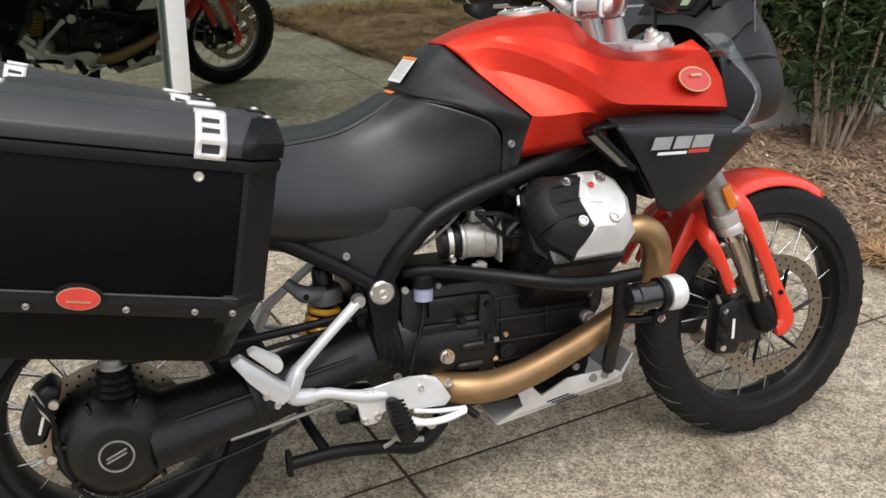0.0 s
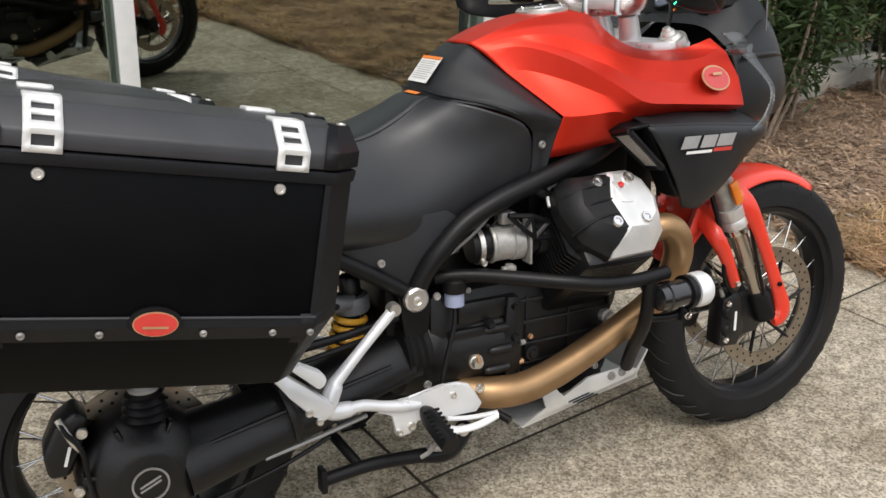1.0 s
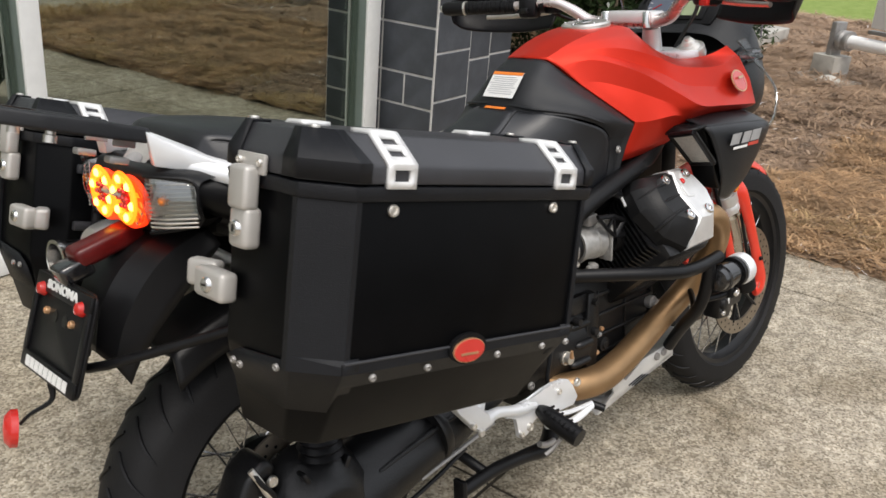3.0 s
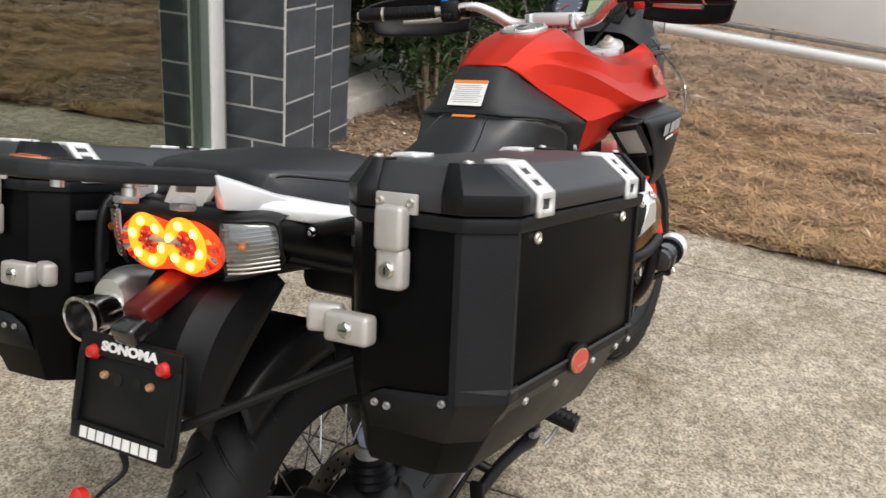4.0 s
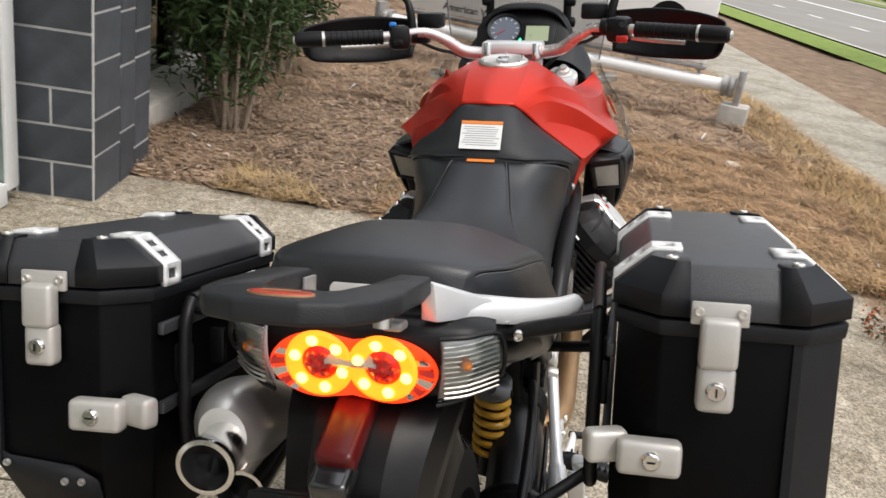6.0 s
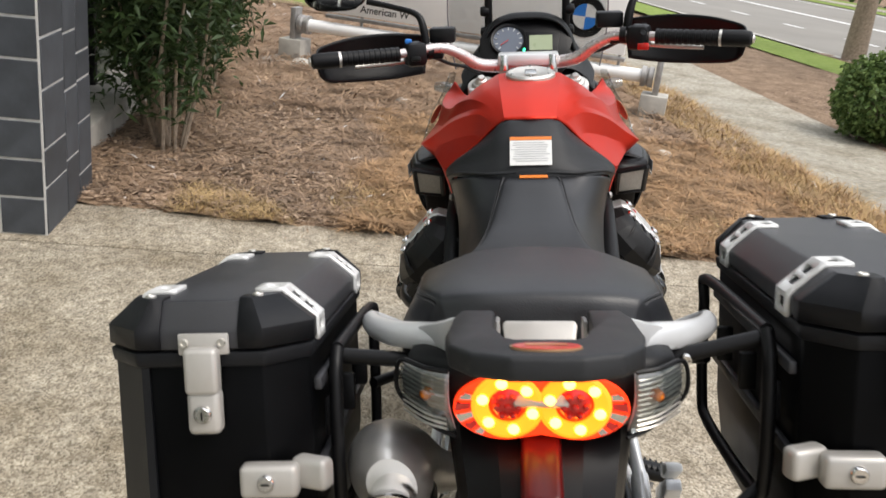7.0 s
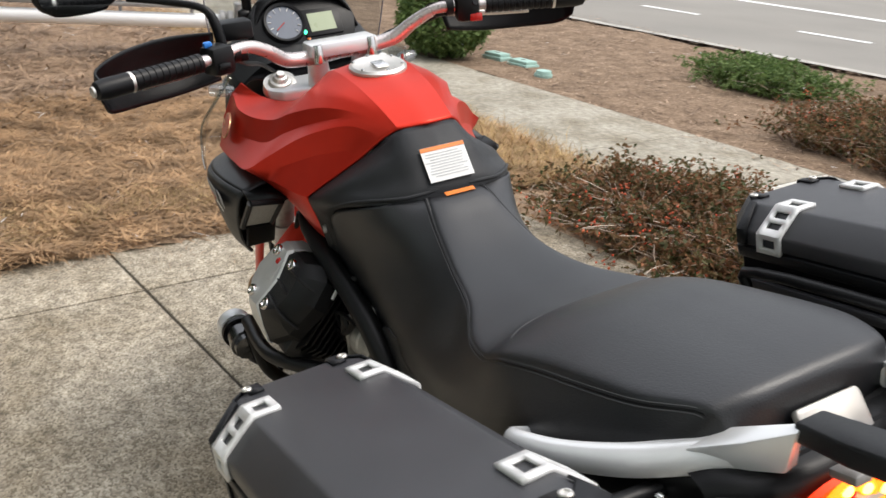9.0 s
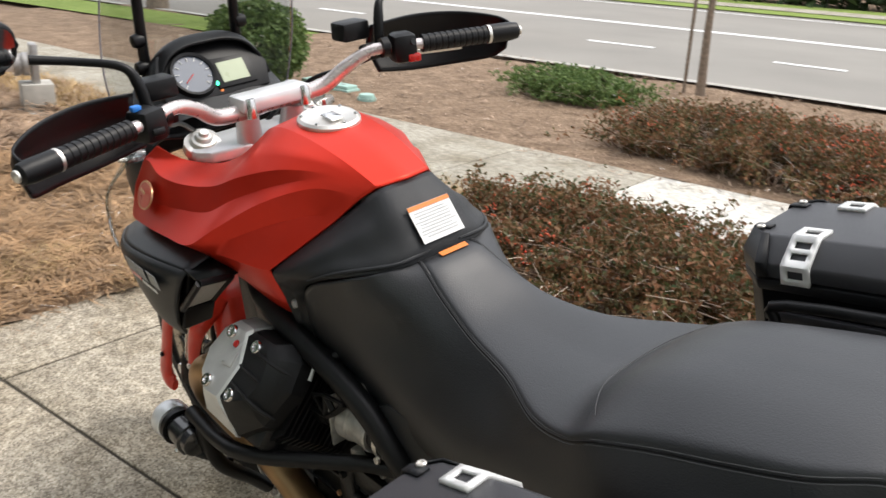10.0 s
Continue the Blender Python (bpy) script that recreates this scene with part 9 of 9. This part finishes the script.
    oval("badge_field", P(-0.008, YO + 0.0095, -0.207), m.to_3x3() @ Vector((0, s, 0)), m.to_3x3() @ Vector((0, 0, 1)), 0.0270, 0.0150, M_BADGE, bd, "", 0.0, 0.001)
    decal("badge_mark", P(-0.008, YO + 0.0105, -0.211), m.to_3x3() @ Vector((-s, 0, 0)), m.to_3x3() @ Vector((0, 0, 1)), 0.032, 0.003, M_BADGEG, bd, 0.0004)
    # end corners of the lower guard
    for d, cx in ((-1, X0), (1, X1)):
        bm = bmesh.new()
        rows = []
        for z, ins, yo, ch, o in ((-0.196, 0.003, 0.0, 0.044, 0.0035), (-0.212, 0.004, 0.0, 0.044, 0.0035), (-0.272, 0.024, 0.040, 0.034, 0.0040)):
            xe, ye = cx - d * (ins - o), YO - yo + o
            rows.append([bm.verts.new(P(*p_)) for p_ in ((xe, YI + 0.050 + (0.03 if z > -0.2 else 0.0), z - (0.018 if z > -0.22 else 0)), (xe, ye - ch - 0.020, z - (0.010 if z > -0.22 else 0)), (xe, ye - ch, z), (xe - d * ch, ye, z), (xe - d * (ch + 0.022), ye, z))])
        for r0, r1 in zip(rows, rows[1:]):
            for i in range(4):
                bm.faces.new((r0[i], r0[i + 1], r1[i + 1], r1[i]))
        cg = part("corner_guard", bm, M_LID2, body, "riveted black corner guard", 20)
        so = cg.modifiers.new("shell", "SOLIDIFY")
        so.thickness, so.offset = 0.003, -1
        for q in ((cx + d * 0.003, YO - 0.060, -0.214), (cx + d * 0.003, YI + 0.09, -0.232), (cx + d * 0.0, YI + 0.07, -0.232)):
            bolt(P(*q), 0.0048, m.to_3x3() @ Vector((d, 0, -0.1)), cg, M_STEEL, "rivet", 0.004)
    # rear latch
    R = m.to_3x3()
    yl = -0.012 if s < 0 else -0.004
    lp = part("latch_plate", box(P(X0 - 0.0105, yl, 0.014), (0.006, 0.057, 0.024), 0.002, R.to_4x4()), M_LATCH, lid, "grey latch hinge plate")
    for q in (-0.021, 0.021):
        bolt(P(X0 - 0.0135, yl + q, 0.016), 0.0050, R @ Vector((-1, 0, 0)), lp, M_SATIN, "rivet", 0.004)
    la = part("latch", box(P(X0 - 0.020, yl, -0.014), (0.022, 0.038, 0.052), 0.006, R.to_4x4(), 3), M_LATCH, body, "grey cast lid latch with a key lock")
    part("latch_tongue", box(P(X0 - 0.015, yl, -0.061), (0.024, 0.037, 0.050), 0.007, R.to_4x4(), 3), M_LATCH, la, "grey latch handle")
    lk = part("key_lock", lathe([(0.002, 0.005), (0.008, 0.005), (0.0100, 0.003), (0.0108, -0.002)], P(X0 - 0.027, yl, -0.062), R @ Vector((-1, 0, 0)), 20), M_CHROME, la, "bright key lock")
    part("key_slot", box(P(X0 - 0.0325, yl, -0.062), (0.001, 0.002, 0.009), 0.0, R.to_4x4()), M_BLK, lk)
    # lower inner latch that clamps the case to its rack
    lb = part("mount_latch", box(P(X0 - 0.014, YI + 0.040, -0.142), (0.026, 0.066, 0.038), 0.007, R.to_4x4(), 3), M_LATCH, body, "grey cast mounting latch")
    part("mount_hinge", box(P(X0 - 0.002, YI - 0.006, -0.138), (0.024, 0.046, 0.036), 0.007, (R @ Matrix.Rotation(s * radians(-24), 3, "Z")).to_4x4(), 3), M_LATCH, lb, "grey latch hinge")
    ml = part("key_lock", lathe([(0.002, 0.005), (0.008, 0.005), (0.0100, 0.003), (0.0108, -0.002)], P(X0 - 0.027, YI + 0.042, -0.142), R @ Vector((-1, 0, 0)), 20), M_CHROME, lb, "bright key lock")
    part("key_slot", box(P(X0 - 0.0325, YI + 0.042, -0.142), (0.001, 0.009, 0.002), 0.0, R.to_4x4()), M_BLK, ml)
    # inner face ribs
    bm = bmesh.new()
    for z in (-0.05, -0.15):
        add_box(bm, P(0.0, YI - 0.006, z), (0.40, 0.010, 0.016), 0.003, R.to_4x4())
    part("inner_rail", bm, M_LID, body)

    # tubular rack behind the case
    Q = lambda x, y, z: m @ Vector((x, s * (YI - y), z))
    loop = [Q(-0.145, 0.022, -0.02), Q(-0.165, 0.022, -0.06), Q(-0.160, 0.022, -0.20), Q(-0.11, 0.022, -0.235), Q(0.12, 0.030, -0.235), Q(0.17, 0.030, -0.20), Q(0.17, 0.030, -0.06), Q(0.15, 0.030, -0.02), Q(-0.145, 0.022, -0.02)]
    rk = part("pannier_rack", tube(loop, 0.0085, 4, 10), M_BLK, B, "black tubular pannier rack")
    for x in (-0.16, -0.05, 0.08):
        part("rack_clip", box(Q(x, 0.018, -0.10), (0.014, 0.022, 0.05), 0.003, R.to_4x4()), M_BLK, rk)
    a = m @ Vector((-0.140, s * (YI - 0.022), -0.030))
    part("rack_arm", tube([a, a.lerp(Vector((-0.110, s * 0.135, 0.895)), 0.5), Vector((-0.110, s * 0.135, 0.895))], 0.010, 1, 12, False), M_BLK, rk, "black rack arm")
    bolt(a.lerp(Vector((-0.110, s * 0.135, 0.895)), 0.70) + Vector((-0.011, 0, 0)), 0.007, (-1, 0, 0), rk, M_CHROME)
    b_ = m @ Vector((0.14, s * (YI - 0.030), -0.14))
    part("rack_arm", tube([b_, Vector((0.28, s * 0.16, 0.70))], 0.009, 1, 10, False), M_BLK, rk, "black rack arm")
    c_ = m @ Vector((-0.145, s * (YI - 0.022), -0.215))
    part("rack_stay", tube([c_, Vector((-0.30, s * 0.08, 0.672)), Vector((-0.335, s * 0.03, 0.668))], 0.0075, 4, 10), M_BLK, rk, "black rear rack stay")


pannier(-1)
pannier(1)
